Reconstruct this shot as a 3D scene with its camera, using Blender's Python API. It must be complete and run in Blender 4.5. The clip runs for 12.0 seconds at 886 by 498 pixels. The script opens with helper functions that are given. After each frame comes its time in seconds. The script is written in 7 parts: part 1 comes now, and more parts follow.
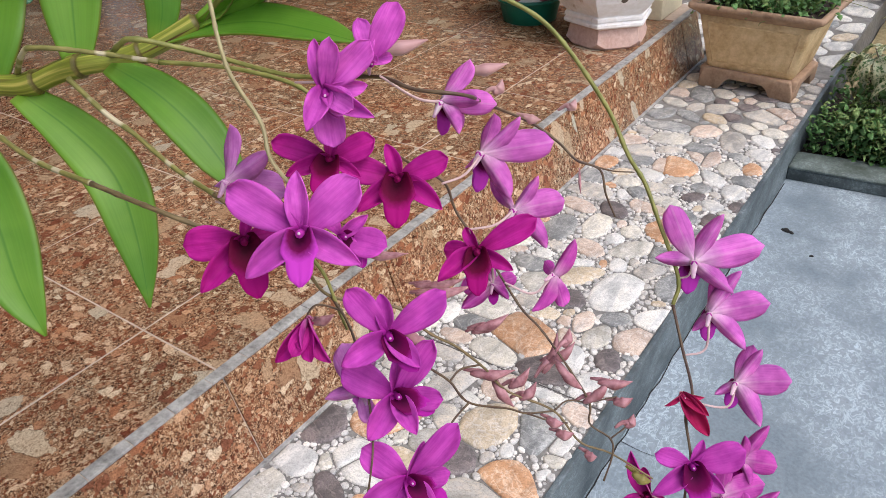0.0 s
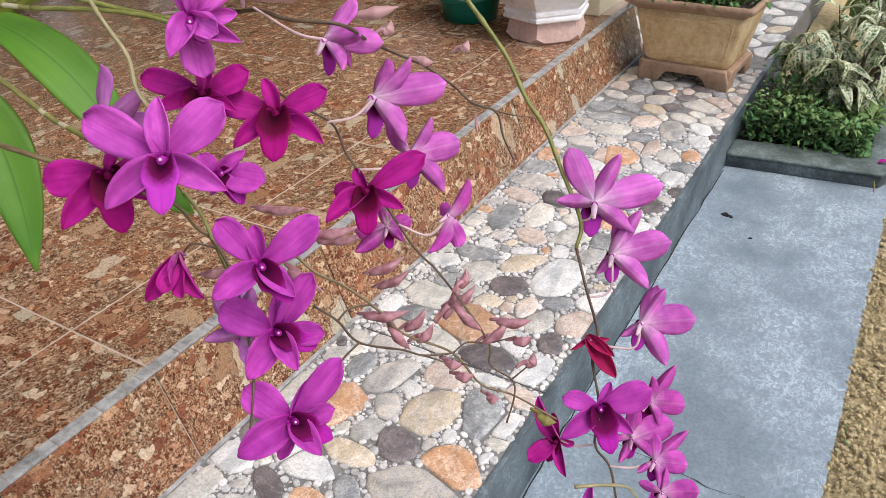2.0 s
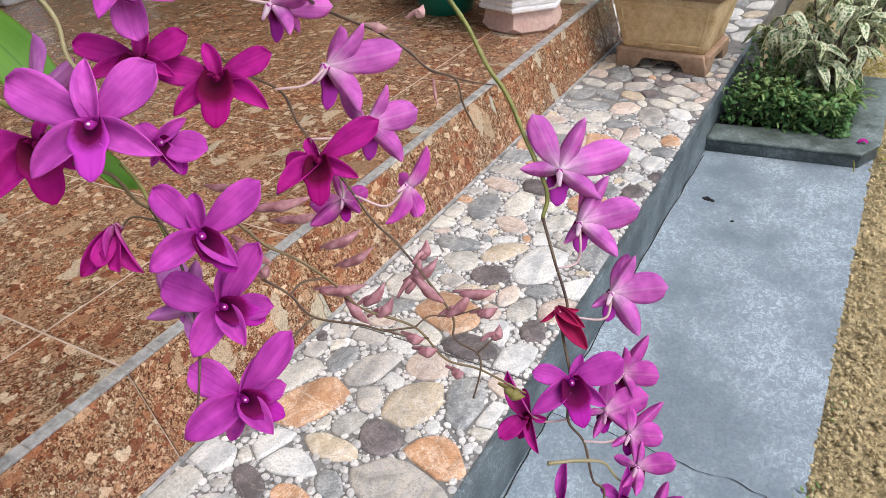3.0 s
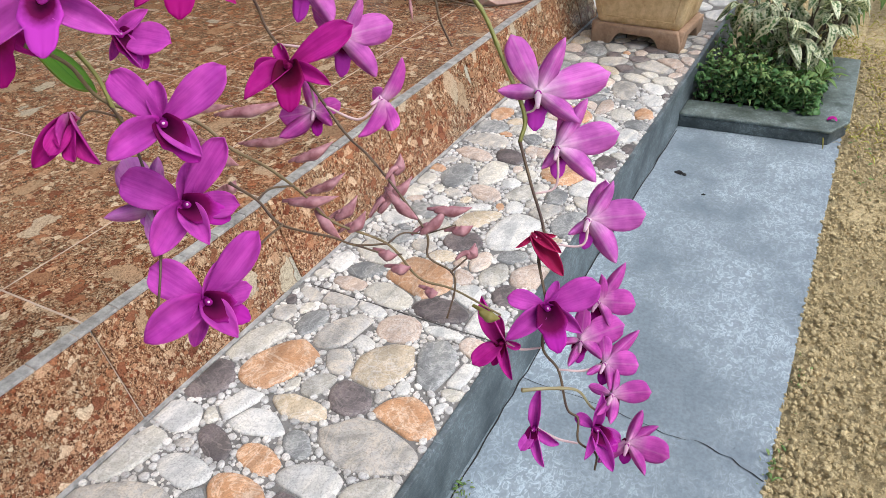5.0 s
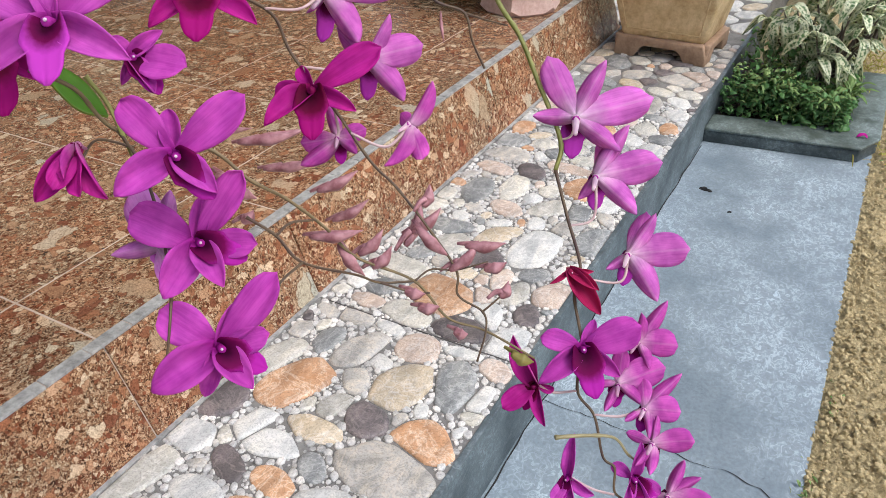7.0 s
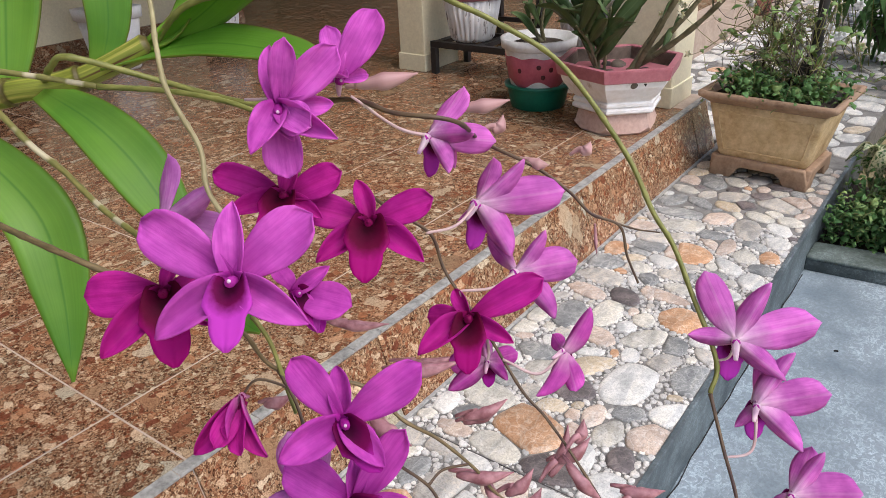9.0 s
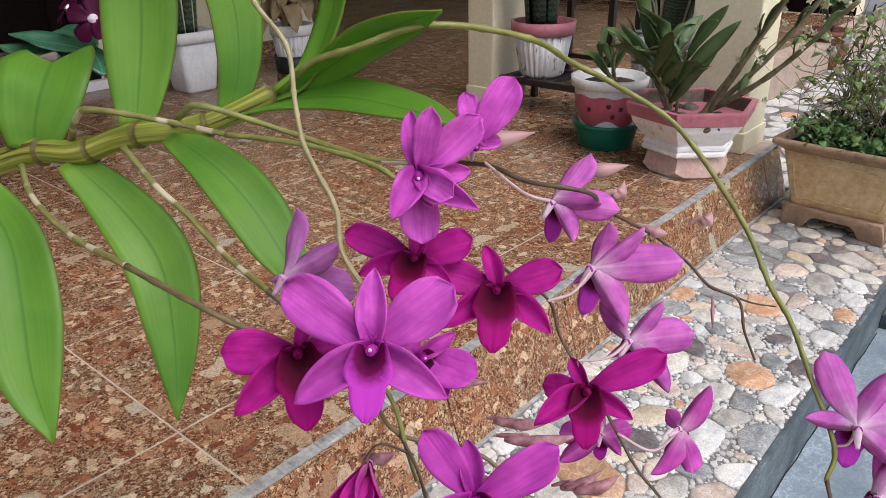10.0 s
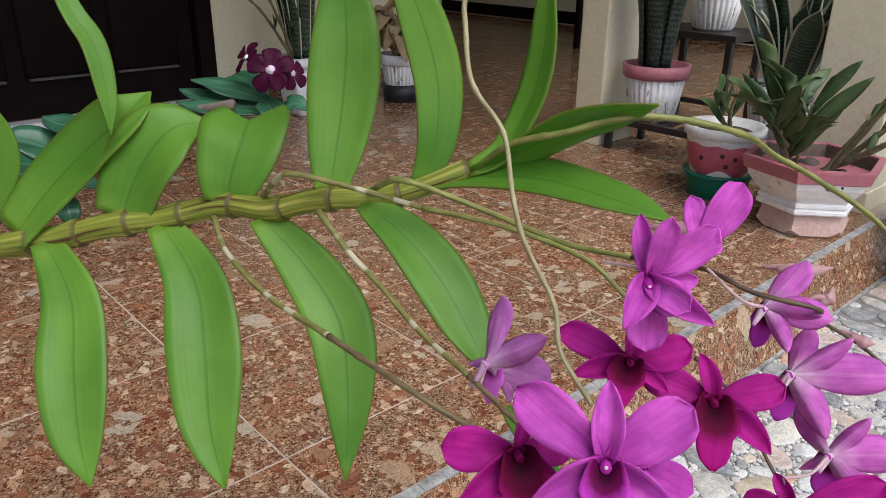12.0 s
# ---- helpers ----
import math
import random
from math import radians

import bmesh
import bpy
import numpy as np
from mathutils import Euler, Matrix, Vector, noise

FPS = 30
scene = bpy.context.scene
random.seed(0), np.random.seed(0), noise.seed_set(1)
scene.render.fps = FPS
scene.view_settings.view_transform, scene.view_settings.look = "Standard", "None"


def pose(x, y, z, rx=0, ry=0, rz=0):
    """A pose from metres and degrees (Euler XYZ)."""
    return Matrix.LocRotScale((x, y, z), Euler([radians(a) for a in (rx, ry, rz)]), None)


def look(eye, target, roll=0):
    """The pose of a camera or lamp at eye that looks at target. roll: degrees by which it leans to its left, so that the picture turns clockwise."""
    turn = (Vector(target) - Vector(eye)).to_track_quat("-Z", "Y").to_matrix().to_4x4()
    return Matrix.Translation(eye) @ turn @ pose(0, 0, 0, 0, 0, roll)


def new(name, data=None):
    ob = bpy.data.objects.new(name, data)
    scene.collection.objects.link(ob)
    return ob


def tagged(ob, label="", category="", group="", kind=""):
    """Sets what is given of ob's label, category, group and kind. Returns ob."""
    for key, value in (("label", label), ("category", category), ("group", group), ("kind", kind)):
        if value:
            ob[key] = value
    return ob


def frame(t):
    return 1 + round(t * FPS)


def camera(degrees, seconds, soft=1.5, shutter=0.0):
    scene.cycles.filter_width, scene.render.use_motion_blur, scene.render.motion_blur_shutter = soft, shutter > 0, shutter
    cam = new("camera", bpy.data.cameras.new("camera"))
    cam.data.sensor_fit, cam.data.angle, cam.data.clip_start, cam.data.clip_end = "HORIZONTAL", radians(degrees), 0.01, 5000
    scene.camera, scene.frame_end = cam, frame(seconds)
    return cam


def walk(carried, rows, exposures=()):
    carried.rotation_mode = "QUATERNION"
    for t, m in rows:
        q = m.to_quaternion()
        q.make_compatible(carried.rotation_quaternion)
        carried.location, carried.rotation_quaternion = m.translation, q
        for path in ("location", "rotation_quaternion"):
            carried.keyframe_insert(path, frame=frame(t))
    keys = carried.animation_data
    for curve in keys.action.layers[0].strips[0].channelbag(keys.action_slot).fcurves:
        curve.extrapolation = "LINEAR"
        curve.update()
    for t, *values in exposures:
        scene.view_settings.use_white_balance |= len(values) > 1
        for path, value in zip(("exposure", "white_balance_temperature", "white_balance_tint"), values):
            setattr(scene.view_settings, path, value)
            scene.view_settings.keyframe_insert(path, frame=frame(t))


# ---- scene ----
cam = camera(61.4, 12.0, 0.5)
PATH = [
    (0, (0.09, 0.031, 0.974), (-0.91, 1.36, -0.136), -3.7),
    (0.5, (0.102, 0.034, 0.967), (-0.874, 1.39, -0.134), -4.2),
    (1, (0.114, 0.034, 0.955), (-0.836, 1.413, -0.138), -4.0),
    (1.5, (0.124, 0.036, 0.944), (-0.815, 1.425, -0.146), -4.3),
    (2, (0.133, 0.041, 0.928), (-0.79, 1.441, -0.161), -3.8),
    (2.5, (0.138, 0.047, 0.913), (-0.77, 1.45, -0.185), -4.2),
    (3, (0.144, 0.054, 0.902), (-0.752, 1.469, -0.191), -5.0),
    (3.5, (0.147, 0.05, 0.889), (-0.73, 1.48, -0.2), -4.5),
    (5.5, (0.144, 0.042, 0.852), (-0.67, 1.456, -0.305), -3.0),
    (6, (0.139, 0.051, 0.847), (-0.686, 1.44, -0.333), -3.5),
    (6.5, (0.132, 0.06, 0.849), (-0.705, 1.464, -0.303), -3.3),
    (8.5, (0.075, 0.09, 0.898), (-0.944, 1.522, -0.055), -2.4),
    (9, (0.057, 0.093, 0.912), (-1.02, 1.516, 0.011), -2.5),
    (9.5, (0.043, 0.089, 0.919), (-1.087, 1.494, 0.052), -2.0),
    (10, (0.022, 0.079, 0.929), (-1.176, 1.447, 0.096), -1.0),
    (10.5, (0.0, 0.07, 0.939), (-1.272, 1.38, 0.124), -0.6),
    (11, (-0.015, 0.06, 0.946), (-1.344, 1.328, 0.153), -0.4),
    (11.5, (-0.024, 0.052, 0.951), (-1.366, 1.314, 0.171), 0.5),
    (12, (-0.033, 0.045, 0.958), (-1.402, 1.284, 0.189), 0.7),
]
walk(cam, [(t, look(eye, target, roll)) for t, eye, target, roll in PATH], [(0, -0.08, 6100, 13), (3.5, -0.04, 6050, 11), (6.5, -0.05, 6000, 9), (9, -0.12, 6100, 12), (10.5, -0.18, 5950, 12), (12, -0.22, 5850, 11)])

# ---- daylight ----
world = bpy.data.worlds.new("sky")
scene.world = world
world.use_nodes = True
wn = world.node_tree
sky = wn.nodes.new("ShaderNodeTexSky")
sky.sky_type, sky.sun_disc = "NISHITA", False
sky.sun_elevation, sky.sun_rotation = radians(56), radians(97)
sky.air_density, sky.dust_density, sky.ozone_density = 1.0, 4.0, 0.6
wn.links.new(sky.outputs[0], wn.nodes["Background"].inputs[0])
wn.nodes["Background"].inputs[1].default_value = 0.21
sun = new("sun", bpy.data.lights.new("sun", "SUN"))
sun.data.energy, sun.data.angle, sun.data.color = 2.1, radians(40), (1.0, 0.97, 0.95)
sun.matrix_world = look((3.65, -0.25, 5.4), (0, 0.2, 0))

# ---- materials ----


def mat(name, rough=0.6, metal=0.0, spec=0.5):
    m = bpy.data.materials.new(name)
    m.use_nodes = True
    b = m.node_tree.nodes["Principled BSDF"]
    b.inputs["Roughness"].default_value, b.inputs["Metallic"].default_value = rough, metal
    b.inputs["Specular IOR Level"].default_value = spec
    return m, m.node_tree, b


def node(t, kind, **inputs):
    n = t.nodes.new("ShaderNode" + kind)
    for k, v in inputs.items():
        n.inputs[k.replace("_", " ")].default_value = v
    return n


def link(t, a, b):
    t.links.new(a, b)


def ramp(t, fac, *stops, mode="LINEAR"):
    r = t.nodes.new("ShaderNodeValToRGB")
    r.color_ramp.interpolation = mode
    while len(r.color_ramp.elements) < len(stops):
        r.color_ramp.elements.new(0.5)
    for e, (p, c) in zip(r.color_ramp.elements, stops):
        e.position, e.color = p, (*c, 1) if len(c) == 3 else c
    link(t, fac, r.inputs[0])
    return r.outputs[0]


def mixc(t, fac, a, b, mode="MIX"):
    m = t.nodes.new("ShaderNodeMix")
    m.data_type, m.blend_type = "RGBA", mode
    for s, v in ((m.inputs[0], fac), (m.inputs[6], a), (m.inputs[7], b)):
        if hasattr(v, "is_linked"):
            link(t, v, s)
        else:
            s.default_value = v if not isinstance(v, tuple) or len(v) == 4 else (*v, 1)
    return m.outputs[2]


def coords(t, scale=(1, 1, 1), space="Object", shuffle=False):
    c = t.nodes.new("ShaderNodeTexCoord")
    m = t.nodes.new("ShaderNodeMapping")
    m.inputs["Scale"].default_value = scale
    link(t, c.outputs[space], m.inputs["Vector"])
    if shuffle:
        o = t.nodes.new("ShaderNodeObjectInfo")
        v = t.nodes.new("ShaderNodeVectorMath")
        v.operation = "SCALE"
        v.inputs[0].default_value = (37, 23, 11)
        link(t, o.outputs["Random"], v.inputs["Scale"])
        link(t, v.outputs[0], m.inputs["Location"])
    return m.outputs[0]


def bump(t, b, height, strength=0.3, distance=0.002):
    n = node(t, "Bump", Strength=strength, Distance=distance)
    link(t, height, n.inputs["Height"])
    link(t, n.outputs[0], b.inputs["Normal"])


def noisy(name, c1, c2, scale=8, rough=0.7, detail=6, relief=0.3, distance=0.002, fine=80, spec=0.4, shuffle=True, metal=0.0):
    """A surface of two tones with grain, stains and fine relief."""
    m, t, b = mat(name, rough, metal, spec)
    v = coords(t, shuffle=shuffle)
    n1 = node(t, "TexNoise", Scale=scale, Detail=detail, Roughness=0.65)
    n2 = node(t, "TexNoise", Scale=fine, Detail=4.0, Roughness=0.7)
    link(t, v, n1.inputs["Vector"])
    link(t, v, n2.inputs["Vector"])
    col = ramp(t, n1.outputs[0], (0.3, c1), (0.7, c2))
    col = mixc(t, 0.35, col, ramp(t, n2.outputs[0], (0.3, tuple(0.6 * x for x in c1)), (0.75, c2)))
    link(t, col, b.inputs["Base Color"])
    rr = ramp(t, n2.outputs[0], (0.2, (max(rough - 0.12, 0.05),) * 3), (0.8, (min(rough + 0.1, 1),) * 3))
    link(t, rr, b.inputs["Roughness"])
    bump(t, b, n2.outputs[0], relief, distance)
    return m


def breccia(name):
    """Polished tile of broken stone: rust-brown grit with dark specks, angular chips of many sizes, a few large pale pieces."""
    m, t, b = mat(name, 0.3, 0.0, 0.26)
    v = coords(t, shuffle=True)

    def warped(noise_scale, amount, stretch=(1.0, 1.0, 1.0)):
        w = node(t, "TexNoise", Scale=noise_scale, Detail=3.0)
        link(t, v, w.inputs["Vector"])
        a = t.nodes.new("ShaderNodeVectorMath")
        a.operation = "MULTIPLY_ADD"
        a.inputs[1].default_value = (amount, amount, amount)
        link(t, w.outputs[1], a.inputs[0])
        link(t, coords(t, stretch, shuffle=True), a.inputs[2])
        return a.outputs[0]

    def cells(scale, vec, edges=False):
        n = node(t, "TexVoronoi", Scale=scale, Randomness=1.0)
        if edges:
            n.feature = "DISTANCE_TO_EDGE"
        link(t, vec, n.inputs["Vector"])
        if edges:
            return n.outputs[0]
        sp = t.nodes.new("ShaderNodeSeparateColor")
        link(t, n.outputs["Color"], sp.inputs[0])
        return sp.outputs

    def layer(under, scale, vec, chance, rim, *stops):
        """Chips of one size: a chance of the cells, each of a colour of its own, with a ragged dark rim."""
        c, e = cells(scale, vec), cells(scale, vec, True)
        chip = ramp(t, c[0], *stops)
        chip = mixc(t, 0.8, chip, ramp(t, specks.outputs[0], (0.38, (0.45, 0.40, 0.36)), (0.5, (0.95,) * 3), (0.64, (1.12,) * 3)), "MULTIPLY")
        chip = mixc(t, 1.0, chip, ramp(t, e, (rim * 0.8, (0.35,) * 3), (rim * 2.2, (1, 1, 1))), "MULTIPLY")
        pick = mixc(t, 1.0, ramp(t, c[1], (1 - chance, (0, 0, 0)), (1 - chance + 0.004, (1, 1, 1))), ramp(t, e, (rim * 0.5, (0, 0, 0)), (rim, (1, 1, 1))), "MULTIPLY")
        return mixc(t, pick, under, chip), c

    grain = node(t, "TexNoise", Scale=520.0, Detail=4.0, Roughness=0.7)
    specks = node(t, "TexNoise", Scale=190.0, Detail=4.0, Roughness=0.65, Distortion=1.2)
    tint = node(t, "TexNoise", Scale=9.0, Detail=4.0)
    for n in (grain, specks, tint):
        link(t, v, n.inputs["Vector"])
    fine = cells(430.0, warped(120.0, 0.006))
    c = ramp(t, fine[0], (0.0, (0.086, 0.037, 0.019)), (0.3, (0.203, 0.103, 0.054)), (0.65, (0.295, 0.180, 0.102)), (1.0, (0.467, 0.345, 0.223)))
    c = mixc(t, ramp(t, specks.outputs[0], (0.40, (0.95,) * 3), (0.455, (0, 0, 0))), c, (0.029, 0.012, 0.008))
    c, _ = layer(c, 165.0, warped(150.0, 0.007), 0.34, 0.03, (0.0, (0.101, 0.035, 0.019)), (0.3, (0.244, 0.091, 0.044)), (0.6, (0.385, 0.227, 0.131)), (1.0, (0.568, 0.444, 0.301)))
    c, mid = layer(c, 70.0, warped(60.0, 0.016, (1.0, 0.72, 1.0)), 0.24, 0.022, (0.0, (0.153, 0.051, 0.029)), (0.35, (0.335, 0.160, 0.082)), (0.6, (0.446, 0.289, 0.175)), (1.0, (0.609, 0.496, 0.349)))
    c, _ = layer(c, 27.0, warped(34.0, 0.036, (0.66, 1.0, 1.0)), 0.085, 0.016, (0.0, (0.274, 0.155, 0.087)), (0.35, (0.365, 0.248, 0.150)), (0.7, (0.477, 0.393, 0.276)), (1.0, (0.426, 0.393, 0.310)))
    c = mixc(t, 0.8, c, ramp(t, grain.outputs[0], (0.36, (0.55, 0.52, 0.5)), (0.6, (1.2,) * 3)), "MULTIPLY")
    c = mixc(t, 1.0, c, ramp(t, tint.outputs[0], (0.36, (0.92, 0.97, 0.98)), (0.66, (1.06, 0.94, 0.87))), "MULTIPLY")
    link(t, c, b.inputs["Base Color"])
    stain = node(t, "TexNoise", Scale=5.0, Detail=5.0)
    link(t, v, stain.inputs["Vector"])
    link(t, ramp(t, stain.outputs[0], (0.3, (0.10,) * 3), (0.7, (0.26,) * 3)), b.inputs["Roughness"])
    bump(t, b, mid[2], 0.12, 0.0005)
    return m


def pebble_stone(name, a, c, vein=(0.8, 0.78, 0.74), island=False):
    """River stone: soft clouds of two tones, thin pale and dark veins, fine speckle, each stone a shade of its own."""
    m, t, b = mat(name, 0.5, 0.0, 0.4)
    v = coords(t, shuffle=True)
    n1 = node(t, "TexNoise", Scale=15.0, Detail=5.0, Roughness=0.55, Distortion=1.2)
    n2 = node(t, "TexNoise", Scale=330.0, Detail=3.0)
    n3 = node(t, "TexNoise", Scale=17.0, Detail=3.0, Distortion=1.6)
    n4 = node(t, "TexNoise", Scale=34.0, Detail=4.0, Distortion=1.0)
    for n in (n1, n2, n3, n4):
        link(t, v, n.inputs["Vector"])
    o = t.nodes.new("ShaderNodeNewGeometry" if island else "ShaderNodeObjectInfo")
    shade = o.outputs["Random Per Island" if island else "Random"]
    col = ramp(t, n1.outputs[0], (0.33, a), (0.66, c))
    col = mixc(t, ramp(t, n3.outputs[0], (0.455, (0, 0, 0)), (0.495, (0.42,) * 3), (0.53, (0, 0, 0))), col, vein)
    n5 = node(t, "TexNoise", Scale=44.0, Detail=2.0, Distortion=1.2)
    n6 = node(t, "TexNoise", Scale=1.0, Detail=5.0, Roughness=0.6, Distortion=0.6)
    link(t, v, n5.inputs["Vector"])
    link(t, coords(t, (34, 9, 30), shuffle=True), n6.inputs["Vector"])
    crackle = mixc(t, 1.0, ramp(t, n5.outputs[0], (0.45, (0, 0, 0)), (0.49, (0.42,) * 3), (0.53, (0, 0, 0))), ramp(t, n1.outputs[0], (0.38, (0.1,) * 3), (0.52, (1, 1, 1))), "MULTIPLY")
    col = mixc(t, crackle, col, vein)
    col = mixc(t, 0.7, col, ramp(t, n6.outputs[0], (0.38, (0.68, 0.70, 0.72)), (0.5, (1, 1, 1)), (0.62, (1.15, 1.12, 1.06))), "MULTIPLY")
    col = mixc(t, ramp(t, n4.outputs[0], (0.47, (0, 0, 0)), (0.495, (0.35,) * 3), (0.52, (0, 0, 0))), col, tuple(0.5 * x for x in a))
    col = mixc(t, 0.6, col, ramp(t, shade, (0, (0.72, 0.70, 0.68)), (1, (1.15, 1.12, 1.08))), "MULTIPLY")
    col = mixc(t, 0.42, col, ramp(t, n2.outputs[0], (0.36, (0.5,) * 3), (0.52, (1.06,) * 3)), "MULTIPLY")
    link(t, col, b.inputs["Base Color"])
    bump(t, b, n2.outputs[0], 0.15, 0.0005)
    return m


def petal_look(name, base, edge, glow=0.36):
    """Thin petal: fine lengthwise veins, paler or deeper towards the base, light shines through it."""
    m, t, b = mat(name, 0.55, 0.0, 0.12)
    v = coords(t)
    s = t.nodes.new("ShaderNodeSeparateXYZ")
    link(t, v, s.inputs[0])
    along = ramp(t, s.outputs[1], (0.02, edge), (0.18, tuple(0.5 * (x + y) for x, y in zip(edge, base))), (0.45, base), (1.0, tuple(min(1, x * 1.08) for x in base)))
    stretch = coords(t, (26, 2.2, 2.2), shuffle=True)
    veins = node(t, "TexNoise", Scale=1.0, Detail=4.0, Roughness=0.6)
    link(t, stretch, veins.inputs["Vector"])
    cloud = node(t, "TexNoise", Scale=3.0, Detail=3.0)
    link(t, coords(t, shuffle=True), cloud.inputs["Vector"])
    col = mixc(t, 0.4, along, ramp(t, veins.outputs[0], (0.34, (0.72, 0.5, 0.72)), (0.5, (1, 1, 1)), (0.66, (1.12, 1.5, 1.12))), "MULTIPLY")
    ab = t.nodes.new("ShaderNodeMath")
    ab.operation = "ABSOLUTE"
    link(t, s.outputs[0], ab.inputs[0])
    col = mixc(t, ramp(t, ab.outputs[0], (0.0, (0.22,) * 3), (0.035, (0, 0, 0))), col, edge)
    col = mixc(t, 0.8, col, ramp(t, cloud.outputs[0], (0.35, (0.74, 0.6, 0.74)), (0.65, (1.1, 1.15, 1.08))), "MULTIPLY")
    o = t.nodes.new("ShaderNodeObjectInfo")
    col = mixc(t, 1.0, col, ramp(t, o.outputs["Random"], (0, (0.86, 0.8, 0.84)), (1, (1.06, 1.2, 1.08))), "MULTIPLY")
    link(t, col, b.inputs["Base Color"])
    bump(t, b, veins.outputs[0], 0.12, 0.02)
    tr = node(t, "BsdfTranslucent")
    link(t, col, tr.inputs[0])
    mx = node(t, "MixShader", Fac=glow)
    out = t.nodes["Material Output"]
    link(t, b.outputs[0], mx.inputs[1])
    link(t, tr.outputs[0], mx.inputs[2])
    link(t, mx.outputs[0], out.inputs[0])
    return m


def leaf_look(name, a, c, rib, glow=0.3, rough=0.42):
    m, t, b = mat(name, rough, 0.0, 0.36)
    u = t.nodes.new("ShaderNodeUVMap")
    s = t.nodes.new("ShaderNodeSeparateXYZ")
    link(t, u.outputs[0], s.inputs[0])
    mp = t.nodes.new("ShaderNodeMapping")
    mp.inputs["Scale"].default_value = (26, 1.0, 1)
    link(t, u.outputs[0], mp.inputs["Vector"])
    veins = node(t, "TexNoise", Scale=1.0, Detail=3.0)
    link(t, mp.outputs[0], veins.inputs["Vector"])
    cloud = node(t, "TexNoise", Scale=13.0, Detail=4.0)
    link(t, coords(t, shuffle=True), cloud.inputs["Vector"])
    col = ramp(t, cloud.outputs[0], (0.3, a), (0.7, c))
    col = mixc(t, 0.5, col, ramp(t, veins.outputs[0], (0.35, (0.88, 0.90, 0.85)), (0.62, (1.04,) * 3)), "MULTIPLY")
    mid = ramp(t, s.outputs[0], (0.465, (0, 0, 0)), (0.495, (0.5,) * 3), (0.505, (0.5,) * 3), (0.535, (0, 0, 0)))
    col = mixc(t, mid, col, rib)
    brim = ramp(t, s.outputs[0], (0.0, (0.75,) * 3), (0.012, (0.6,) * 3), (0.03, (0, 0, 0)), (0.97, (0, 0, 0)), (0.988, (0.6,) * 3))
    col = mixc(t, brim, col, (c[0] * 0.9, c[1] * 0.42, c[2] * 0.6))
    ends = ramp(t, s.outputs[1], (0.0, (0.55,) * 3), (0.12, (0, 0, 0)), (0.93, (0, 0, 0)), (1.0, (0.4,) * 3))
    col = mixc(t, ends, col, (c[0] * 1.35, c[1] * 1.1, c[2] * 1.1))
    link(t, col, b.inputs["Base Color"])
    bump(t, b, veins.outputs[0], 0.1, 0.0012)
    tr = node(t, "BsdfTranslucent")
    link(t, mixc(t, 1.0, col, (1.2, 1.25, 0.55), "MULTIPLY"), tr.inputs[0])
    mx = node(t, "MixShader", Fac=glow)
    link(t, b.outputs[0], mx.inputs[1])
    link(t, tr.outputs[0], mx.inputs[2])
    link(t, mx.outputs[0], t.nodes["Material Output"].inputs[0])
    return m


def stalk_look(name, a, c, band=None, length=70.0):
    m, t, b = mat(name, 0.5, 0.0, 0.35)
    u = t.nodes.new("ShaderNodeUVMap")
    mp = t.nodes.new("ShaderNodeMapping")
    mp.inputs["Scale"].default_value = (3, length, 1)
    link(t, u.outputs[0], mp.inputs["Vector"])
    n = node(t, "TexNoise", Scale=1.0, Detail=4.0)
    link(t, mp.outputs[0], n.inputs["Vector"])
    col = ramp(t, n.outputs[0], (0.35, a), (0.68, c))
    if band:
        m2 = t.nodes.new("ShaderNodeMapping")
        m2.inputs["Scale"].default_value = (0.15, 36, 1)
        link(t, u.outputs[0], m2.inputs["Vector"])
        n2 = node(t, "TexNoise", Scale=1.0, Detail=1.0)
        link(t, m2.outputs[0], n2.inputs["Vector"])
        col = mixc(t, ramp(t, n2.outputs[0], (0.53, (0, 0, 0)), (0.57, (1, 1, 1))), col, band)
    link(t, col, b.inputs["Base Color"])
    bump(t, b, n.outputs[0], 0.3, 0.0006)
    return m


def cane_look(name):
    """Jointed cane: straw and green streaks along each joint, brown papery sheath, a dark ring at every node."""
    m, t, b = mat(name, 0.5, 0.0, 0.35)
    u = t.nodes.new("ShaderNodeUVMap")
    mp = t.nodes.new("ShaderNodeMapping")
    mp.inputs["Scale"].default_value = (17, 9, 1)
    link(t, u.outputs[0], mp.inputs["Vector"])
    n = node(t, "TexNoise", Scale=1.0, Detail=4.0)
    link(t, mp.outputs[0], n.inputs["Vector"])
    col = ramp(t, n.outputs[0], (0.36, (0.075, 0.032, 0.01)), (0.41, (0.13, 0.15, 0.02)), (0.54, (0.20, 0.23, 0.028)), (0.70, (0.40, 0.36, 0.085)))
    s = t.nodes.new("ShaderNodeSeparateXYZ")
    link(t, u.outputs[0], s.inputs[0])
    f = t.nodes.new("ShaderNodeMath")
    f.operation = "MULTIPLY"
    f.inputs[1].default_value = 1 / 0.044
    link(t, s.outputs[1], f.inputs[0])
    g = t.nodes.new("ShaderNodeMath")
    g.operation = "FRACT"
    link(t, f.outputs[0], g.inputs[0])
    ring = ramp(t, g.outputs[0], (0.0, (0.9,) * 3), (0.03, (0.9,) * 3), (0.06, (0, 0, 0)), (0.95, (0, 0, 0)), (0.99, (0.8,) * 3))
    col = mixc(t, ring, col, (0.07, 0.05, 0.012))
    link(t, col, b.inputs["Base Color"])
    bump(t, b, n.outputs[0], 0.4, 0.001)
    return m


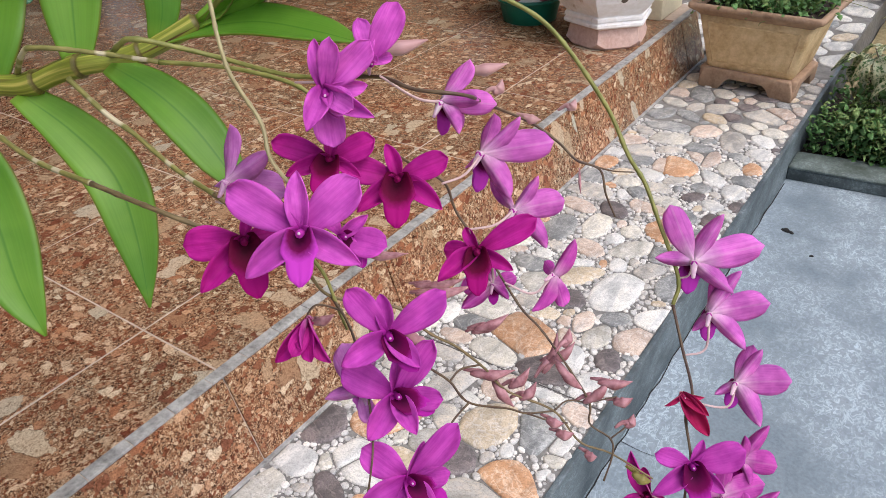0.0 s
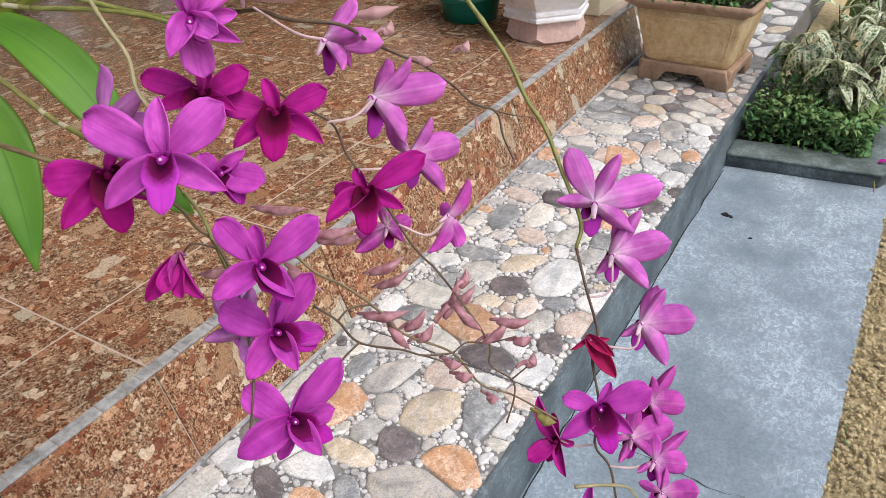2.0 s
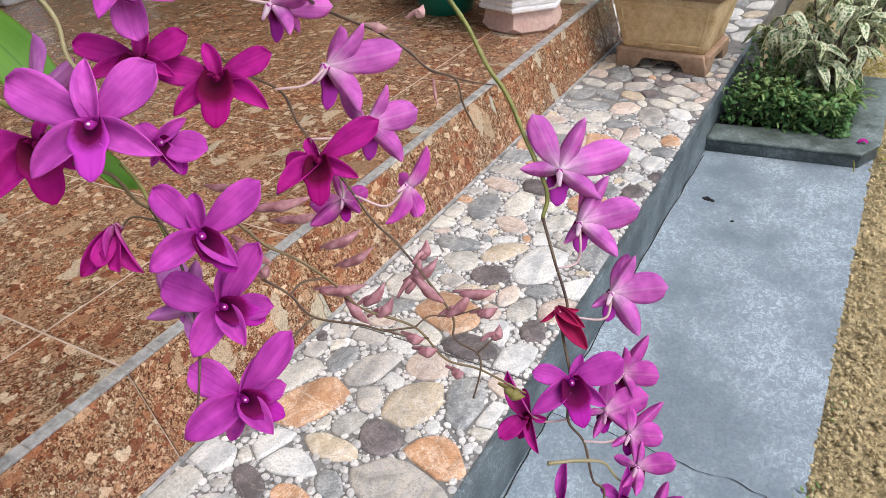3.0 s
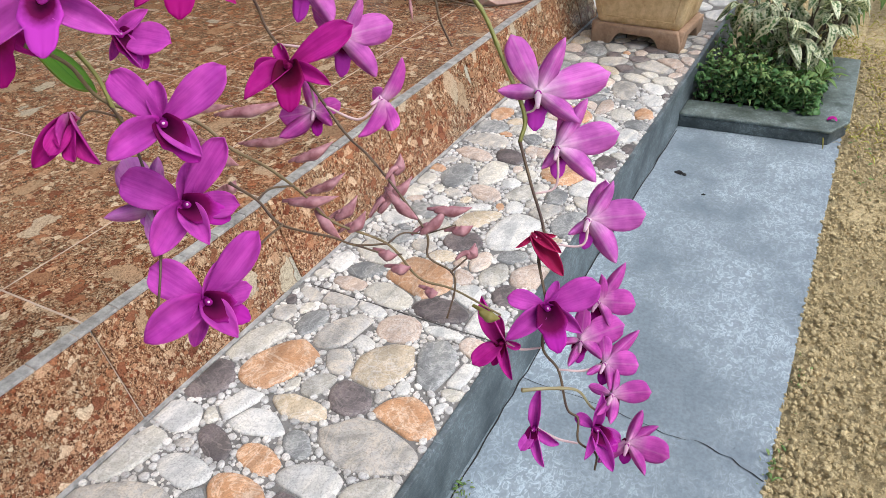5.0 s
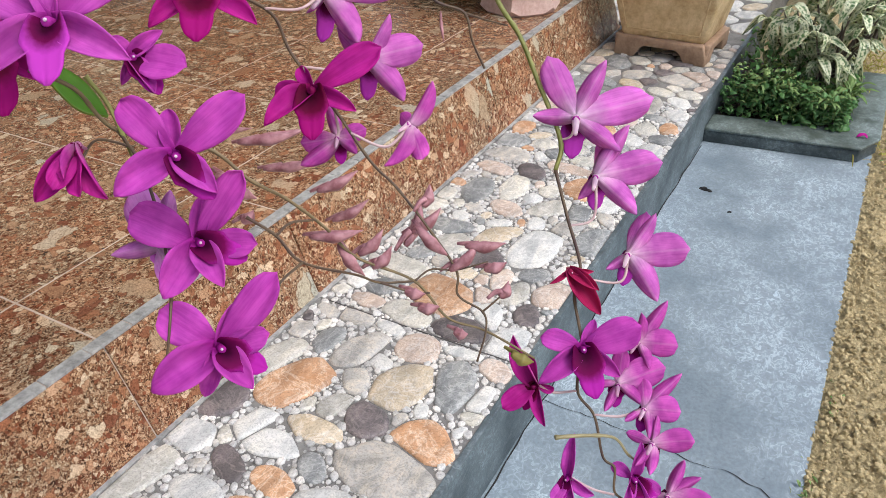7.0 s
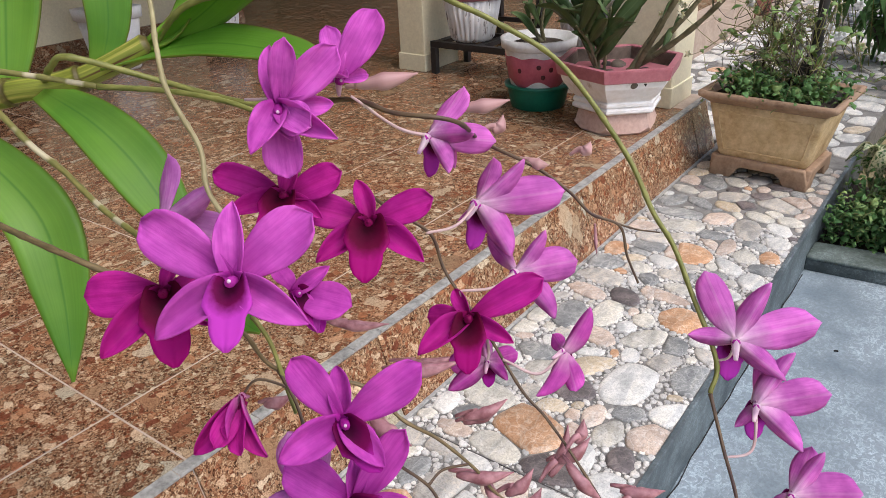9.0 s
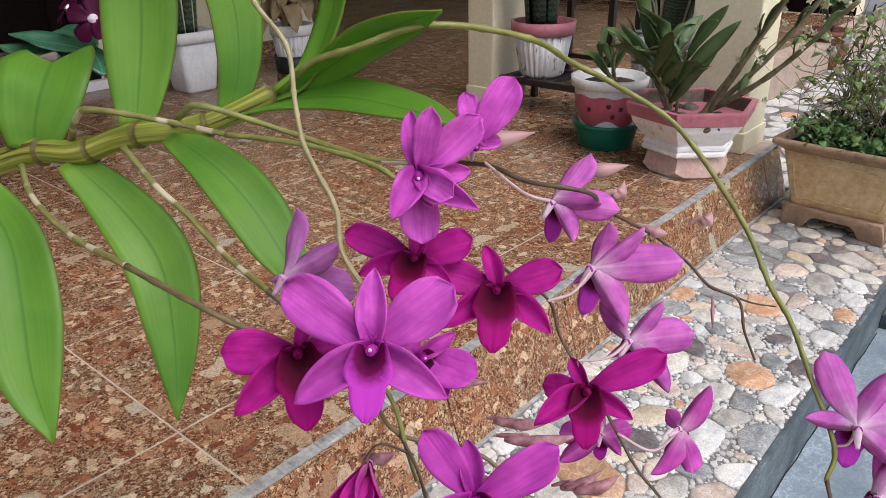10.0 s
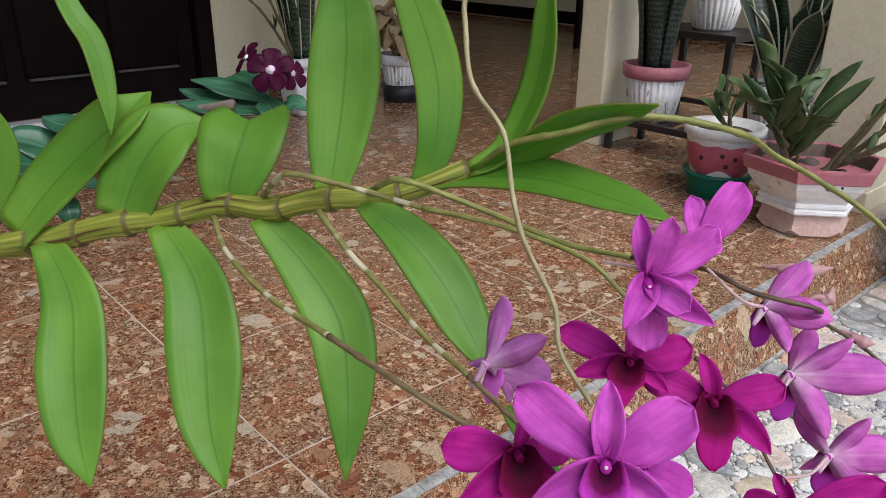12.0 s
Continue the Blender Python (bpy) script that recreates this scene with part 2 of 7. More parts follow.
TILE = breccia("brown_breccia_tile")
GROUT = noisy("pale_grout", (0.36, 0.275, 0.205), (0.56, 0.45, 0.36), 14, 0.85)
NOSING = noisy("worn_grey_nosing", (0.085, 0.085, 0.08), (0.56, 0.55, 0.51), 34, 0.5, fine=120)
GRAVEL = noisy("pale_cement_bed", (0.10, 0.095, 0.085), (0.30, 0.29, 0.27), 30, 0.8, relief=0.6, fine=190)
STONES = {
    "cream": pebble_stone("cream_pebble", (0.42, 0.405, 0.35), (0.60, 0.58, 0.51)),
    "white": pebble_stone("white_pebble", (0.52, 0.525, 0.50), (0.70, 0.70, 0.67)),
    "grey": pebble_stone("blue_grey_pebble", (0.19, 0.20, 0.20), (0.33, 0.34, 0.33), (0.6, 0.6, 0.58)),
    "dark": pebble_stone("dark_pebble", (0.10, 0.09, 0.09), (0.20, 0.17, 0.17), (0.33, 0.29, 0.27)),
    "orange": pebble_stone("rust_orange_pebble", (0.46, 0.25, 0.13), (0.60, 0.37, 0.22), (0.84, 0.72, 0.58)),
    "pink": pebble_stone("pinkish_pebble", (0.46, 0.36, 0.29), (0.62, 0.52, 0.44)),
    "tan": pebble_stone("tan_pebble", (0.50, 0.41, 0.28), (0.66, 0.57, 0.43)),
    "band": pebble_stone("banded_grey_pebble", (0.34, 0.33, 0.30), (0.58, 0.56, 0.52), (0.70, 0.62, 0.50)),
}
GRIT = pebble_stone("white_grit", (0.40, 0.39, 0.365), (0.72, 0.71, 0.68), island=True)


def washed_concrete(name, dark, light, worn=1.9, patches=5.0):
    m, t, b = mat(name, 0.5, 0.0, 0.45)
    v = coords(t)
    n1 = node(t, "TexNoise", Scale=patches, Detail=8.0, Roughness=0.62)
    n2 = node(t, "TexNoise", Scale=46.0, Detail=8.0, Roughness=0.8, Distortion=0.25)
    n4 = node(t, "TexNoise", Scale=70.0, Detail=7.0, Roughness=0.8, Distortion=0.6)
    n3 = node(t, "TexNoise", Scale=150.0, Detail=3.0)
    link(t, v, n1.inputs["Vector"])
    link(t, coords(t, (1.9, 0.5, 1)), n2.inputs["Vector"])
    link(t, coords(t, (0.8, 1.2, 1)), n4.inputs["Vector"])
    link(t, v, n3.inputs["Vector"])
    col = ramp(t, n1.outputs[0], (0.33, dark), (0.66, light))
    scuff = ramp(t, n2.outputs[0], (0.53, (0, 0, 0)), (0.64, (0.9,) * 3))
    patch = ramp(t, n1.outputs[0], (0.40, (0.06,) * 3), (0.52, (0.45,) * 3), (0.60, (0.9,) * 3))
    n5 = node(t, "TexNoise", Scale=62.0, Detail=2.0, Distortion=1.4)
    link(t, coords(t, (1.0, 0.75, 1)), n5.inputs["Vector"])
    scuff = mixc(t, 1.0, scuff, ramp(t, n5.outputs[0], (0.50, (0, 0, 0)), (0.56, (0.9,) * 3), (0.63, (0.1,) * 3)), "LIGHTEN")
    flake = ramp(t, n4.outputs[0], (0.60, (0, 0, 0)), (0.68, (0.8,) * 3))
    col = mixc(t, mixc(t, 1.0, mixc(t, 1.0, scuff, flake, "LIGHTEN"), patch, "MULTIPLY"), col, tuple(min(0.8, worn * x) for x in light))
    col = mixc(t, ramp(t, n4.outputs[0], (0.30, (0.6,) * 3), (0.40, (0, 0, 0))), col, tuple(0.6 * x for x in dark))
    col = mixc(t, 0.3, col, ramp(t, n3.outputs[0], (0.35, (0.5,) * 3), (0.6, (1, 1, 1))), "MULTIPLY")
    link(t, col, b.inputs["Base Color"])
    link(t, ramp(t, n2.outputs[0], (0.3, (0.35,) * 3), (0.7, (0.65,) * 3)), b.inputs["Roughness"])
    bump(t, b, n2.outputs[0], 0.35, 0.002)
    return m


CEMENT = washed_concrete("blue_grey_cement", (0.165, 0.205, 0.23), (0.275, 0.325, 0.35))
# Darker copy of the cement: the upright face's shade is in its colour.
CEMENT_FACE = washed_concrete("shaded_blue_grey_cement", (0.045, 0.06, 0.066), (0.125, 0.155, 0.163), 1.8, 9.0)
# Bed kerb sides: their shade is painted in as a dark cement.
CEMENT_DARK = washed_concrete("shaded_teal_cement", (0.022, 0.03, 0.03), (0.10, 0.122, 0.122), 1.8, 13.0)
# Mossy kerb top, its colour raised to stand in for sky light.
CEMENT_CAP = washed_concrete("lit_mossy_grey_cement", (0.05, 0.065, 0.05), (0.17, 0.205, 0.19), 1.6, 16.0)
CRACK = noisy("crack_dirt", (0.012, 0.012, 0.012), (0.03, 0.028, 0.025), 40, 0.9)
SOIL = noisy("dry_brown_soil", (0.28, 0.215, 0.10), (0.76, 0.625, 0.36), 55, 0.95, 10, 0.8, 0.006, 240, 0.1, shuffle=False)
WALL = noisy("cream_wall_paint", (0.74, 0.67, 0.46), (0.83, 0.77, 0.56), 3, 0.75, relief=0.15)
DOORWOOD = noisy("dark_stained_wood", (0.004, 0.003, 0.003), (0.013, 0.006, 0.005), 6, 0.6, spec=0.08)
FLECKED = noisy("flecked_dark_grey", (0.03, 0.026, 0.024), (0.13, 0.12, 0.115), 20, 0.7)
PLASTER = noisy("white_ceiling_paint", (0.62, 0.6, 0.55), (0.72, 0.7, 0.66), 3, 0.85)
WHITE = noisy("chipped_white_paint", (0.68, 0.68, 0.66), (0.86, 0.86, 0.85), 11, 0.5, fine=60)
PEELED, pt, pbs = mat("peeling_white_paint", 0.5)
pv = coords(pt, (40, 40, 9), shuffle=True)
pn = node(pt, "TexNoise", Scale=1.0, Detail=6.0, Roughness=0.7)
link(pt, pv, pn.inputs["Vector"])
pn2 = node(pt, "TexNoise", Scale=9.0, Detail=4.0)
link(pt, coords(pt, shuffle=True), pn2.inputs["Vector"])
pcol = mixc(pt, ramp(pt, pn.outputs[0], (0.57, (0, 0, 0)), (0.62, (1, 1, 1))), ramp(pt, pn2.outputs[0], (0.3, (0.62, 0.61, 0.58)), (0.7, (0.82, 0.81, 0.79))), (0.20, 0.17, 0.15))
link(pt, pcol, pbs.inputs["Base Color"])
bump(pt, pbs, pn.outputs[0], 0.3, 0.002)
WHITE_OLD, wt, wbs = mat("stained_white_paint", 0.5)
wn1 = node(wt, "TexNoise", Scale=1.0, Detail=6.0, Roughness=0.7)
link(wt, coords(wt, (16, 16, 5), shuffle=True), wn1.inputs["Vector"])
wn2 = node(wt, "TexNoise", Scale=60.0, Detail=4.0)
link(wt, coords(wt, shuffle=True), wn2.inputs["Vector"])
wcol = mixc(wt, ramp(wt, wn1.outputs[0], (0.60, (0, 0, 0)), (0.72, (0.75,) * 3)), ramp(wt, wn2.outputs[0], (0.3, (0.78, 0.76, 0.73)), (0.65, (0.88, 0.87, 0.86))), (0.34, 0.22, 0.12))
link(wt, wcol, wbs.inputs["Base Color"])
bump(wt, wbs, wn2.outputs[0], 0.25, 0.002)
PINK = noisy("faded_pink_paint", (0.36, 0.10, 0.13), (0.52, 0.21, 0.24), 12, 0.5)
PINK_DEEP = noisy("deep_pink_paint", (0.42, 0.08, 0.12), (0.55, 0.14, 0.19), 12, 0.45)
PLINTH = noisy("pink_washed_plinth", (0.50, 0.31, 0.25), (0.70, 0.53, 0.46), 10, 0.7)
MAROON = noisy("maroon_spot", (0.06, 0.01, 0.015), (0.10, 0.02, 0.025), 20, 0.5)
GREEN_PLASTIC = noisy("green_plastic", (0.006, 0.12, 0.075), (0.01, 0.17, 0.105), 8, 0.35)
BLACK_PLASTIC = noisy("black_plastic", (0.012, 0.013, 0.015), (0.03, 0.03, 0.033), 8, 0.4)
IRON = noisy("black_painted_steel", (0.012, 0.011, 0.011), (0.035, 0.03, 0.028), 20, 0.45)
TERRACOTTA = noisy("weathered_ochre_pot", (0.38, 0.22, 0.075), (0.84, 0.66, 0.38), 13, 0.75, 10, 0.8, 0.005, 60)
TERRA_RIM = noisy("brown_pot_rim", (0.20, 0.115, 0.065), (0.46, 0.32, 0.21), 16, 0.75)
POTSOIL = noisy("dark_pot_soil", (0.02, 0.014, 0.01), (0.07, 0.05, 0.035), 40, 0.95, relief=0.9, distance=0.006, fine=140)
BARK = noisy("grey_brown_bark", (0.07, 0.055, 0.042), (0.19, 0.155, 0.12), 30, 0.85, relief=0.8)
BARK_DARK = noisy("dark_wet_bark", (0.012, 0.012, 0.012), (0.04, 0.038, 0.035), 30, 0.7)

LEAF = leaf_look("fresh_green_orchid_leaf", (0.098, 0.262, 0.022), (0.20, 0.392, 0.046), (0.05, 0.19, 0.018), 0.44, 0.42)
HERB = leaf_look("mid_green_herb_leaf", (0.05, 0.145, 0.035), (0.16, 0.31, 0.10), (0.16, 0.27, 0.10), 0.25, 0.5)
HERB_LIGHT = leaf_look("light_green_herb_leaf", (0.12, 0.23, 0.06), (0.30, 0.42, 0.15), (0.3, 0.4, 0.18), 0.3, 0.5)
GRASS = leaf_look("yellow_green_grass", (0.34, 0.34, 0.08), (0.60, 0.55, 0.18), (0.5, 0.48, 0.16), 0.35, 0.6)
GLOSSY = leaf_look("dark_glossy_leaf", (0.016, 0.075, 0.036), (0.042, 0.14, 0.068), (0.16, 0.30, 0.19), 0.12, 0.3)
DULL = leaf_look("dull_orchid_leaf", (0.045, 0.085, 0.03), (0.10, 0.155, 0.055), (0.15, 0.2, 0.09), 0.15, 0.45)
DRY = leaf_look("dry_straw_leaf", (0.30, 0.22, 0.11), (0.48, 0.38, 0.22), (0.36, 0.26, 0.14), 0.2, 0.7)
PALE_BLOOM = leaf_look("cream_blossom", (0.60, 0.58, 0.40), (0.78, 0.76, 0.62), (0.7, 0.7, 0.4), 0.3, 0.6)


def variegated(name, dark, light):
    m, t, b = mat(name, 0.4, 0.0, 0.45)
    v = coords(t, shuffle=True)
    n1 = node(t, "TexNoise", Scale=120.0, Detail=5.0, Roughness=0.7)
    link(t, v, n1.inputs["Vector"])
    u = t.nodes.new("ShaderNodeUVMap")
    s = t.nodes.new("ShaderNodeSeparateXYZ")
    link(t, u.outputs[0], s.inputs[0])
    rim = ramp(t, s.outputs[0], (0.0, (0.14,) * 3), (0.3, (0, 0, 0)), (0.42, (0.02,) * 3), (0.5, (0.10,) * 3), (0.58, (0.02,) * 3), (0.7, (0, 0, 0)), (1.0, (0.14,) * 3))
    add = mixc(t, 1.0, n1.outputs[0], rim, "ADD")
    col = ramp(t, add, (0.47, dark), (0.56, light))
    link(t, col, b.inputs["Base Color"])
    tr = node(t, "BsdfTranslucent")
    link(t, col, tr.inputs[0])
    mx = node(t, "MixShader", Fac=0.35)
    link(t, b.outputs[0], mx.inputs[1])
    link(t, tr.outputs[0], mx.inputs[2])
    link(t, mx.outputs[0], t.nodes["Material Output"].inputs[0])
    return m


SPECKLED = variegated("white_speckled_leaf", (0.10, 0.20, 0.06), (0.74, 0.75, 0.52))


def banded_leaf(name, dark, light, edge=None):
    """Sword leaf with crosswise zigzag bands and, where given, a pale margin."""
    m, t, b = mat(name, 0.42)
    u = t.nodes.new("ShaderNodeUVMap")
    w = node(t, "TexWave", Scale=9.0, Distortion=7.0, Detail=2.0)
    w.inputs["Detail Scale"].default_value = 2.5
    w.bands_direction = "Y"
    link(t, u.outputs[0], w.inputs["Vector"])
    n = node(t, "TexNoise", Scale=30.0, Detail=3.0)
    link(t, coords(t, shuffle=True), n.inputs["Vector"])
    col = ramp(t, w.outputs[0], (0.45, dark), (0.75, light))
    col = mixc(t, 0.6, col, ramp(t, n.outputs[0], (0.35, (0.5,) * 3), (0.65, (1.1,) * 3)), "MULTIPLY")
    if edge:
        s = t.nodes.new("ShaderNodeSeparateXYZ")
        link(t, u.outputs[0], s.inputs[0])
        rim = ramp(t, s.outputs[0], (0.0, (1, 1, 1)), (0.06, (1, 1, 1)), (0.10, (0, 0, 0)), (0.90, (0, 0, 0)), (0.94, (1, 1, 1)))
        col = mixc(t, rim, col, edge)
    link(t, col, b.inputs["Base Color"])
    return m


BANDED = banded_leaf("cream_edged_snake_leaf", (0.010, 0.026, 0.014), (0.075, 0.125, 0.07), (0.50, 0.50, 0.34))
DARK_BANDED = banded_leaf("silver_banded_snake_leaf", (0.004, 0.009, 0.007), (0.055, 0.085, 0.062))

CANE = cane_look("yellow_green_cane")
SPIKE = stalk_look("olive_green_spike", (0.13, 0.14, 0.03), (0.26, 0.26, 0.075))
SPIKE_OLIVE = stalk_look("olive_brown_spike", (0.10, 0.075, 0.035), (0.21, 0.155, 0.075))
SPIKE_PALE = stalk_look("pale_olive_spike", (0.20, 0.17, 0.08), (0.36, 0.32, 0.17))
SPIKE_BAND = stalk_look("banded_spike", (0.12, 0.12, 0.03), (0.24, 0.22, 0.07), (0.46, 0.41, 0.27))
SPIKE_DARK = stalk_look("purple_brown_spike", (0.05, 0.026, 0.022), (0.14, 0.10, 0.05))
PEDICEL = stalk_look("pink_green_pedicel", (0.42, 0.28, 0.28), (0.62, 0.48, 0.46))
BUD = stalk_look("withered_mauve_bud", (0.20, 0.075, 0.085), (0.47, 0.25, 0.27), None, 130)
BUD_PINK = stalk_look("dusty_pink_bud", (0.33, 0.17, 0.17), (0.50, 0.32, 0.30), None, 2)
BUD_GREEN = stalk_look("olive_bud", (0.15, 0.13, 0.03), (0.26, 0.22, 0.07), None, 2)

LIGHT = (petal_look("orchid_pink_petal", (0.66, 0.115, 0.585), (0.50, 0.035, 0.40)), petal_look("orchid_pink_back", (0.74, 0.20, 0.66), (0.90, 0.68, 0.82), 0.5))
MID = (petal_look("magenta_petal", (0.56, 0.072, 0.48), (0.40, 0.016, 0.31)), petal_look("magenta_back", (0.70, 0.12, 0.57), (0.86, 0.56, 0.74), 0.48))
DARK = (petal_look("deep_magenta_petal", (0.50, 0.018, 0.29), (0.22, 0.004, 0.08)), petal_look("deep_magenta_back", (0.55, 0.05, 0.38), (0.64, 0.26, 0.46), 0.42))
PALE = (petal_look("pale_lilac_petal", (0.64, 0.20, 0.62), (0.68, 0.32, 0.62)), petal_look("pale_lilac_back", (0.70, 0.27, 0.68), (0.86, 0.62, 0.80), 0.5))
RED = (petal_look("crimson_petal", (0.52, 0.025, 0.13), (0.45, 0.03, 0.12)), petal_look("crimson_back", (0.58, 0.10, 0.20), (0.55, 0.22, 0.22)))


def lip_look(name, rim, throat, reach):
    """The lip: a dark velvety throat that fades out into the colour of the petals."""
    m, t, b = mat(name, 0.6, 0.0, 0.06)
    v = coords(t)
    off = t.nodes.new("ShaderNodeVectorMath")
    off.operation = "DISTANCE"
    off.inputs[1].default_value = (0, -0.14, 0.16)
    link(t, v, off.inputs[0])
    n = node(t, "TexNoise", Scale=14.0, Detail=3.0)
    link(t, v, n.inputs["Vector"])
    wob = t.nodes.new("ShaderNodeMath")
    wob.operation = "MULTIPLY_ADD"
    wob.inputs[1].default_value = 0.08
    link(t, n.outputs[0], wob.inputs[0])
    link(t, off.outputs["Value"], wob.inputs[2])
    col = ramp(t, wob.outputs[0], (0.12, tuple(0.25 * x for x in throat)), (reach, throat), (reach + 0.16, rim))
    link(t, col, b.inputs["Base Color"])
    tr = node(t, "BsdfTranslucent")
    link(t, col, tr.inputs[0])
    mx = node(t, "MixShader", Fac=0.25)
    link(t, b.outputs[0], mx.inputs[1])
    link(t, tr.outputs[0], mx.inputs[2])
    link(t, mx.outputs[0], t.nodes["Material Output"].inputs[0])
    return m


LIPS = {
    id(LIGHT): lip_look("pink_lip", (0.52, 0.05, 0.48), (0.13, 0.003, 0.06), 0.27),
    id(MID): lip_look("magenta_lip", (0.42, 0.02, 0.34), (0.15, 0.002, 0.07), 0.40),
    id(DARK): lip_look("deep_magenta_lip", (0.34, 0.006, 0.16), (0.11, 0.002, 0.03), 0.36),
    id(PALE): lip_look("lilac_lip", (0.62, 0.15, 0.62), (0.30, 0.02, 0.22), 0.22),
    id(RED): lip_look("crimson_lip", (0.5, 0.03, 0.12), (0.3, 0.01, 0.06), 0.2),
}
CAP = noisy("white_anther_cap", (0.62, 0.42, 0.56), (0.78, 0.64, 0.72), 30, 0.4)
DARK_BLOOM = petal_look("velvet_maroon_petal", (0.040, 0.001, 0.016), (0.16, 0.02, 0.08), 0.1)
BLOOM_EYE = petal_look("pink_white_throat", (0.88, 0.66, 0.78), (0.9, 0.85, 0.86), 0.2)

# ---- building blocks ----


def part(name, bm, material, parent=None, label="", smooth=True):
    me = bpy.data.meshes.new(name)
    bm.to_mesh(me)
    bm.free()
    for m in material if isinstance(material, (list, tuple)) else [material]:
        me.materials.append(m)
    if smooth:
        me.shade_smooth()
    ob = new(name, me)
    if parent:
        ob.parent = parent
    if label:
        ob["label"] = label
    return ob


def thing(name, m=Matrix(), label="", category="", group="", kind=""):
    ob = new(name)
    ob.empty_display_size = 0.05
    ob.matrix_world = m
    return tagged(ob, label, category, group, kind)


def box(bm, x0, x1, y0, y1, z0, z1, bevel=0.0):
    r = bmesh.ops.create_cube(bm, size=1, matrix=Matrix.Translation(((x0 + x1) / 2, (y0 + y1) / 2, (z0 + z1) / 2)) @ Matrix.Diagonal((x1 - x0, y1 - y0, z1 - z0, 1)))
    if bevel:
        bmesh.ops.bevel(bm, geom=list({e for v in r["verts"] for e in v.link_edges}), offset=bevel, segments=2, affect="EDGES", profile=0.6)
    return bm


def boxed(name, dims, material, parent=None, bevel=0.0, label="", smooth=False):
    return part(name, box(bmesh.new(), *dims, bevel), material, parent, label, smooth)


def prism(points, z0, z1, bevel=0.0):
    """An upright block over a plan outline."""
    bm = bmesh.new()
    low = [bm.verts.new((x, y, z0)) for x, y in points]
    top = [bm.verts.new((x, y, z1)) for x, y in points]
    bm.faces.new(list(reversed(low)))
    bm.faces.new(top)
    n = len(points)
    for i in range(n):
        bm.faces.new((low[i], low[(i + 1) % n], top[(i + 1) % n], top[i]))
    bmesh.ops.recalc_face_normals(bm, faces=bm.faces)
    if bevel:
        bmesh.ops.bevel(bm, geom=list(bm.edges), offset=bevel, segments=2, affect="EDGES", profile=0.6)
    return bm


def lathe(profile, n=32, wobble=0.0, sides=None, hollow=False):
    """A turned body from (radius, height) rows; sides makes it a polygon in plan."""
    bm = bmesh.new()
    n = sides or n
    rings = []
    for i, (r, z) in enumerate(profile):
        rings.append([bm.verts.new((r * (1 + wobble * math.sin(3 * a + i)) * math.cos(a), r * math.sin(a), z)) for a in (2 * math.pi * (k + 0.5) / n for k in range(n))])
    for a, b in zip(rings, rings[1:]):
        for k in range(n):
            bm.faces.new((a[k], a[(k + 1) % n], b[(k + 1) % n], b[k]))
    bm.faces.new(list(reversed(rings[0])))
    if not hollow:
        bm.faces.new(rings[-1])
    bmesh.ops.recalc_face_normals(bm, faces=bm.faces)
    return bm


def spline(pts, n):
    """n + 1 places along a smooth curve through pts."""
    p = [Vector(q) for q in pts]
    p = [2 * p[0] - p[1]] + p + [2 * p[-1] - p[-2]]
    out, segs = [], len(p) - 3
    for i in range(n + 1):
        s = min(i / n * segs, segs - 1e-6)
        k, u = int(s), s - int(s)
        a, b, c, d = p[k : k + 4]
        out.append(0.5 * (2 * b + (c - a) * u + (2 * a - 5 * b + 4 * c - d) * u * u + (3 * b - a - 3 * c + d) * u**3))
    return out


def tube(bm, pts, radius, sides=7, steps=None, close=True):
    """A round rod along pts; radius is a function of 0..1."""
    c = spline(pts, steps or max(6, 5 * (len(pts) - 1)))
    uv = bm.loops.layers.uv.verify()
    rings, side, run = [], None, [0.0]
    for i, p in enumerate(c):
        d = (c[min(i + 1, len(c) - 1)] - c[max(i - 1, 0)]).normalized()
        if side is None:
            side = d.orthogonal().normalized()
        side = (side - d * side.dot(d)).normalized()
        up = d.cross(side)
        r = radius(i / (len(c) - 1))
        rings.append([bm.verts.new(p + r * (math.cos(2 * math.pi * k / sides) * side + math.sin(2 * math.pi * k / sides) * up)) for k in range(sides)])
        if i:
            run.append(run[-1] + (c[i] - c[i - 1]).length)
    for i in range(len(c) - 1):
        for k in range(sides):
            f = bm.faces.new((rings[i][k], rings[i][(k + 1) % sides], rings[i + 1][(k + 1) % sides], rings[i + 1][k]))
            for l, (u, v) in zip(f.loops, ((k, i), (k + 1, i), (k + 1, i + 1), (k, i + 1))):
                l[uv].uv = (u / sides, run[v])
    if close:
        bm.faces.new(list(reversed(rings[0])))
        bm.faces.new(rings[-1])
    return bm


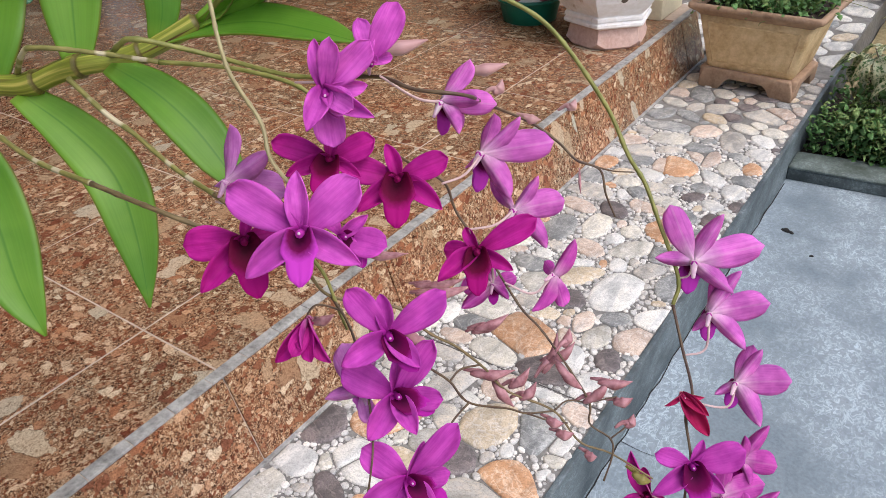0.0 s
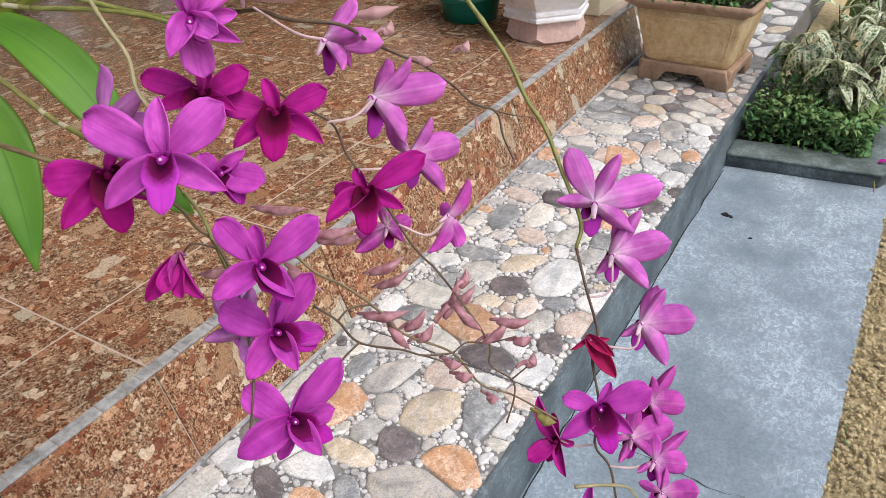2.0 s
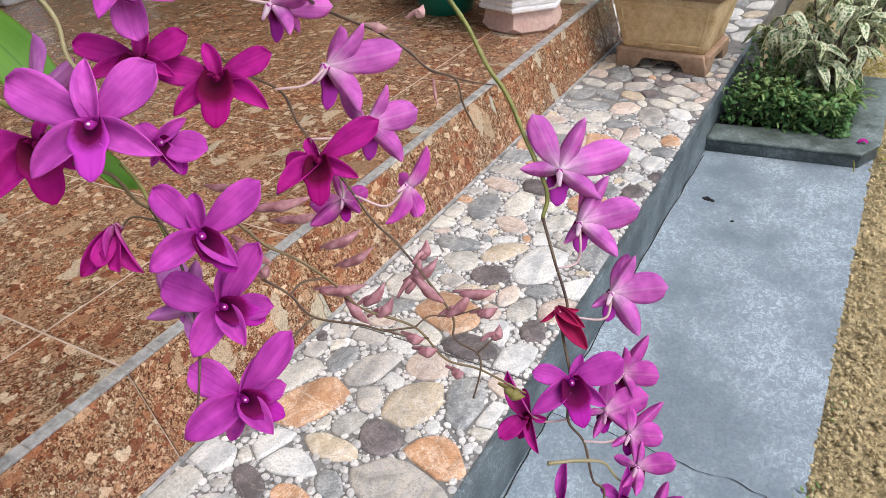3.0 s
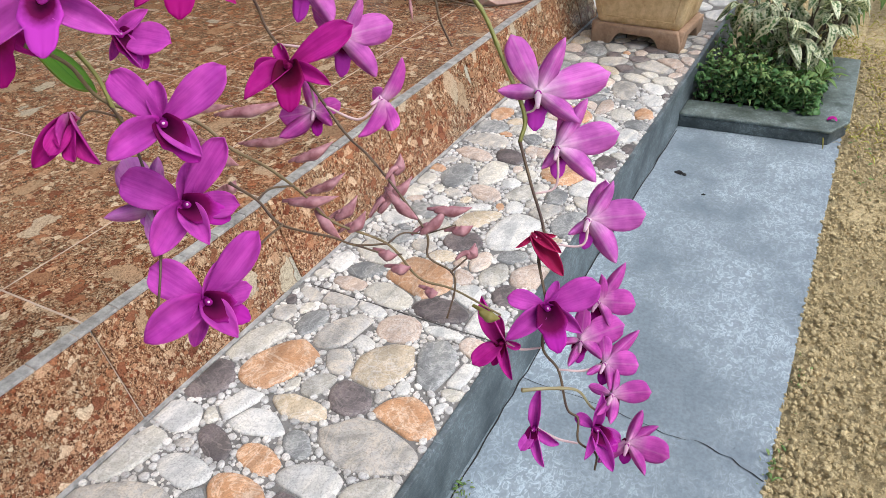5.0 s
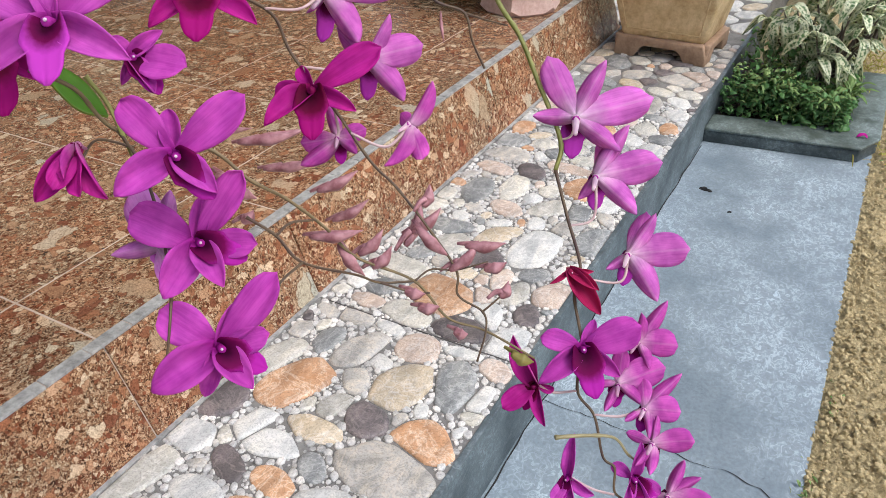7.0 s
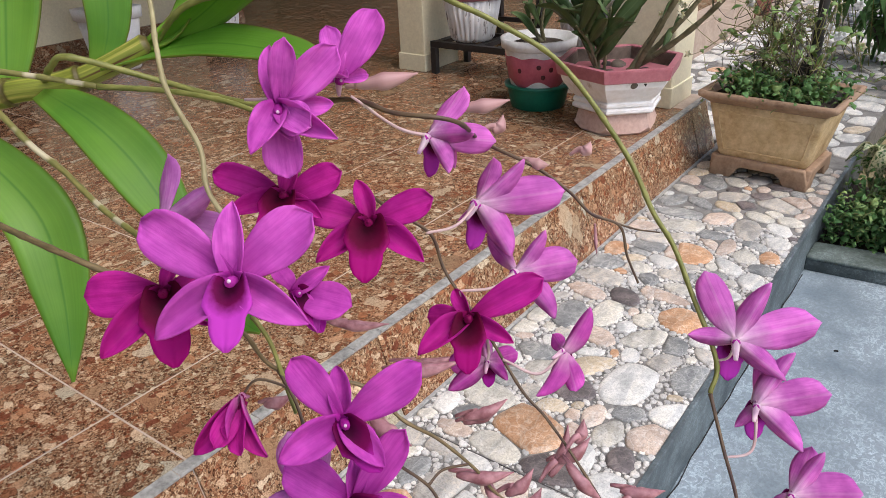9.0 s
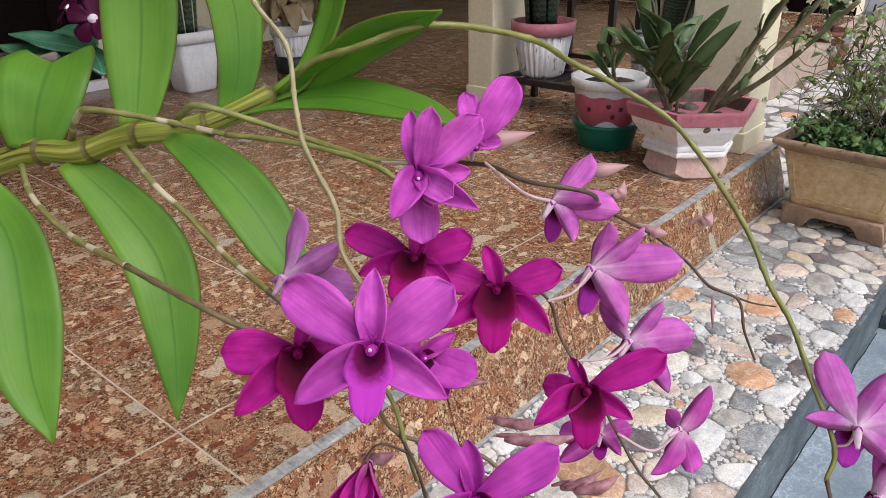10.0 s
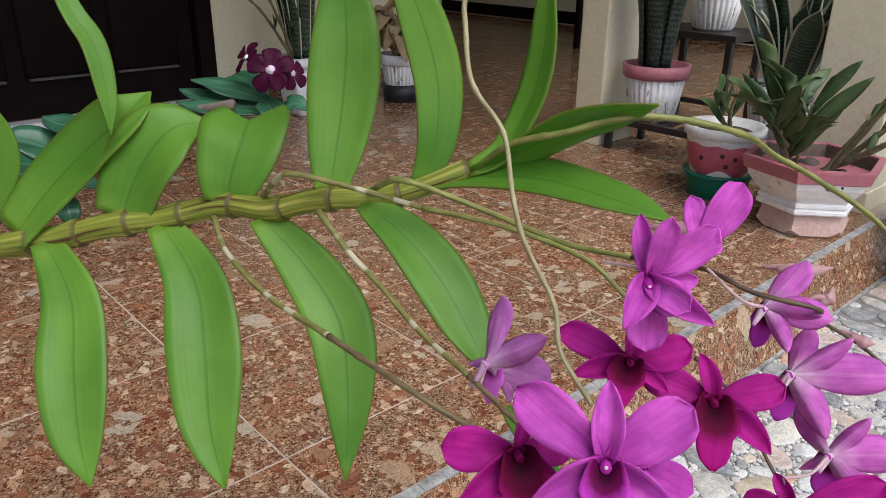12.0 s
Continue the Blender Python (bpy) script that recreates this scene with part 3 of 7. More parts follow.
def sheet(bm, grid, thick, slots=(0, 0)):
    """A thin leaf or petal with two faces and an edge, from rows of places (a row across, rows along)."""
    nv, nu = len(grid), len(grid[0])
    uv = bm.loops.layers.uv.verify()
    nor = [[None] * nu for _ in range(nv)]
    for j in range(nv):
        for i in range(nu):
            du = grid[j][min(i + 1, nu - 1)] - grid[j][max(i - 1, 0)]
            dv = grid[min(j + 1, nv - 1)][i] - grid[max(j - 1, 0)][i]
            n = du.cross(dv)
            nor[j][i] = n.normalized() if n.length > 1e-12 else Vector((0, 0, 1))
    top = [[bm.verts.new(grid[j][i] + nor[j][i] * thick / 2) for i in range(nu)] for j in range(nv)]
    low = [[bm.verts.new(grid[j][i] - nor[j][i] * thick / 2) for i in range(nu)] for j in range(nv)]

    made = []

    def quad(a, b, c, d, places, slot):
        f = bm.faces.new((a, b, c, d))
        made.append(f)
        f.material_index = slot
        for l, (i, j) in zip(f.loops, places):
            l[uv].uv = (i / (nu - 1), j / (nv - 1))

    for j in range(nv - 1):
        for i in range(nu - 1):
            at = ((i, j), (i + 1, j), (i + 1, j + 1), (i, j + 1))
            quad(*(top[q][p] for p, q in at), at, slots[0])
            quad(*(low[q][p] for p, q in reversed(at)), tuple(reversed(at)), slots[1])
    for j in range(nv - 1):
        for i in (0, nu - 1):
            quad(top[j][i], top[j + 1][i], low[j + 1][i], low[j][i], ((i, j), (i, j + 1), (i, j + 1), (i, j)), slots[0])
    for i in range(nu - 1):
        for j in (0, nv - 1):
            quad(top[j][i], top[j][i + 1], low[j][i + 1], low[j][i], ((i, j), (i + 1, j), (i + 1, j), (i, j)), slots[0])
    bmesh.ops.recalc_face_normals(bm, faces=made)
    return bm


def blade(bm, pts, width, normal, profile, fold=0.12, wave=0.0, thick=0.0008, nu=7, nv=14, phase=0.0, slots=(0, 0)):
    """A leaf along pts: profile gives its share of the width, fold lifts its edges along the normal."""
    c, n0, grid = spline(pts, nv), Vector(normal).normalized(), []
    for j, p in enumerate(c):
        s = j / nv
        d = (c[min(j + 1, nv)] - c[max(j - 1, 0)]).normalized()
        n = (n0 - d * n0.dot(d)).normalized()
        side = d.cross(n)
        w = width / 2 * profile(s)
        grid.append([p + side * w * q + n * (fold * width * abs(q) ** 1.3 * profile(s) + wave * width * q * math.sin(9 * s + phase + 2 * q)) for q in (2 * i / (nu - 1) - 1 for i in range(nu))])
    return sheet(bm, grid, thick, slots)


def strap(s):
    return max(0.03, (0.42 + 0.58 * math.sin(min(1, s / 0.5) * math.pi / 2)) * (1 - max(0, (s - 0.45) / 0.55) ** 2.3))


def lance(s):
    return max(0.03, math.sin(math.pi * min(1, s * 0.94 + 0.05)) ** 0.8)


def sword(s):
    return max(0.03, (0.75 + 0.25 * math.sin(math.pi * s)) * (1 - max(0, (s - 0.55) / 0.45) ** 2.0))

# ---- ground, steps, veranda, house ----
PITCH, EDGE, TOP = 0.405, -0.737, 0.165
bm = bmesh.new()
bmesh.ops.create_grid(bm, x_segments=60, y_segments=60, size=40)
for v in bm.verts:
    v.co.z = -0.21 + 0.02 * noise.noise(v.co * 0.4)
tagged(part("ground", bm, SOIL), "dry brown garden soil", "ground", kind="structure")

soil_bm = bmesh.new()
bmesh.ops.create_grid(soil_bm, x_segments=260, y_segments=620, size=1)
for v in soil_bm.verts:
    x, y = 0.185 + ((v.co.x + 1) / 2) ** 1.6 * 1.9, 0.2 + ((v.co.y + 1) / 2) ** 1.25 * 4.8
    q = Vector((x, y, 0))
    rough = min(1, max(0, (x - 0.19) / 0.05))
    z = -0.15 + rough * (0.016 * noise.noise(q * 4) + 0.006 * noise.noise(q * 15) + 0.005 * noise.noise(q * 60) + 0.005 * noise.noise(q * 130) + 0.010) + 0.02 * max(0, x - 0.3)
    fade = min(1, max(0, min((2.085 - x) / 0.4, (5.0 - y) / 0.5, (y - 0.2) / 0.1)))
    v.co = (x + 0.006 * noise.noise(q * 30), y, z * fade - 0.245 * (1 - fade))
soil = tagged(part("soil", soil_bm, SOIL), "crumbly dry brown garden soil beside the cement channel", "soil", kind="structure")

verge_bm = bmesh.new()
bmesh.ops.create_grid(verge_bm, x_segments=40, y_segments=150, size=1)
for v in verge_bm.verts:
    x, y = -0.02 + 0.225 * v.co.x, 4.4 + 1.54 * v.co.y
    v.co = (x, y, -0.135 + 0.012 * noise.noise(Vector((x, y, 0)) * 9) + 0.008 * noise.noise(Vector((x, y, 3)) * 40))
tagged(part("verge", verge_bm, SOIL), "dry soil strip behind the planting bed", "soil", kind="structure")

step = tagged(boxed("pebble_step", (-0.69, -0.25, -3.0, 2.66, -0.3, 0.0), [GRAVEL]), "step paved with rounded river pebbles in white gravel", "step", kind="structure")
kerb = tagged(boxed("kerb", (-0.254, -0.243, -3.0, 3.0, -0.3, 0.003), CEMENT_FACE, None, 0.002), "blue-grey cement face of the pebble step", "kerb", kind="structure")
channel = tagged(boxed("channel", (-0.244, 0.2, -3.0, 2.86, -0.3, -0.135), CEMENT, None, 0.004), "worn blue-grey cement channel with scuffs and a crack", "channel", kind="structure")
paving = tagged(part("paving", prism([(-7.0, 2.77), (-0.69, 2.77), (-0.69, 2.66), (-0.25, 2.66), (-0.25, 9.0), (-7.0, 9.0)], -0.3, -0.001), GRAVEL, None, "", False), "pale pebble paving behind the veranda", "paving", kind="structure")
boxed("margin", (-0.692, -0.673, -3.0, 2.66, -0.02, 0.0035), NOSING, step, 0.002, "worn grey grout line along the riser")


def crack(points, width, parent):
    bm = bmesh.new()
    rows = []
    for i, p in enumerate(spline(points, 40)):
        w = width * (0.5 + 0.5 * abs(noise.noise(p * 60)))
        q = p + Vector((0.005 * noise.noise(p * 35), 0.006 * noise.noise(p * 42 + Vector((5, 0, 0))), 0))
        rows.append((bm.verts.new(q + Vector((-w, -w * 0.5, 0))), bm.verts.new(q + Vector((w, w * 0.5, 0)))))
    for a, b in zip(rows, rows[1:]):
        bm.faces.new((a[0], a[1], b[1], b[0]))
    return part("crack", bm, CRACK, parent, "dark hairline crack")


crack([(-0.235, 0.1, -0.1335), (-0.238, 0.8, -0.1335), (-0.24, 1.3, -0.1335), (-0.238, 2.15, -0.1335)], 0.0022, channel)
crack([(-0.24, 0.99, -0.1335), (-0.1, 0.985, -0.1335), (0.03, 0.972, -0.1335), (0.107, 0.975, -0.1335), (0.195, 0.94, -0.1335)], 0.0018, channel)

veranda = tagged(part("floor", prism([(EDGE, -3.0), (EDGE, 2.75), (-1.2, 2.75), (-1.2, 6.3), (-7.0, 6.3), (-7.0, -3.0)], -0.3, TOP - 0.0008), GROUT, None, "", False), "veranda floor of glossy brown breccia tiles", "floor", kind="structure")
riser = tagged(part("riser", bmesh.new(), GROUT), "sloping tiled riser of the veranda", "riser", kind="structure")
rb = bmesh.new()
rv = [rb.verts.new(c) for c in ((EDGE - 0.01, -3, TOP - 0.004), (EDGE - 0.0005, -3, TOP - 0.004), (-0.6805, -3, -0.01), (EDGE - 0.01, -3, -0.01), (EDGE - 0.01, 2.7, TOP - 0.004), (EDGE - 0.0005, 2.7, TOP - 0.004), (-0.6805, 2.7, -0.01), (EDGE - 0.01, 2.7, -0.01))]
for q in ((0, 1, 2, 3), (7, 6, 5, 4), (0, 4, 5, 1), (1, 5, 6, 2), (2, 6, 7, 3), (3, 7, 4, 0)):
    rb.faces.new([rv[i] for i in q])
rb.to_mesh(riser.data)
rb.free()
for k in range(46):
    y = -0.6 + 0.0735 * k
    boxed("nosing", (EDGE - 0.0195, EDGE + 0.002, y, y + 0.0722, TOP - 0.02, TOP + 0.0012 + 0.0006 * noise.noise(Vector((0, y * 9, 0)))), NOSING, veranda, 0.0015)

house = tagged(boxed("wall_west", (-3.80, -3.58, 1.72, 3.05, TOP, 2.8), WALL), "cream painted house wall", "wall", kind="structure")
tagged(boxed("wall_south", (-3.80, -3.58, -3.0, -0.9, TOP, 2.8), WALL), "cream painted house wall", "wall", kind="structure")
tagged(boxed("wall_lintel", (-3.80, -3.58, -0.9, 1.72, 2.25, 2.8), WALL), "cream wall over the door", "wall", kind="structure")
tagged(boxed("wall_north", (-7.0, -1.4, 6.3, 6.5, TOP, 2.8), WALL), "cream painted far wall", "wall", kind="structure")
tagged(boxed("wall_end", (-7.2, -7.0, -3.0, 6.5, TOP, 2.8), WALL), "cream painted wall", "wall", kind="structure")
tagged(boxed("wall_close", (-7.0, -1.0, -3.2, -3.0, TOP, 2.8), WALL), "cream painted wall", "wall", kind="structure")
tagged(boxed("baseboard", (-7.0, -1.4, 6.28, 6.3, TOP, TOP + 0.12), DOORWOOD), "dark tiled skirting", "baseboard", kind="structure")
tagged(boxed("baseboard_wall", (-3.58, -3.565, 1.74, 3.05, TOP, TOP + 0.09), TILE), "brown tiled skirting", "baseboard", kind="structure")
# Ceiling out of view, added and widened to keep daylight off the floor.
tagged(boxed("ceiling", (-7.2, -0.7, -3.2, 6.5, 2.8, 2.95), PLASTER), "unseen white veranda ceiling, added to shade the floor", "ceiling", kind="structure")

# double door of dark panelled wood, on a pale sill
door = thing("door_1", pose(-3.6, 0.42, TOP), "dark brown panelled wooden double door, shut", "door", kind="structure")
boxed("door_sill", (-0.02, 0.075, -1.32, 1.32, 0.0, 0.045), WHITE_OLD, door, 0.004, "pale worn door sill")
for y0, y1 in ((-1.32, -1.22), (1.22, 1.30)):
    boxed("door_frame", (-0.1, 0.04, y0, y1, 0.045, 2.1), DOORWOOD, door, 0.004)
for y0, y1 in ((-1.22, -0.012), (0.0, 1.212)):
    leafd = boxed("door_leaf", (-0.06, -0.015, y0 + 0.004, y1, 0.05, 2.08), DOORWOOD, door, 0.003)
    w = (y1 - y0 - 0.3) / 3
    for k in range(3):
        a = y0 + 0.08 + k * (w + 0.07)
        for z0, z1 in ((0.22, 0.80), (0.92, 1.5), (1.6, 1.98)):
            pb = box(bmesh.new(), -0.016, 0.006, a, a + w, z0, z1, 0.012)
            part("door_panel", pb, DOORWOOD, leafd)
            boxed("panel_ledge", (-0.014, 0.012, a + 0.01, a + w - 0.01, z0 - 0.012, z0 - 0.001), FLECKED, leafd, 0.002, "paler ledge under the panel")


def pillar(name, x0, x1, y0, y1, label):
    p = tagged(boxed(name, (x0, x1, y0, y1, TOP, 2.8), WALL, None, 0.006), label, "pillar", kind="structure")
    boxed("skirt", (x0 - 0.006, x1 + 0.006, y0 - 0.006, y1 + 0.006, TOP, TOP + 0.07), WALL, p, 0.004)
    return p


pillar("pillar_1", -2.0, -1.87, 2.57, 2.80, "cream painted square veranda pillar")
pillar("pillar_2", -1.02, -0.80, 2.53, 2.72, "cream painted veranda pillar at the corner")

# planting bed at the end of the channel
bed = thing("planting_bed", pose(0, 0, -0.135), "low planting bed with a dark cement kerb", "bed", kind="structure")
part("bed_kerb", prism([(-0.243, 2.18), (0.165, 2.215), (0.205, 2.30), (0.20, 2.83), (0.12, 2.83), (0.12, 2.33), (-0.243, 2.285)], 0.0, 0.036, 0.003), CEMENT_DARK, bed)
# Thin slab added over the kerb to carry the paler, sky-lit tone.
part("kerb_top", prism([(-0.243, 2.176), (0.167, 2.211), (0.209, 2.30), (0.204, 2.83), (0.12, 2.83), (0.12, 2.33), (-0.243, 2.285)], 0.036, 0.046, 0.004), CEMENT_CAP, bed, "worn grey cement kerb top, sky light painted in as a paler tone")
eb = bmesh.new()
bmesh.ops.create_grid(eb, x_segments=24, y_segments=50, size=1)
for v in eb.verts:
    v.co = (-0.058 + 0.185 * v.co.x, 2.57 + 0.29 * v.co.y, 0.025 + 0.02 * noise.noise(v.co * 5))
part("bed_soil", eb, POTSOIL, bed)

# ---- pots and stands ----


def ribbed(profile, ribs, depth, n=144):
    bm = lathe(profile, n)
    for v in bm.verts:
        a = math.atan2(v.co.y, v.co.x)
        r = math.hypot(v.co.x, v.co.y)
        if r > 0.02:
            k = 1 - depth * max(0, math.cos(ribs * a)) ** 2
            v.co.x *= k
            v.co.y *= k
    return bm


def ribbed_pot(at, label, r=0.135, h=0.2, rim=None):
    pot = thing("flower_pot", pose(*at), label, "pot", "ribbed pots")
    part("body", ribbed([(r * 0.62, 0), (r * 0.70, h * 0.06), (r * 0.80, h * 0.35), (r * 0.92, h * 0.76)], 28, 0.10), PEELED, pot)
    part("rim", lathe([(r * 0.93, h * 0.76), (r * 1.0, h * 0.79), (r * 1.02, h), (r * 0.92, h), (r * 0.88, h * 0.9)], 48), rim or WHITE, pot)
    part("pot_soil", lathe([(r * 0.2, h * 0.86), (r * 0.89, h * 0.88), (r * 0.5, h * 0.92)], 24), POTSOIL, pot)
    return pot


def snake_plant(at, count, height, seed, spread=0.055, width=0.045, splay=0.4, look_of=None):
    plant = thing("snake_plant", pose(*at), "snake plant with silver-banded near-black sword leaves" if look_of else "snake plant with banded dark green sword leaves edged in cream", "plant", "snake plants")
    rnd = random.Random(seed)
    for k in range(count):
        a = 2 * math.pi * k / count + rnd.uniform(-0.4, 0.4)
        r = spread * rnd.uniform(0.2, 1)
        h = height * rnd.uniform(0.6, 1.05)
        out = Vector((math.cos(a), math.sin(a), 0))
        lean = rnd.uniform(0.1, 1.0) * splay * h
        pts = [out * r, out * (r + lean * 0.25) + Vector((0, 0, h * 0.4)), out * (r + lean * 0.6) + Vector((0, 0, h * 0.75)), out * (r + lean) + Vector((0, 0, h))]
        side = Vector((-out.y, out.x, 0)).lerp(out, rnd.uniform(0, 0.9))
        part("leaf", blade(bmesh.new(), pts, width * rnd.uniform(0.8, 1.15), -out + side * 0.4, sword, 0.16, 0.02, 0.003, 7, 12, rnd.uniform(0, 6)), look_of or BANDED, plant)
    return plant


# steel plant bench
bench = thing("plant_bench", pose(-1.59, 2.69, TOP), "low black steel plant bench", "bench")
for y0, y1 in ((-0.13, -0.105), (0.105, 0.13)):
    boxed("rail", (-0.24, 0.52, y0, y1, 0.108, 0.133), IRON, bench, 0.002)
for k in range(8):
    boxed("slat", (-0.24 + k * 0.1, -0.205 + k * 0.1, -0.105, 0.105, 0.112, 0.13), IRON, bench, 0.002)
for x in (-0.24, 0.495):
    for y in (-0.13, 0.105):
        boxed("leg", (x, x + 0.025, y, y + 0.025, 0.0, 0.108), IRON, bench, 0.002)
ribbed_pot((-1.69, 2.665, TOP + 0.1345), "chipped white ribbed pot with a pink rim, on the steel bench", 0.128, 0.215, PINK)
snake_plant((-1.69, 2.665, TOP + 0.3255), 13, 0.66, 3, 0.075, 0.07, 0.3, DARK_BANDED)
ribbed_pot((-1.20, 2.70, TOP + 0.1345), "white ribbed pot, on the steel bench", 0.12, 0.2)
snake_plant((-1.20, 2.70, TOP + 0.3125), 17, 0.48, 8, 0.07, 0.085, 0.7)

# taller stand behind it
stand = thing("plant_stand", pose(-1.80, 3.25, TOP), "tall black steel plant stand", "stand")
boxed("top", (-0.24, 0.2, -0.16, 0.16, 0.40, 0.43), IRON, stand, 0.003)
for x in (-0.22, 0.15):
    for y in (-0.14, 0.115):
        boxed("leg", (x, x + 0.028, y, y + 0.028, 0.0, 0.40), IRON, stand, 0.002)
boxed("brace", (-0.22, 0.178, -0.13, -0.115, 0.12, 0.14), IRON, stand, 0.002)
ribbed_pot((-1.80, 3.25, TOP + 0.4305), "white ribbed pot, on the tall steel stand", 0.13, 0.2)

# pot with a painted band, in a green plastic bowl
bowl = thing("plastic_bowl", pose(-1.215, 2.365, TOP), "green plastic bowl under a painted pot", "bowl")
part("body", lathe([(0.088, 0), (0.094, 0.004), (0.108, 0.075), (0.108, 0.08), (0.103, 0.08), (0.09, 0.016), (0.02, 0.012)], 48), GREEN_PLASTIC, bowl)
part("lip", lathe([(0.106, 0.074), (0.116, 0.075), (0.117, 0.083), (0.104, 0.083)], 48), GREEN_PLASTIC, bowl)
painted = thing("flower_pot", pose(-1.215, 2.365, TOP + 0.0165) @ Matrix.Diagonal((0.94, 0.94, 1, 1)), "white pot with a wavy pink band and maroon spots", "pot")
pb = lathe([(0.085 + 0.045 * (k / 22) ** 0.8, 0.22 * k / 22) for k in range(20)], 72)
part("body", pb, WHITE, painted)
wb2 = bmesh.new()
rows = [[], [], [], []]
for k in range(96):
    a = 2 * math.pi * k / 96
    z0, z1 = 0.074 + 0.013 * math.sin(5 * a + 0.6), 0.168 + 0.003 * math.sin(9 * a)
    for row, z, lift in zip(rows, (z0, z0 + 0.002, z1 - 0.002, z1), (-0.001, 0.0012, 0.0012, -0.001)):
        r = 0.0855 + 0.045 * (z / 0.22) ** 0.8 + lift
        row.append(wb2.verts.new((r * math.cos(a), r * math.sin(a), z)))
for p, q in zip(rows, rows[1:]):
    for k in range(96):
        wb2.faces.new((p[k], p[(k + 1) % 96], q[(k + 1) % 96], q[k]))
part("painted_band", wb2, PINK_DEEP, painted, "wavy pink painted band")
part("rim", lathe([(0.125, 0.188), (0.136, 0.192), (0.139, 0.222), (0.124, 0.222), (0.12, 0.2)], 64), WHITE, painted)
part("pot_soil", lathe([(0.02, 0.19), (0.122, 0.196), (0.06, 0.205)], 24), POTSOIL, painted)
for k, (a, z) in enumerate(((-96, 0.125), (-60, 0.14), (-38, 0.13), (-52, 0.105), (-150, 0.13), (-20, 0.145))):
    r = 0.085 + 0.045 * (z / 0.22) ** 0.8 + 0.0015
    sb2 = bmesh.new()
    bmesh.ops.create_uvsphere(sb2, u_segments=12, v_segments=6, radius=0.0085, matrix=pose(r * math.cos(radians(a)), r * math.sin(radians(a)), z, 0, 0, a) @ Matrix.Diagonal((0.25, 1, 1.1, 1)))
    part("spot", sb2, MAROON, painted, "maroon painted spot")

# six-sided planter
hexpot = thing("planter", pose(-0.885, 2.285, TOP, 0, 0, -48) @ Matrix.Diagonal((0.95, 0.95, 1.02, 1)), "six-sided white planter with pink rim and plinth, paint stained", "planter")
hb = lathe([(0.136, 0.0), (0.143, 0.006), (0.138, 0.03), (0.130, 0.06), (0.129, 0.068)], sides=6)
for v in hb.verts:
    mid = abs(math.cos(3 * (math.atan2(v.co.y, v.co.x))))
    v.co.z = max(v.co.z, 0.0)
bmesh.ops.subdivide_edges(hb, edges=[e for e in hb.edges if abs(e.verts[0].co.z - e.verts[1].co.z) < 1e-5], cuts=4)
for v in hb.verts:
    s = abs(math.sin(3 * math.atan2(v.co.y, v.co.x) + math.pi / 2))
    if v.co.z < 0.01:
        v.co.z += 0.016 * max(0, 1 - 1.8 * s)
part("plinth", hb, PLINTH, hexpot, "pink-washed plinth with arched feet", False)
part("bead", lathe([(0.142, 0.066), (0.152, 0.072), (0.152, 0.08), (0.142, 0.086), (0.150, 0.09), (0.150, 0.098), (0.140, 0.102)], sides=6), WHITE_OLD, hexpot, "", False)
part("body", lathe([(0.138, 0.10), (0.165, 0.125), (0.188, 0.152), (0.196, 0.172), (0.193, 0.174)], sides=6, hollow=True), WHITE_OLD, hexpot, "", False)
part("rim", lathe([(0.196, 0.170), (0.206, 0.174), (0.214, 0.205), (0.214, 0.211), (0.193, 0.211), (0.190, 0.205)], sides=6, hollow=True), PINK, hexpot, "faded pink rim", False)
part("inner_wall", lathe([(0.165, 0.138), (0.172, 0.145), (0.187, 0.175), (0.1905, 0.208)], sides=6, hollow=True), BARK, hexpot, "dark brown inner wall of the planter", False)
part("pot_soil", lathe([(0.02, 0.148), (0.172, 0.150), (0.1, 0.158)], sides=6), POTSOIL, hexpot)
rnd = random.Random(11)
for k in range(14):
    sb2 = bmesh.new()
    a, r = rnd.uniform(0, 6.28), rnd.uniform(0.02, 0.14)
    bmesh.ops.create_icosphere(sb2, subdivisions=2, radius=rnd.uniform(0.014, 0.03), matrix=Matrix.Translation((r * math.cos(a), r * math.sin(a), 0.166)) @ Matrix.Diagonal((1.2, 0.9, 0.7, 1)))
    for v in sb2.verts:
        v.co += 0.004 * Vector((noise.noise(v.co * 60), noise.noise(v.co * 60 + Vector((3, 0, 0))), noise.noise(v.co * 50)))
    part("charcoal", sb2, BARK_DARK if k % 3 else BARK, hexpot)


STRAW = stalk_look("grey_straw_cane", (0.10, 0.09, 0.045), (0.26, 0.235, 0.14), (0.14, 0.13, 0.07), 18)


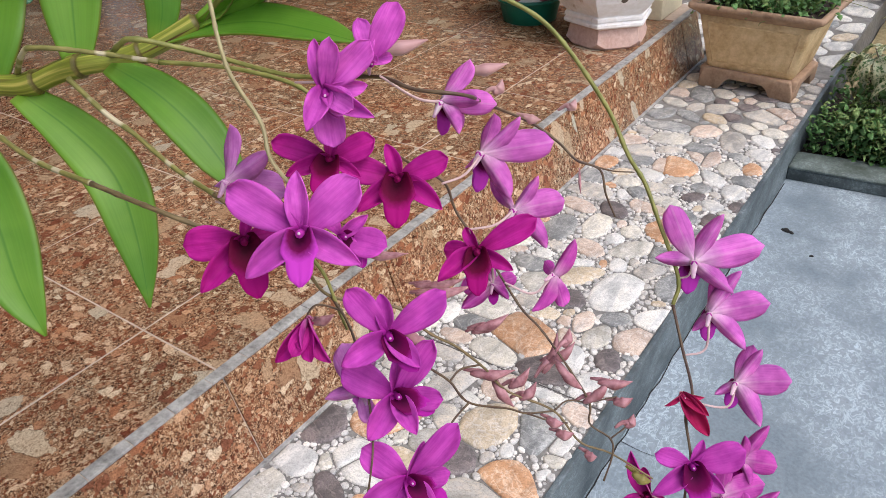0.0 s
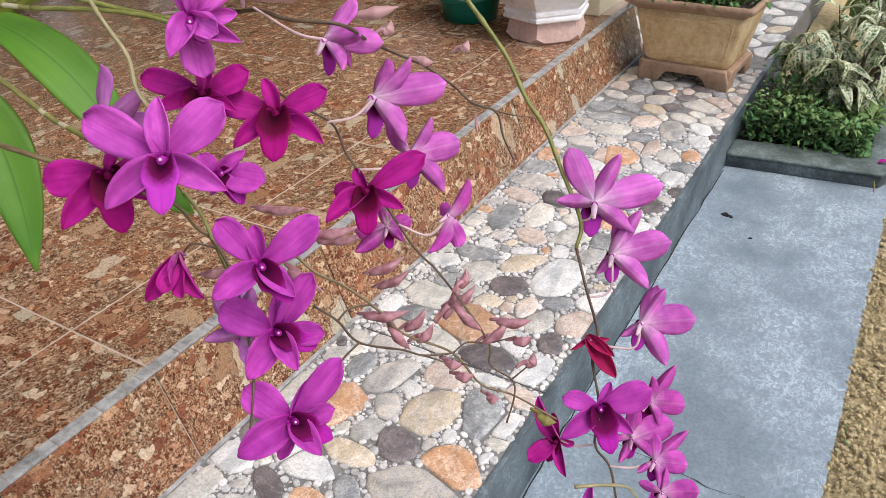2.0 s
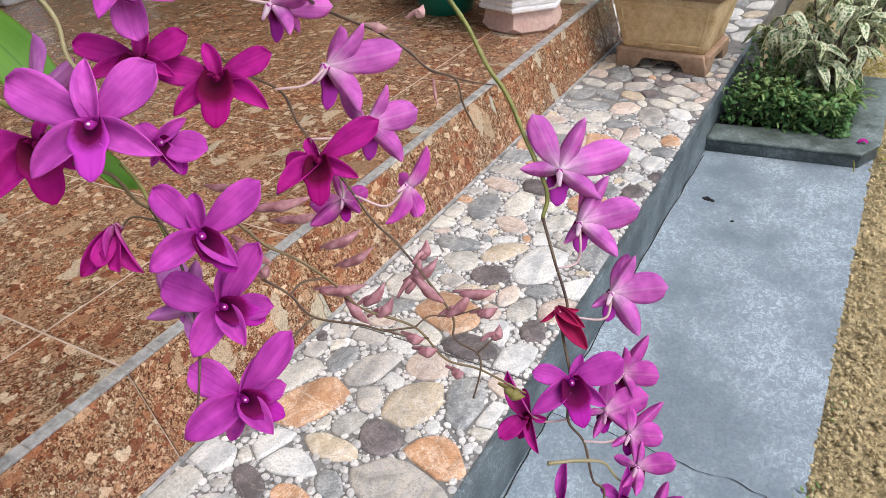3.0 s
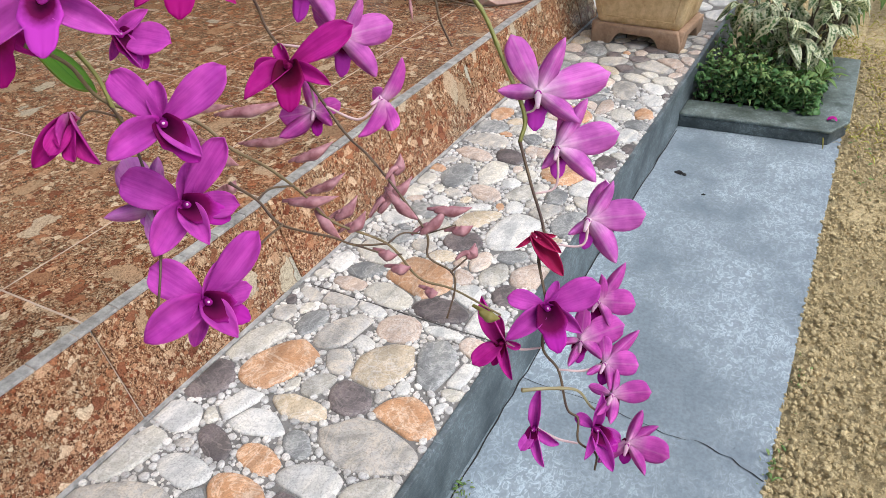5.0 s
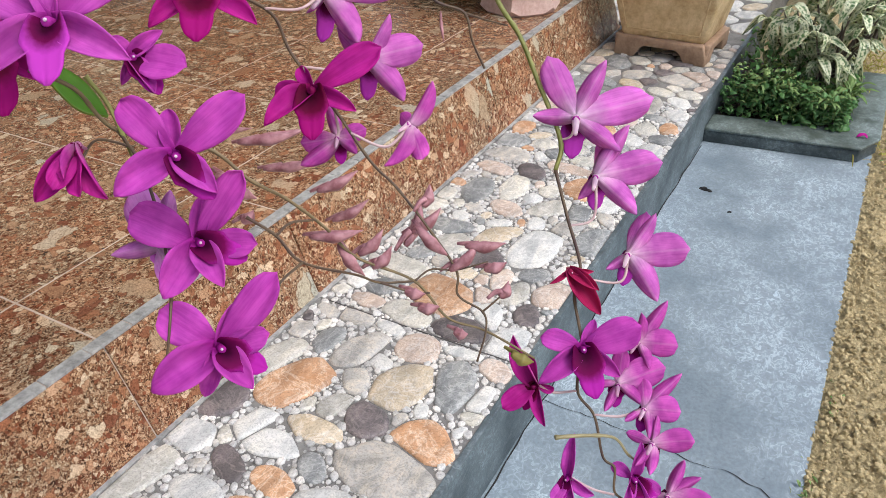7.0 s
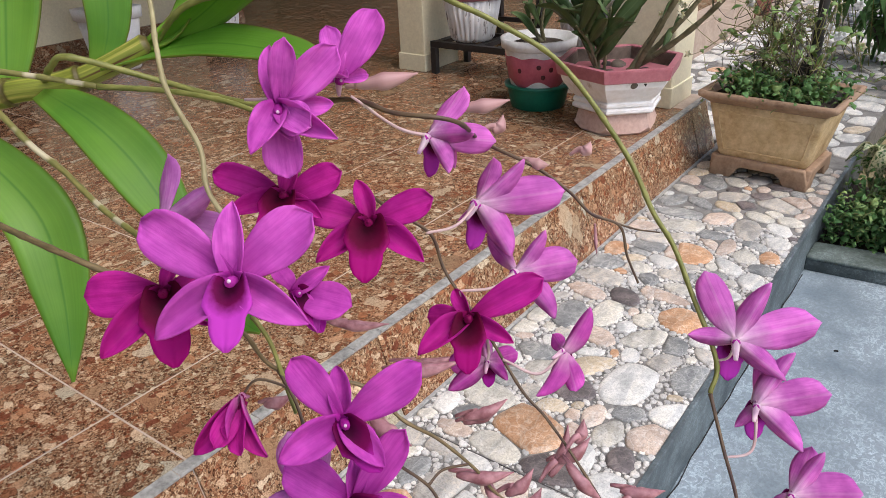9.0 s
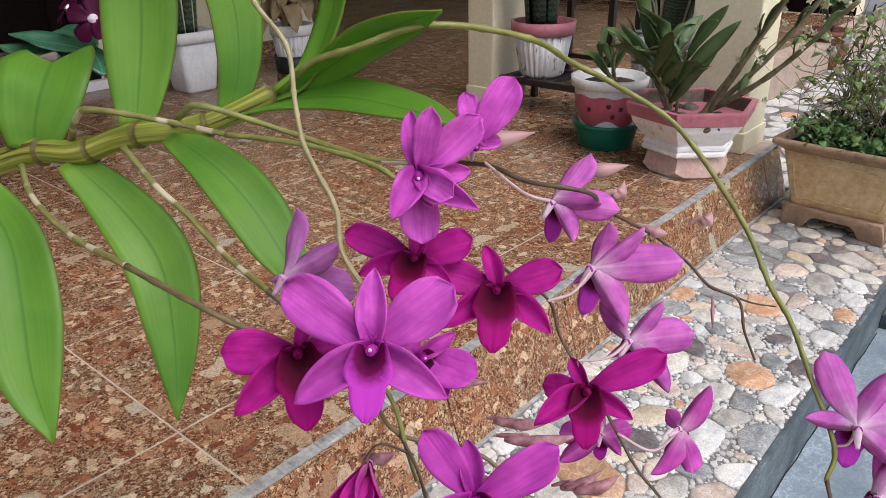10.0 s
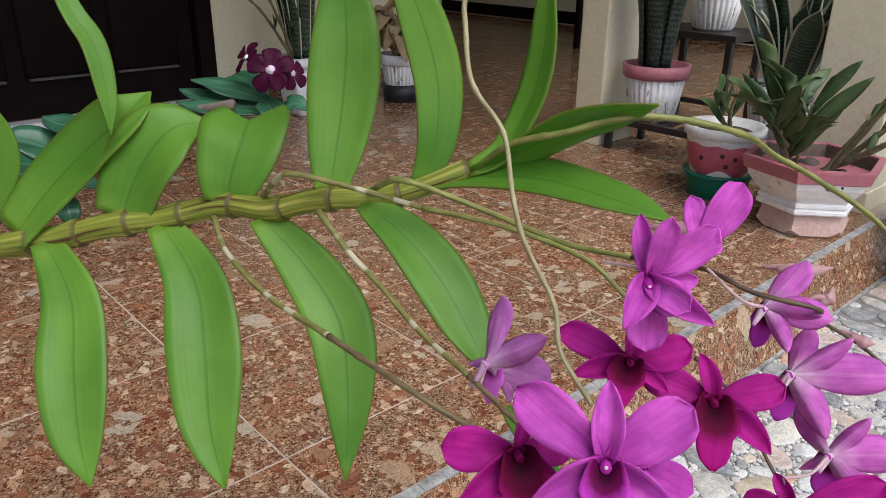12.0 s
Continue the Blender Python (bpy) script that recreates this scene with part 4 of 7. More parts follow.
def cane_plant(name, at, canes, label, seed, leafs=5, size=0.12, material=DULL, bloom=0, thick=0.008):
    plant = thing(name, pose(*at), label, "plant")
    rnd = random.Random(seed)
    for tip, bend in canes:
        tip = Vector(tip)
        midp = tip * 0.5 + Vector((0, 0, bend))
        part("cane", tube(bmesh.new(), [(0.02 * rnd.uniform(-1, 1), 0.02 * rnd.uniform(-1, 1), 0), midp, tip], lambda s: thick * (1 - 0.45 * s + 0.10 * math.sin(40 * s)), 7, 24), STRAW, plant)
        c = spline([(0, 0, 0), midp, tip], 20)
        for k in range(leafs):
            i = int(4 + 16 * (k + rnd.random()) / leafs)
            p = c[min(i, 20)]
            d = (c[min(i + 1, 20)] - c[min(i, 19)]).normalized()
            side = d.cross(Vector((0, 0, 1))).normalized() * (1 if k % 2 else -1)
            out = (side * 0.8 + d * 0.5 + Vector((rnd.uniform(-0.3, 0.3), rnd.uniform(-0.3, 0.3), rnd.uniform(0.1, 0.5)))).normalized()
            n = size * rnd.uniform(0.7, 1.2)
            pts = [p, p + out * n * 0.5 + Vector((0, 0, 0.02)), p + out * n + Vector((0, 0, rnd.uniform(-0.15, 0.2) * n))]
            part("leaf", blade(bmesh.new(), pts, n * 0.24, (out.cross(side).cross(out) + Vector((0, 0, 1))), lance, 0.14, 0.02, 0.0012, 5, 10), material, plant)
        for k in range(bloom):
            p = c[rnd.randint(8, 20)] + Vector((rnd.uniform(-0.05, 0.05), rnd.uniform(-0.05, 0.05), rnd.uniform(-0.08, 0.05)))
            fb = bmesh.new()
            for j in range(5):
                a = 2 * math.pi * j / 5
                o = Vector((math.cos(a), -0.3, math.sin(a)))
                blade(fb, [p, p + o * 0.006, p + o * 0.011], 0.007, (0.2, -1, 0.4), lance, 0.1, 0, 0.0006, 3, 3)
            part("blossom", fb, PALE_BLOOM, plant, "small cream blossom")
    return plant


cane_plant("potted_orchid", (-0.87, 2.30, TOP + 0.155), [((0.33, 0.05, 0.44), -0.03), ((0.40, -0.06, 0.38), -0.03), ((0.25, 0.10, 0.52), -0.02), ((0.30, -0.10, 0.50), -0.02)], "leaning cane orchid with small cream blossoms, in the six-sided planter", 5, 3, 0.11, DULL, 5, 0.0105)
cane_plant("leafy_plant", (-0.93, 2.27, TOP + 0.155), [((-0.15, -0.06, 0.20), 0.03), ((-0.04, -0.12, 0.17), 0.02), ((0.04, -0.06, 0.22), 0.02), ((-0.08, 0.04, 0.24), 0.02)], "long dull green leaves crowding the six-sided planter", 7, 9, 0.17, DULL, 0, 0.006)
cane_plant("seedling", (-1.215, 2.365, TOP + 0.218), [((0.03, -0.02, 0.12), 0.0), ((-0.05, 0.0, 0.10), 0.0)], "small leafy seedling, in the painted pot", 6, 4, 0.11, DULL)

# ochre footed planter
ochre = thing("planter", pose(-0.456, 2.545, 0.0, 0, 0, -4), "weathered ochre rectangular planter on four feet", "planter")


def tray(rows, corner=0.03, n=6):
    """A rectangular vessel from (half width, half depth, height) rows with rounded corners."""
    bm = bmesh.new()
    rings = []
    for hx, hy, z in rows:
        ring = []
        for cx, cy, a0 in ((hx, hy, 0), (-hx, hy, 90), (-hx, -hy, 180), (hx, -hy, 270)):
            for k in range(n):
                a = radians(a0 + 90 * k / (n - 1))
                ring.append(bm.verts.new((cx - math.copysign(corner, cx) + corner * math.cos(a), cy - math.copysign(corner, cy) + corner * math.sin(a), z)))
        rings.append(ring)
    m = len(rings[0])
    for a, b in zip(rings, rings[1:]):
        for k in range(m):
            bm.faces.new((a[k], a[(k + 1) % m], b[(k + 1) % m], b[k]))
    bm.faces.new(list(reversed(rings[0])))
    bm.faces.new(rings[-1])
    bmesh.ops.recalc_face_normals(bm, faces=bm.faces)
    return bm


part("body", tray([(0.130, 0.100, 0.062), (0.137, 0.106, 0.072), (0.150, 0.116, 0.13), (0.166, 0.126, 0.20), (0.174, 0.132, 0.237)], 0.014), TERRACOTTA, ochre)
part("rim", tray([(0.172, 0.131, 0.236), (0.185, 0.142, 0.247), (0.203, 0.157, 0.258), (0.205, 0.159, 0.262), (0.205, 0.159, 0.274), (0.188, 0.142, 0.274), (0.175, 0.130, 0.25)], 0.012), TERRA_RIM, ochre, "brown worn rim")
part("pot_soil", tray([(0.1, 0.09, 0.24), (0.178, 0.132, 0.254), (0.1, 0.08, 0.264)], 0.012), POTSOIL, ochre)


def arched(half, m):
    """A foot panel with an arch cut out of its lower edge, swelling out at both feet."""
    out = [(-1.05, 0), (-0.60, 0), (-0.54, 0.010), (-0.46, 0.030), (-0.36, 0.040), (0.36, 0.040), (0.46, 0.030), (0.54, 0.010), (0.60, 0), (1.05, 0), (1.04, 0.03), (0.99, 0.054), (0.95, 0.066), (-0.95, 0.066), (-0.99, 0.054), (-1.04, 0.03)]
    bm = prism([(x * half, y) for x, y in out], -0.012, 0.012, 0.004)
    bm.transform(m @ pose(0, 0, 0, 90))
    return bm


for k, (half, off) in enumerate(((0.143, 0.107), (0.112, 0.138), (0.143, 0.107), (0.112, 0.138))):
    part("foot_panel", arched(half, pose(0, 0, 0, 0, 0, 90 * k) @ pose(0, -off, 0, 4)), TERRA_RIM, ochre, "brown foot panel with an arched lower edge")
for side, half, depth, tilt in ((-1, 0.145, 0.1345, 10.5), (1, 0.145, 0.1345, 10.5)):
    for x0, x1, z0, z1 in ((-0.118, 0.118, 0.086, 0.092), (-0.118, 0.118, 0.212, 0.218), (-0.121, -0.117, 0.086, 0.218), (0.117, 0.121, 0.086, 0.218)):
        rb2 = box(bmesh.new(), x0, x1, -0.0015, 0.003, z0, z1, 0.002)
        for v in rb2.verts:
            v.co.y = v.co.y - (0.1065 + (v.co.z - 0.072) * 0.158)
            v.co.x *= 1 + 1.6 * (v.co.z - 0.09)
        if side > 0:
            rb2.transform(pose(0, 0, 0, 0, 0, 180))
        part("relief", rb2, TERRACOTTA, ochre)

# ---- shrubs and herbs ----


def clump(bm, rnd, at, count, reach, size, aspect, droop=0.4, up=0.5, prof=lance, within=None):
    for _ in range(count):
        a = rnd.uniform(0, 6.283)
        o = Vector((math.cos(a), math.sin(a), rnd.uniform(-0.2, 2.2 * up))).normalized()
        p = Vector(at) + Vector((rnd.gauss(0, reach[0]), rnd.gauss(0, reach[1]), rnd.uniform(0, reach[2])))
        if within:
            p.x, p.y = min(within[1], max(within[0], p.x)) + rnd.uniform(-0.01, 0.01), max(within[2], p.y) + rnd.uniform(-0.012, 0.004)
        n = size * rnd.choice((0.5, 0.7, 1.0, 1.0, 1.3, 1.6)) * rnd.uniform(0.8, 1.2)
        blade(bm, [p, p + o * n * 0.5 + Vector((0, 0, 0.1 * n)), p + o * n - Vector((0, 0, droop * n * rnd.random()))], n * aspect * rnd.uniform(0.6, 1.2), Vector((rnd.uniform(-1, 1), rnd.uniform(-1, 0.6), 1)), prof, 0.12, 0.03, 0.0006, 3, 4)
    return bm


def herbs(name, areas, label, seed, material, size, aspect=0.45, within=None):
    rnd = random.Random(seed)
    bm = bmesh.new()
    for at, count, reach in areas:
        clump(bm, rnd, at, count, reach, size, aspect, within=within)
    return tagged(part(name, bm, material), label, "herbs", kind="stuff")


BED = (-0.222, 0.105, 2.305)
herbs("bed_herbs", [((-0.13, 2.36, -0.10), 520, (0.06, 0.05, 0.11)), ((0.0, 2.34, -0.10), 520, (0.07, 0.035, 0.10)), ((-0.1, 2.55, -0.09), 450, (0.07, 0.12, 0.16)), ((0.09, 2.45, -0.09), 480, (0.05, 0.1, 0.07))], "dense low green weeds in the planting bed", 31, HERB, 0.02, 0.6, BED)
herbs("bed_herbs_light", [((-0.1, 2.35, -0.08), 300, (0.07, 0.05, 0.13)), ((0.05, 2.4, -0.08), 260, (0.06, 0.05, 0.08)), ((-0.05, 2.9, -0.08), 160, (0.1, 0.15, 0.1))], "light green weed leaves in the planting bed", 32, HERB_LIGHT, 0.019, 0.42, BED)
herbs("pot_herbs", [((-0.54, 2.49, 0.250), 300, (0.04, 0.045, 0.07)), ((-0.42, 2.47, 0.250), 300, (0.06, 0.035, 0.04)), ((-0.35, 2.53, 0.250), 260, (0.04, 0.05, 0.08)), ((-0.46, 2.60, 0.250), 240, (0.07, 0.03, 0.06))], "low green weeds growing in the ochre planter", 33, HERB, 0.019, 0.6)
herbs("pot_herbs_light", [((-0.55, 2.49, 0.255), 70, (0.035, 0.04, 0.07)), ((-0.38, 2.47, 0.255), 50, (0.06, 0.03, 0.05)), ((-0.42, 2.57, 0.255), 60, (0.07, 0.04, 0.09))], "light round weed leaves in the ochre planter", 36, HERB_LIGHT, 0.02, 0.8)
herbs("verge_grass", [((0.34, 2.7, -0.14), 420, (0.10, 0.2, 0.03)), ((0.40, 3.3, -0.13), 560, (0.14, 0.3, 0.05)), ((0.12, 3.0, -0.135), 260, (0.06, 0.08, 0.05)), ((0.27, 2.3, -0.14), 90, (0.04, 0.1, 0.02))], "yellow-green grass and weeds beside the bed", 37, GRASS, 0.026, 0.14)
herbs("channel_weeds", [((-0.225, 0.71, -0.135), 26, (0.008, 0.012, 0.012)), ((0.2, 0.98, -0.14), 40, (0.008, 0.03, 0.012)), ((0.21, 0.80, -0.14), 24, (0.006, 0.03, 0.012)), ((0.33, 2.0, -0.14), 40, (0.03, 0.05, 0.05)), ((0.28, 2.3, -0.14), 60, (0.05, 0.15, 0.04)), ((0.215, 1.2, -0.14), 20, (0.006, 0.05, 0.01))], "tiny weeds along the channel edge", 34, HERB_LIGHT, 0.008)


def shrub(name, at, label, seed, stems, reach, height, count, size, aspect, material, wood=BARK, droop=0.7, group="", tilt=(-45, 25)):
    plant = thing(name, pose(*at), label, "shrub", group)
    rnd = random.Random(seed)
    tips, shapes = [], []
    for k in range(stems):
        a = 2 * math.pi * k / stems + rnd.uniform(-0.5, 0.5)
        o = Vector((math.cos(a) * reach[0], math.sin(a) * reach[1], 0)) * rnd.uniform(0.3, 1)
        h = height * rnd.uniform(0.65, 1)
        pts = [Vector((0.01 * math.cos(a), 0.01 * math.sin(a), 0)), o * 0.35 + Vector((0, 0, h * 0.45)), o * 0.8 + Vector((0, 0, h * 0.8)), o + Vector((0, 0, h))]
        part("stem", tube(bmesh.new(), pts, lambda s: 0.006 * (1 - 0.75 * s), 6, 14), wood, plant)
        tips.append(spline(pts, 24))
    for v in range(4):
        n = size
        bm = blade(bmesh.new(), [(0, 0, 0), (0, n * 0.5, 0.12 * n), (0, n, -droop * n * (0.3 + 0.25 * v))], n * aspect, (0.1 * v - 0.15, 0, 1), lance, 0.13, 0.05, 0.0008, 5, 8, v)
        me = bpy.data.meshes.new("leaf")
        bm.to_mesh(me)
        bm.free()
        me.materials.append(material)
        me.shade_smooth()
        shapes.append(me)
    for k in range(count):
        c = rnd.choice(tips)
        p = c[min(24, int(24 * (0.18 + 0.82 * rnd.random() ** 0.7)))]
        ob = new("leaf", rnd.choice(shapes))
        ob.parent = plant
        s = rnd.uniform(0.6, 1.2)
        ob.matrix_basis = Matrix.Translation(p) @ pose(0, 0, 0, rnd.uniform(*tilt), rnd.uniform(-25, 25), rnd.uniform(0, 360)) @ Matrix.Diagonal((s, s, s, 1))
    return plant


shrub("croton", (0.03, 2.50, -0.105), "variegated shrub with narrow white-speckled leaves, in the planting bed", 41, 9, (0.20, 0.16), 0.40, 110, 0.095, 0.34, SPECKLED, droop=0.5, tilt=(-45, 35), group="variegated shrubs")
shrub("croton", (-0.06, 2.60, -0.105), "small variegated shrub with drooping white-speckled leaves, in the planting bed", 40, 7, (0.15, 0.13), 0.26, 60, 0.095, 0.34, SPECKLED, droop=0.6, group="variegated shrubs", tilt=(-50, 30))
shrub("croton", (0.09, 2.85, -0.105), "pale variegated shrub with white-speckled leaves, in the planting bed", 42, 10, (0.24, 0.24), 0.62, 200, 0.085, 0.36, SPECKLED, droop=0.5, tilt=(-45, 40), group="variegated shrubs")
shrub("garden_shrub", (0.10, 3.15, -0.14), "bushy light yellow-green shrub beside the planting bed", 43, 14, (0.22, 0.3), 0.42, 290, 0.065, 0.34, HERB_LIGHT)
shrub("garden_shrub", (0.55, 3.6, -0.17), "leafy light green garden shrub", 39, 12, (0.3, 0.3), 0.5, 290, 0.08, 0.34, GRASS)
shrub("garden_shrub", (-0.05, 3.75, -0.14), "leafy green garden shrub beside the paving", 44, 10, (0.35, 0.3), 0.9, 280, 0.08, 0.42, HERB)
shrub("garden_shrub", (0.7, 4.6, -0.24), "leafy yellow-green garden shrub", 45, 9, (0.5, 0.4), 0.8, 280, 0.10, 0.4, GRASS)
shrub("garden_shrub", (-1.3, 7.6, 0.0), "leafy green garden shrub at the end of the paving", 46, 9, (0.6, 0.4), 1.0, 280, 0.16, 0.42, HERB)

# rosette weeds in the bed
for (wx, wy, wz), reach, count, seed in (((0.10, 2.42, -0.055), 0.075, 16, 5), ((0.05, 2.325, -0.06), 0.055, 13, 6), ((-0.06, 2.33, -0.04), 0.045, 12, 7)):
    rnd = random.Random(seed)
    weed = thing("rosette_weed", pose(wx, wy, wz), "small rosette weed with narrow light green leaves, in the planting bed", "weed", "rosette weeds")
    part("stem", tube(bmesh.new(), [(0, 0, -0.05), (0.002, 0, 0.01), (0, 0.003, 0.045)], lambda s: 0.002, 6, 6), SPIKE, weed)
    for k in range(count):
        a = 2.4 * k + rnd.uniform(-0.3, 0.3)
        o = Vector((math.cos(a), math.sin(a), rnd.uniform(0.1, 0.7))) * reach * rnd.uniform(0.75, 1.1)
        p = Vector((0, 0, 0.02 + 0.025 * k / count))
        part("leaf", blade(bmesh.new(), [p, p + o * 0.55 + Vector((0, 0, 0.008)), p + o - Vector((0, 0, 0.012))], reach * 0.22, Vector((0, 0, 1)), lance, 0.12, 0.03, 0.0006, 4, 6), HERB_LIGHT, weed)

# plants standing along the far paving
shrub("garden_shrub", (-0.36, 4.25, -0.02), "green garden plant with long arching leaves beside the paving", 48, 12, (0.32, 0.35), 0.55, 260, 0.16, 0.16, HERB)
shrub("garden_shrub", (-0.42, 5.3, -0.02), "dark green garden plant at the edge of the paving", 49, 12, (0.42, 0.4), 0.7, 280, 0.17, 0.2, GLOSSY)
rnd = random.Random(52)
flowers = thing("pale_flowers", pose(-0.40, 4.25, 0.0), "white flower heads on thin stems beside the paving", "flowers")
for k in range(22):
    p = Vector((rnd.uniform(-0.3, 0.35), rnd.uniform(-0.3, 0.4), rnd.uniform(0.2, 0.6)))
    part("stem", tube(bmesh.new(), [(p.x * 0.4, p.y * 0.4, -0.03), (p.x * 0.8, p.y * 0.8, p.z * 0.6), p], lambda s: 0.002, 5, 8), SPIKE, flowers)
    part("blossom", clump(bmesh.new(), rnd, p, 9, (0.006, 0.006, 0.008), 0.03, 0.7), PALE_BLOOM if k % 2 else WHITE, flowers, "white blossom")

# twiggy bush in the ochre planter
bush = thing("twiggy_bush", pose(-0.42, 2.565, 0.252), "thin twiggy bush with white blossoms, in the ochre planter", "bush")
rnd = random.Random(51)
part("trunk", tube(bmesh.new(), [(0.03, 0.0, -0.01), (0.035, 0.0, 0.12), (0.035, 0.01, 0.3), (0.05, 0.02, 0.55)], lambda s: 0.019 - 0.008 * s + 0.0015 * math.sin(31 * s), 9, 14), BARK_DARK, bush)
part("trunk", tube(bmesh.new(), [(-0.03, 0.0, -0.01), (-0.005, 0.0, 0.06), (0.035, 0.0, 0.14)], lambda s: 0.014 - 0.003 * s, 8, 10), BARK_DARK, bush)
part("trunk", tube(bmesh.new(), [(-0.12, 0.04, 0), (-0.115, 0.045, 0.12), (-0.09, 0.05, 0.4)], lambda s: 0.006 - 0.003 * s, 7, 10), BARK_DARK, bush)
lb = bmesh.new()
for k in range(150):
    a, h = rnd.uniform(0, 6.283), rnd.uniform(0.03, 0.5)
    o = Vector((math.cos(a), math.sin(a) * 0.7, 0))
    base = Vector((rnd.uniform(-0.14, 0.06), rnd.uniform(-0.05, 0.06), h * rnd.uniform(0.2, 1)))
    n = rnd.uniform(0.08, 0.26)
    pts = [base, base + o * n * 0.3 + Vector((0, 0, rnd.uniform(0, 0.10))), base + o * n * 0.7 + Vector((rnd.uniform(-0.05, 0.05), rnd.uniform(-0.03, 0.03), rnd.uniform(-0.04, 0.10))), base + o * n + Vector((rnd.uniform(-0.06, 0.06), rnd.uniform(-0.06, 0.06), rnd.uniform(-0.1, 0.12)))]
    part("twig", tube(bmesh.new(), pts, lambda s: 0.0017 - 0.0009 * s, 5, 12), (BARK, SPIKE_PALE, SPIKE)[k % 3], bush)
    for q in spline(pts, 6)[2:]:
        if rnd.random() < 0.45:
            clump(lb, rnd, q, 1, (0.004, 0.004, 0.004), 0.024, 0.75)
part("foliage", lb, HERB_LIGHT, bush)
for k in range(44):
    a = rnd.uniform(0, 6.283)
    p = Vector((-0.03 + 0.25 * math.cos(a) * rnd.random(), 0.16 * math.sin(a) * rnd.random(), rnd.uniform(0.12, 0.5)))
    fb = bmesh.new()
    for j in range(6):
        b = 2 * math.pi * j / 6
        o = Vector((math.cos(b), -0.25, math.sin(b)))
        blade(fb, [p, p + o * 0.008, p + o * 0.016], 0.012, (0.2, -1, 0.4), lance, 0.12, 0, 0.0006, 3, 3)
    part("blossom", fb, PALE_BLOOM if k % 3 else WHITE, bush, "small white blossom")

# red clay pot on the paving behind, with white blossoms
clay = thing("flower_pot", pose(-1.25, 5.1, 0.0), "red-brown clay pot on the pale paving", "pot")
CLAY = noisy("red_clay", (0.16, 0.05, 0.035), (0.26, 0.09, 0.06), 12, 0.7)
part("body", lathe([(0.09, 0), (0.10, 0.01), (0.13, 0.19)], 32), CLAY, clay)
part("rim", lathe([(0.13, 0.185), (0.142, 0.19), (0.144, 0.225), (0.125, 0.225), (0.12, 0.2)], 32), CLAY, clay)
part("pot_soil", lathe([(0.02, 0.195), (0.125, 0.2), (0.06, 0.205)], 24), POTSOIL, clay)
wb = shrub("flowering_shrub", (-1.25, 5.1, 0.203), "shrub with white blossom heads, in a clay pot", 47, 8, (0.25, 0.2), 0.45, 150, 0.075, 0.4, HERB)
for k in range(16):
    p = Vector((rnd.uniform(-0.25, 0.3), rnd.uniform(-0.2, 0.1), rnd.uniform(0.2, 0.48)))
    fb = clump(bmesh.new(), rnd, p, 26, (0.014, 0.014, 0.02), 0.02, 0.6)
    part("blossom", fb, PALE_BLOOM, wb, "white blossom head")

# pots by the house wall
white_pot = thing("flower_pot", pose(-3.17, 1.97, TOP) @ Matrix.Diagonal((1.15, 1.15, 1.12, 1)), "white square tapered plastic pot", "pot")
part("body", tray([(0.062, 0.062, 0), (0.068, 0.068, 0.01), (0.088, 0.088, 0.2)], 0.02), WHITE, white_pot)
part("rim", tray([(0.088, 0.088, 0.198), (0.097, 0.097, 0.202), (0.100, 0.100, 0.245), (0.088, 0.088, 0.245), (0.085, 0.085, 0.22)], 0.022), WHITE, white_pot)
part("pot_soil", tray([(0.03, 0.03, 0.21), (0.086, 0.086, 0.218), (0.04, 0.04, 0.226)], 0.02), POTSOIL, white_pot)
snake_plant((-3.17, 1.97, TOP + 0.25), 15, 0.66, 61, 0.07, 0.075, 0.5)
cane_plant("leaning_orchid", (-3.17, 1.93, TOP + 0.25), [((0.02, -0.34, 0.36), 0.06), ((0.05, -0.25, 0.45), 0.05)], "bare leaning orchid cane, in the white pot", 9, 1, 0.12, DULL)
tub = thing("plastic_tub", pose(-3.12, 2.53, TOP), "black plastic tub under a white pot", "tub")
part("body", lathe([(0.088, 0), (0.094, 0.004), (0.102, 0.09), (0.098, 0.09), (0.085, 0.02), (0.02, 0.016)], 36), BLACK_PLASTIC, tub)
ribbed_pot((-3.12, 2.53, TOP + 0.0205), "white fluted pot, in a black tub", 0.11, 0.22)
dry = shrub("dried_plant", (-3.12, 2.53, TOP + 0.215), "plant with broad dry straw-yellow leaves, in the fluted pot", 62, 7, (0.16, 0.16), 0.28, 46, 0.13, 0.6, DRY, group="")

# dark furniture far back on the veranda
table = thing("side_table", pose(-3.6, 5.1, TOP), "dark wooden side table by the far wall", "table")
boxed("top", (-0.3, 0.3, -0.25, 0.25, 0.5, 0.54), DOORWOOD, table, 0.005)
for x in (-0.27, 0.23):
    for y in (-0.22, 0.18):
        boxed("leg", (x, x + 0.04, y, y + 0.04, 0.0, 0.5), DOORWOOD, table, 0.003)

# maroon-flowered plant beside the orchid, its stem rising from the floor
maroon = thing("maroon_plant", pose(-0.98, 0.10, TOP), "plant with velvety maroon flowers and glossy dark green leaves", "plant")


def at_plant(ob):
    ob.parent = maroon
    ob.matrix_parent_inverse = maroon.matrix_world.inverted()
    return ob


at_plant(part("stem", tube(bmesh.new(), [(-0.98, 0.10, TOP), (-0.96, 0.12, 0.5), (-0.86, 0.19, 0.70), (-0.78, 0.27, 0.78), (-0.67, 0.36, 0.815)], lambda s: 0.009 - 0.004 * s, 9, 30), BARK))


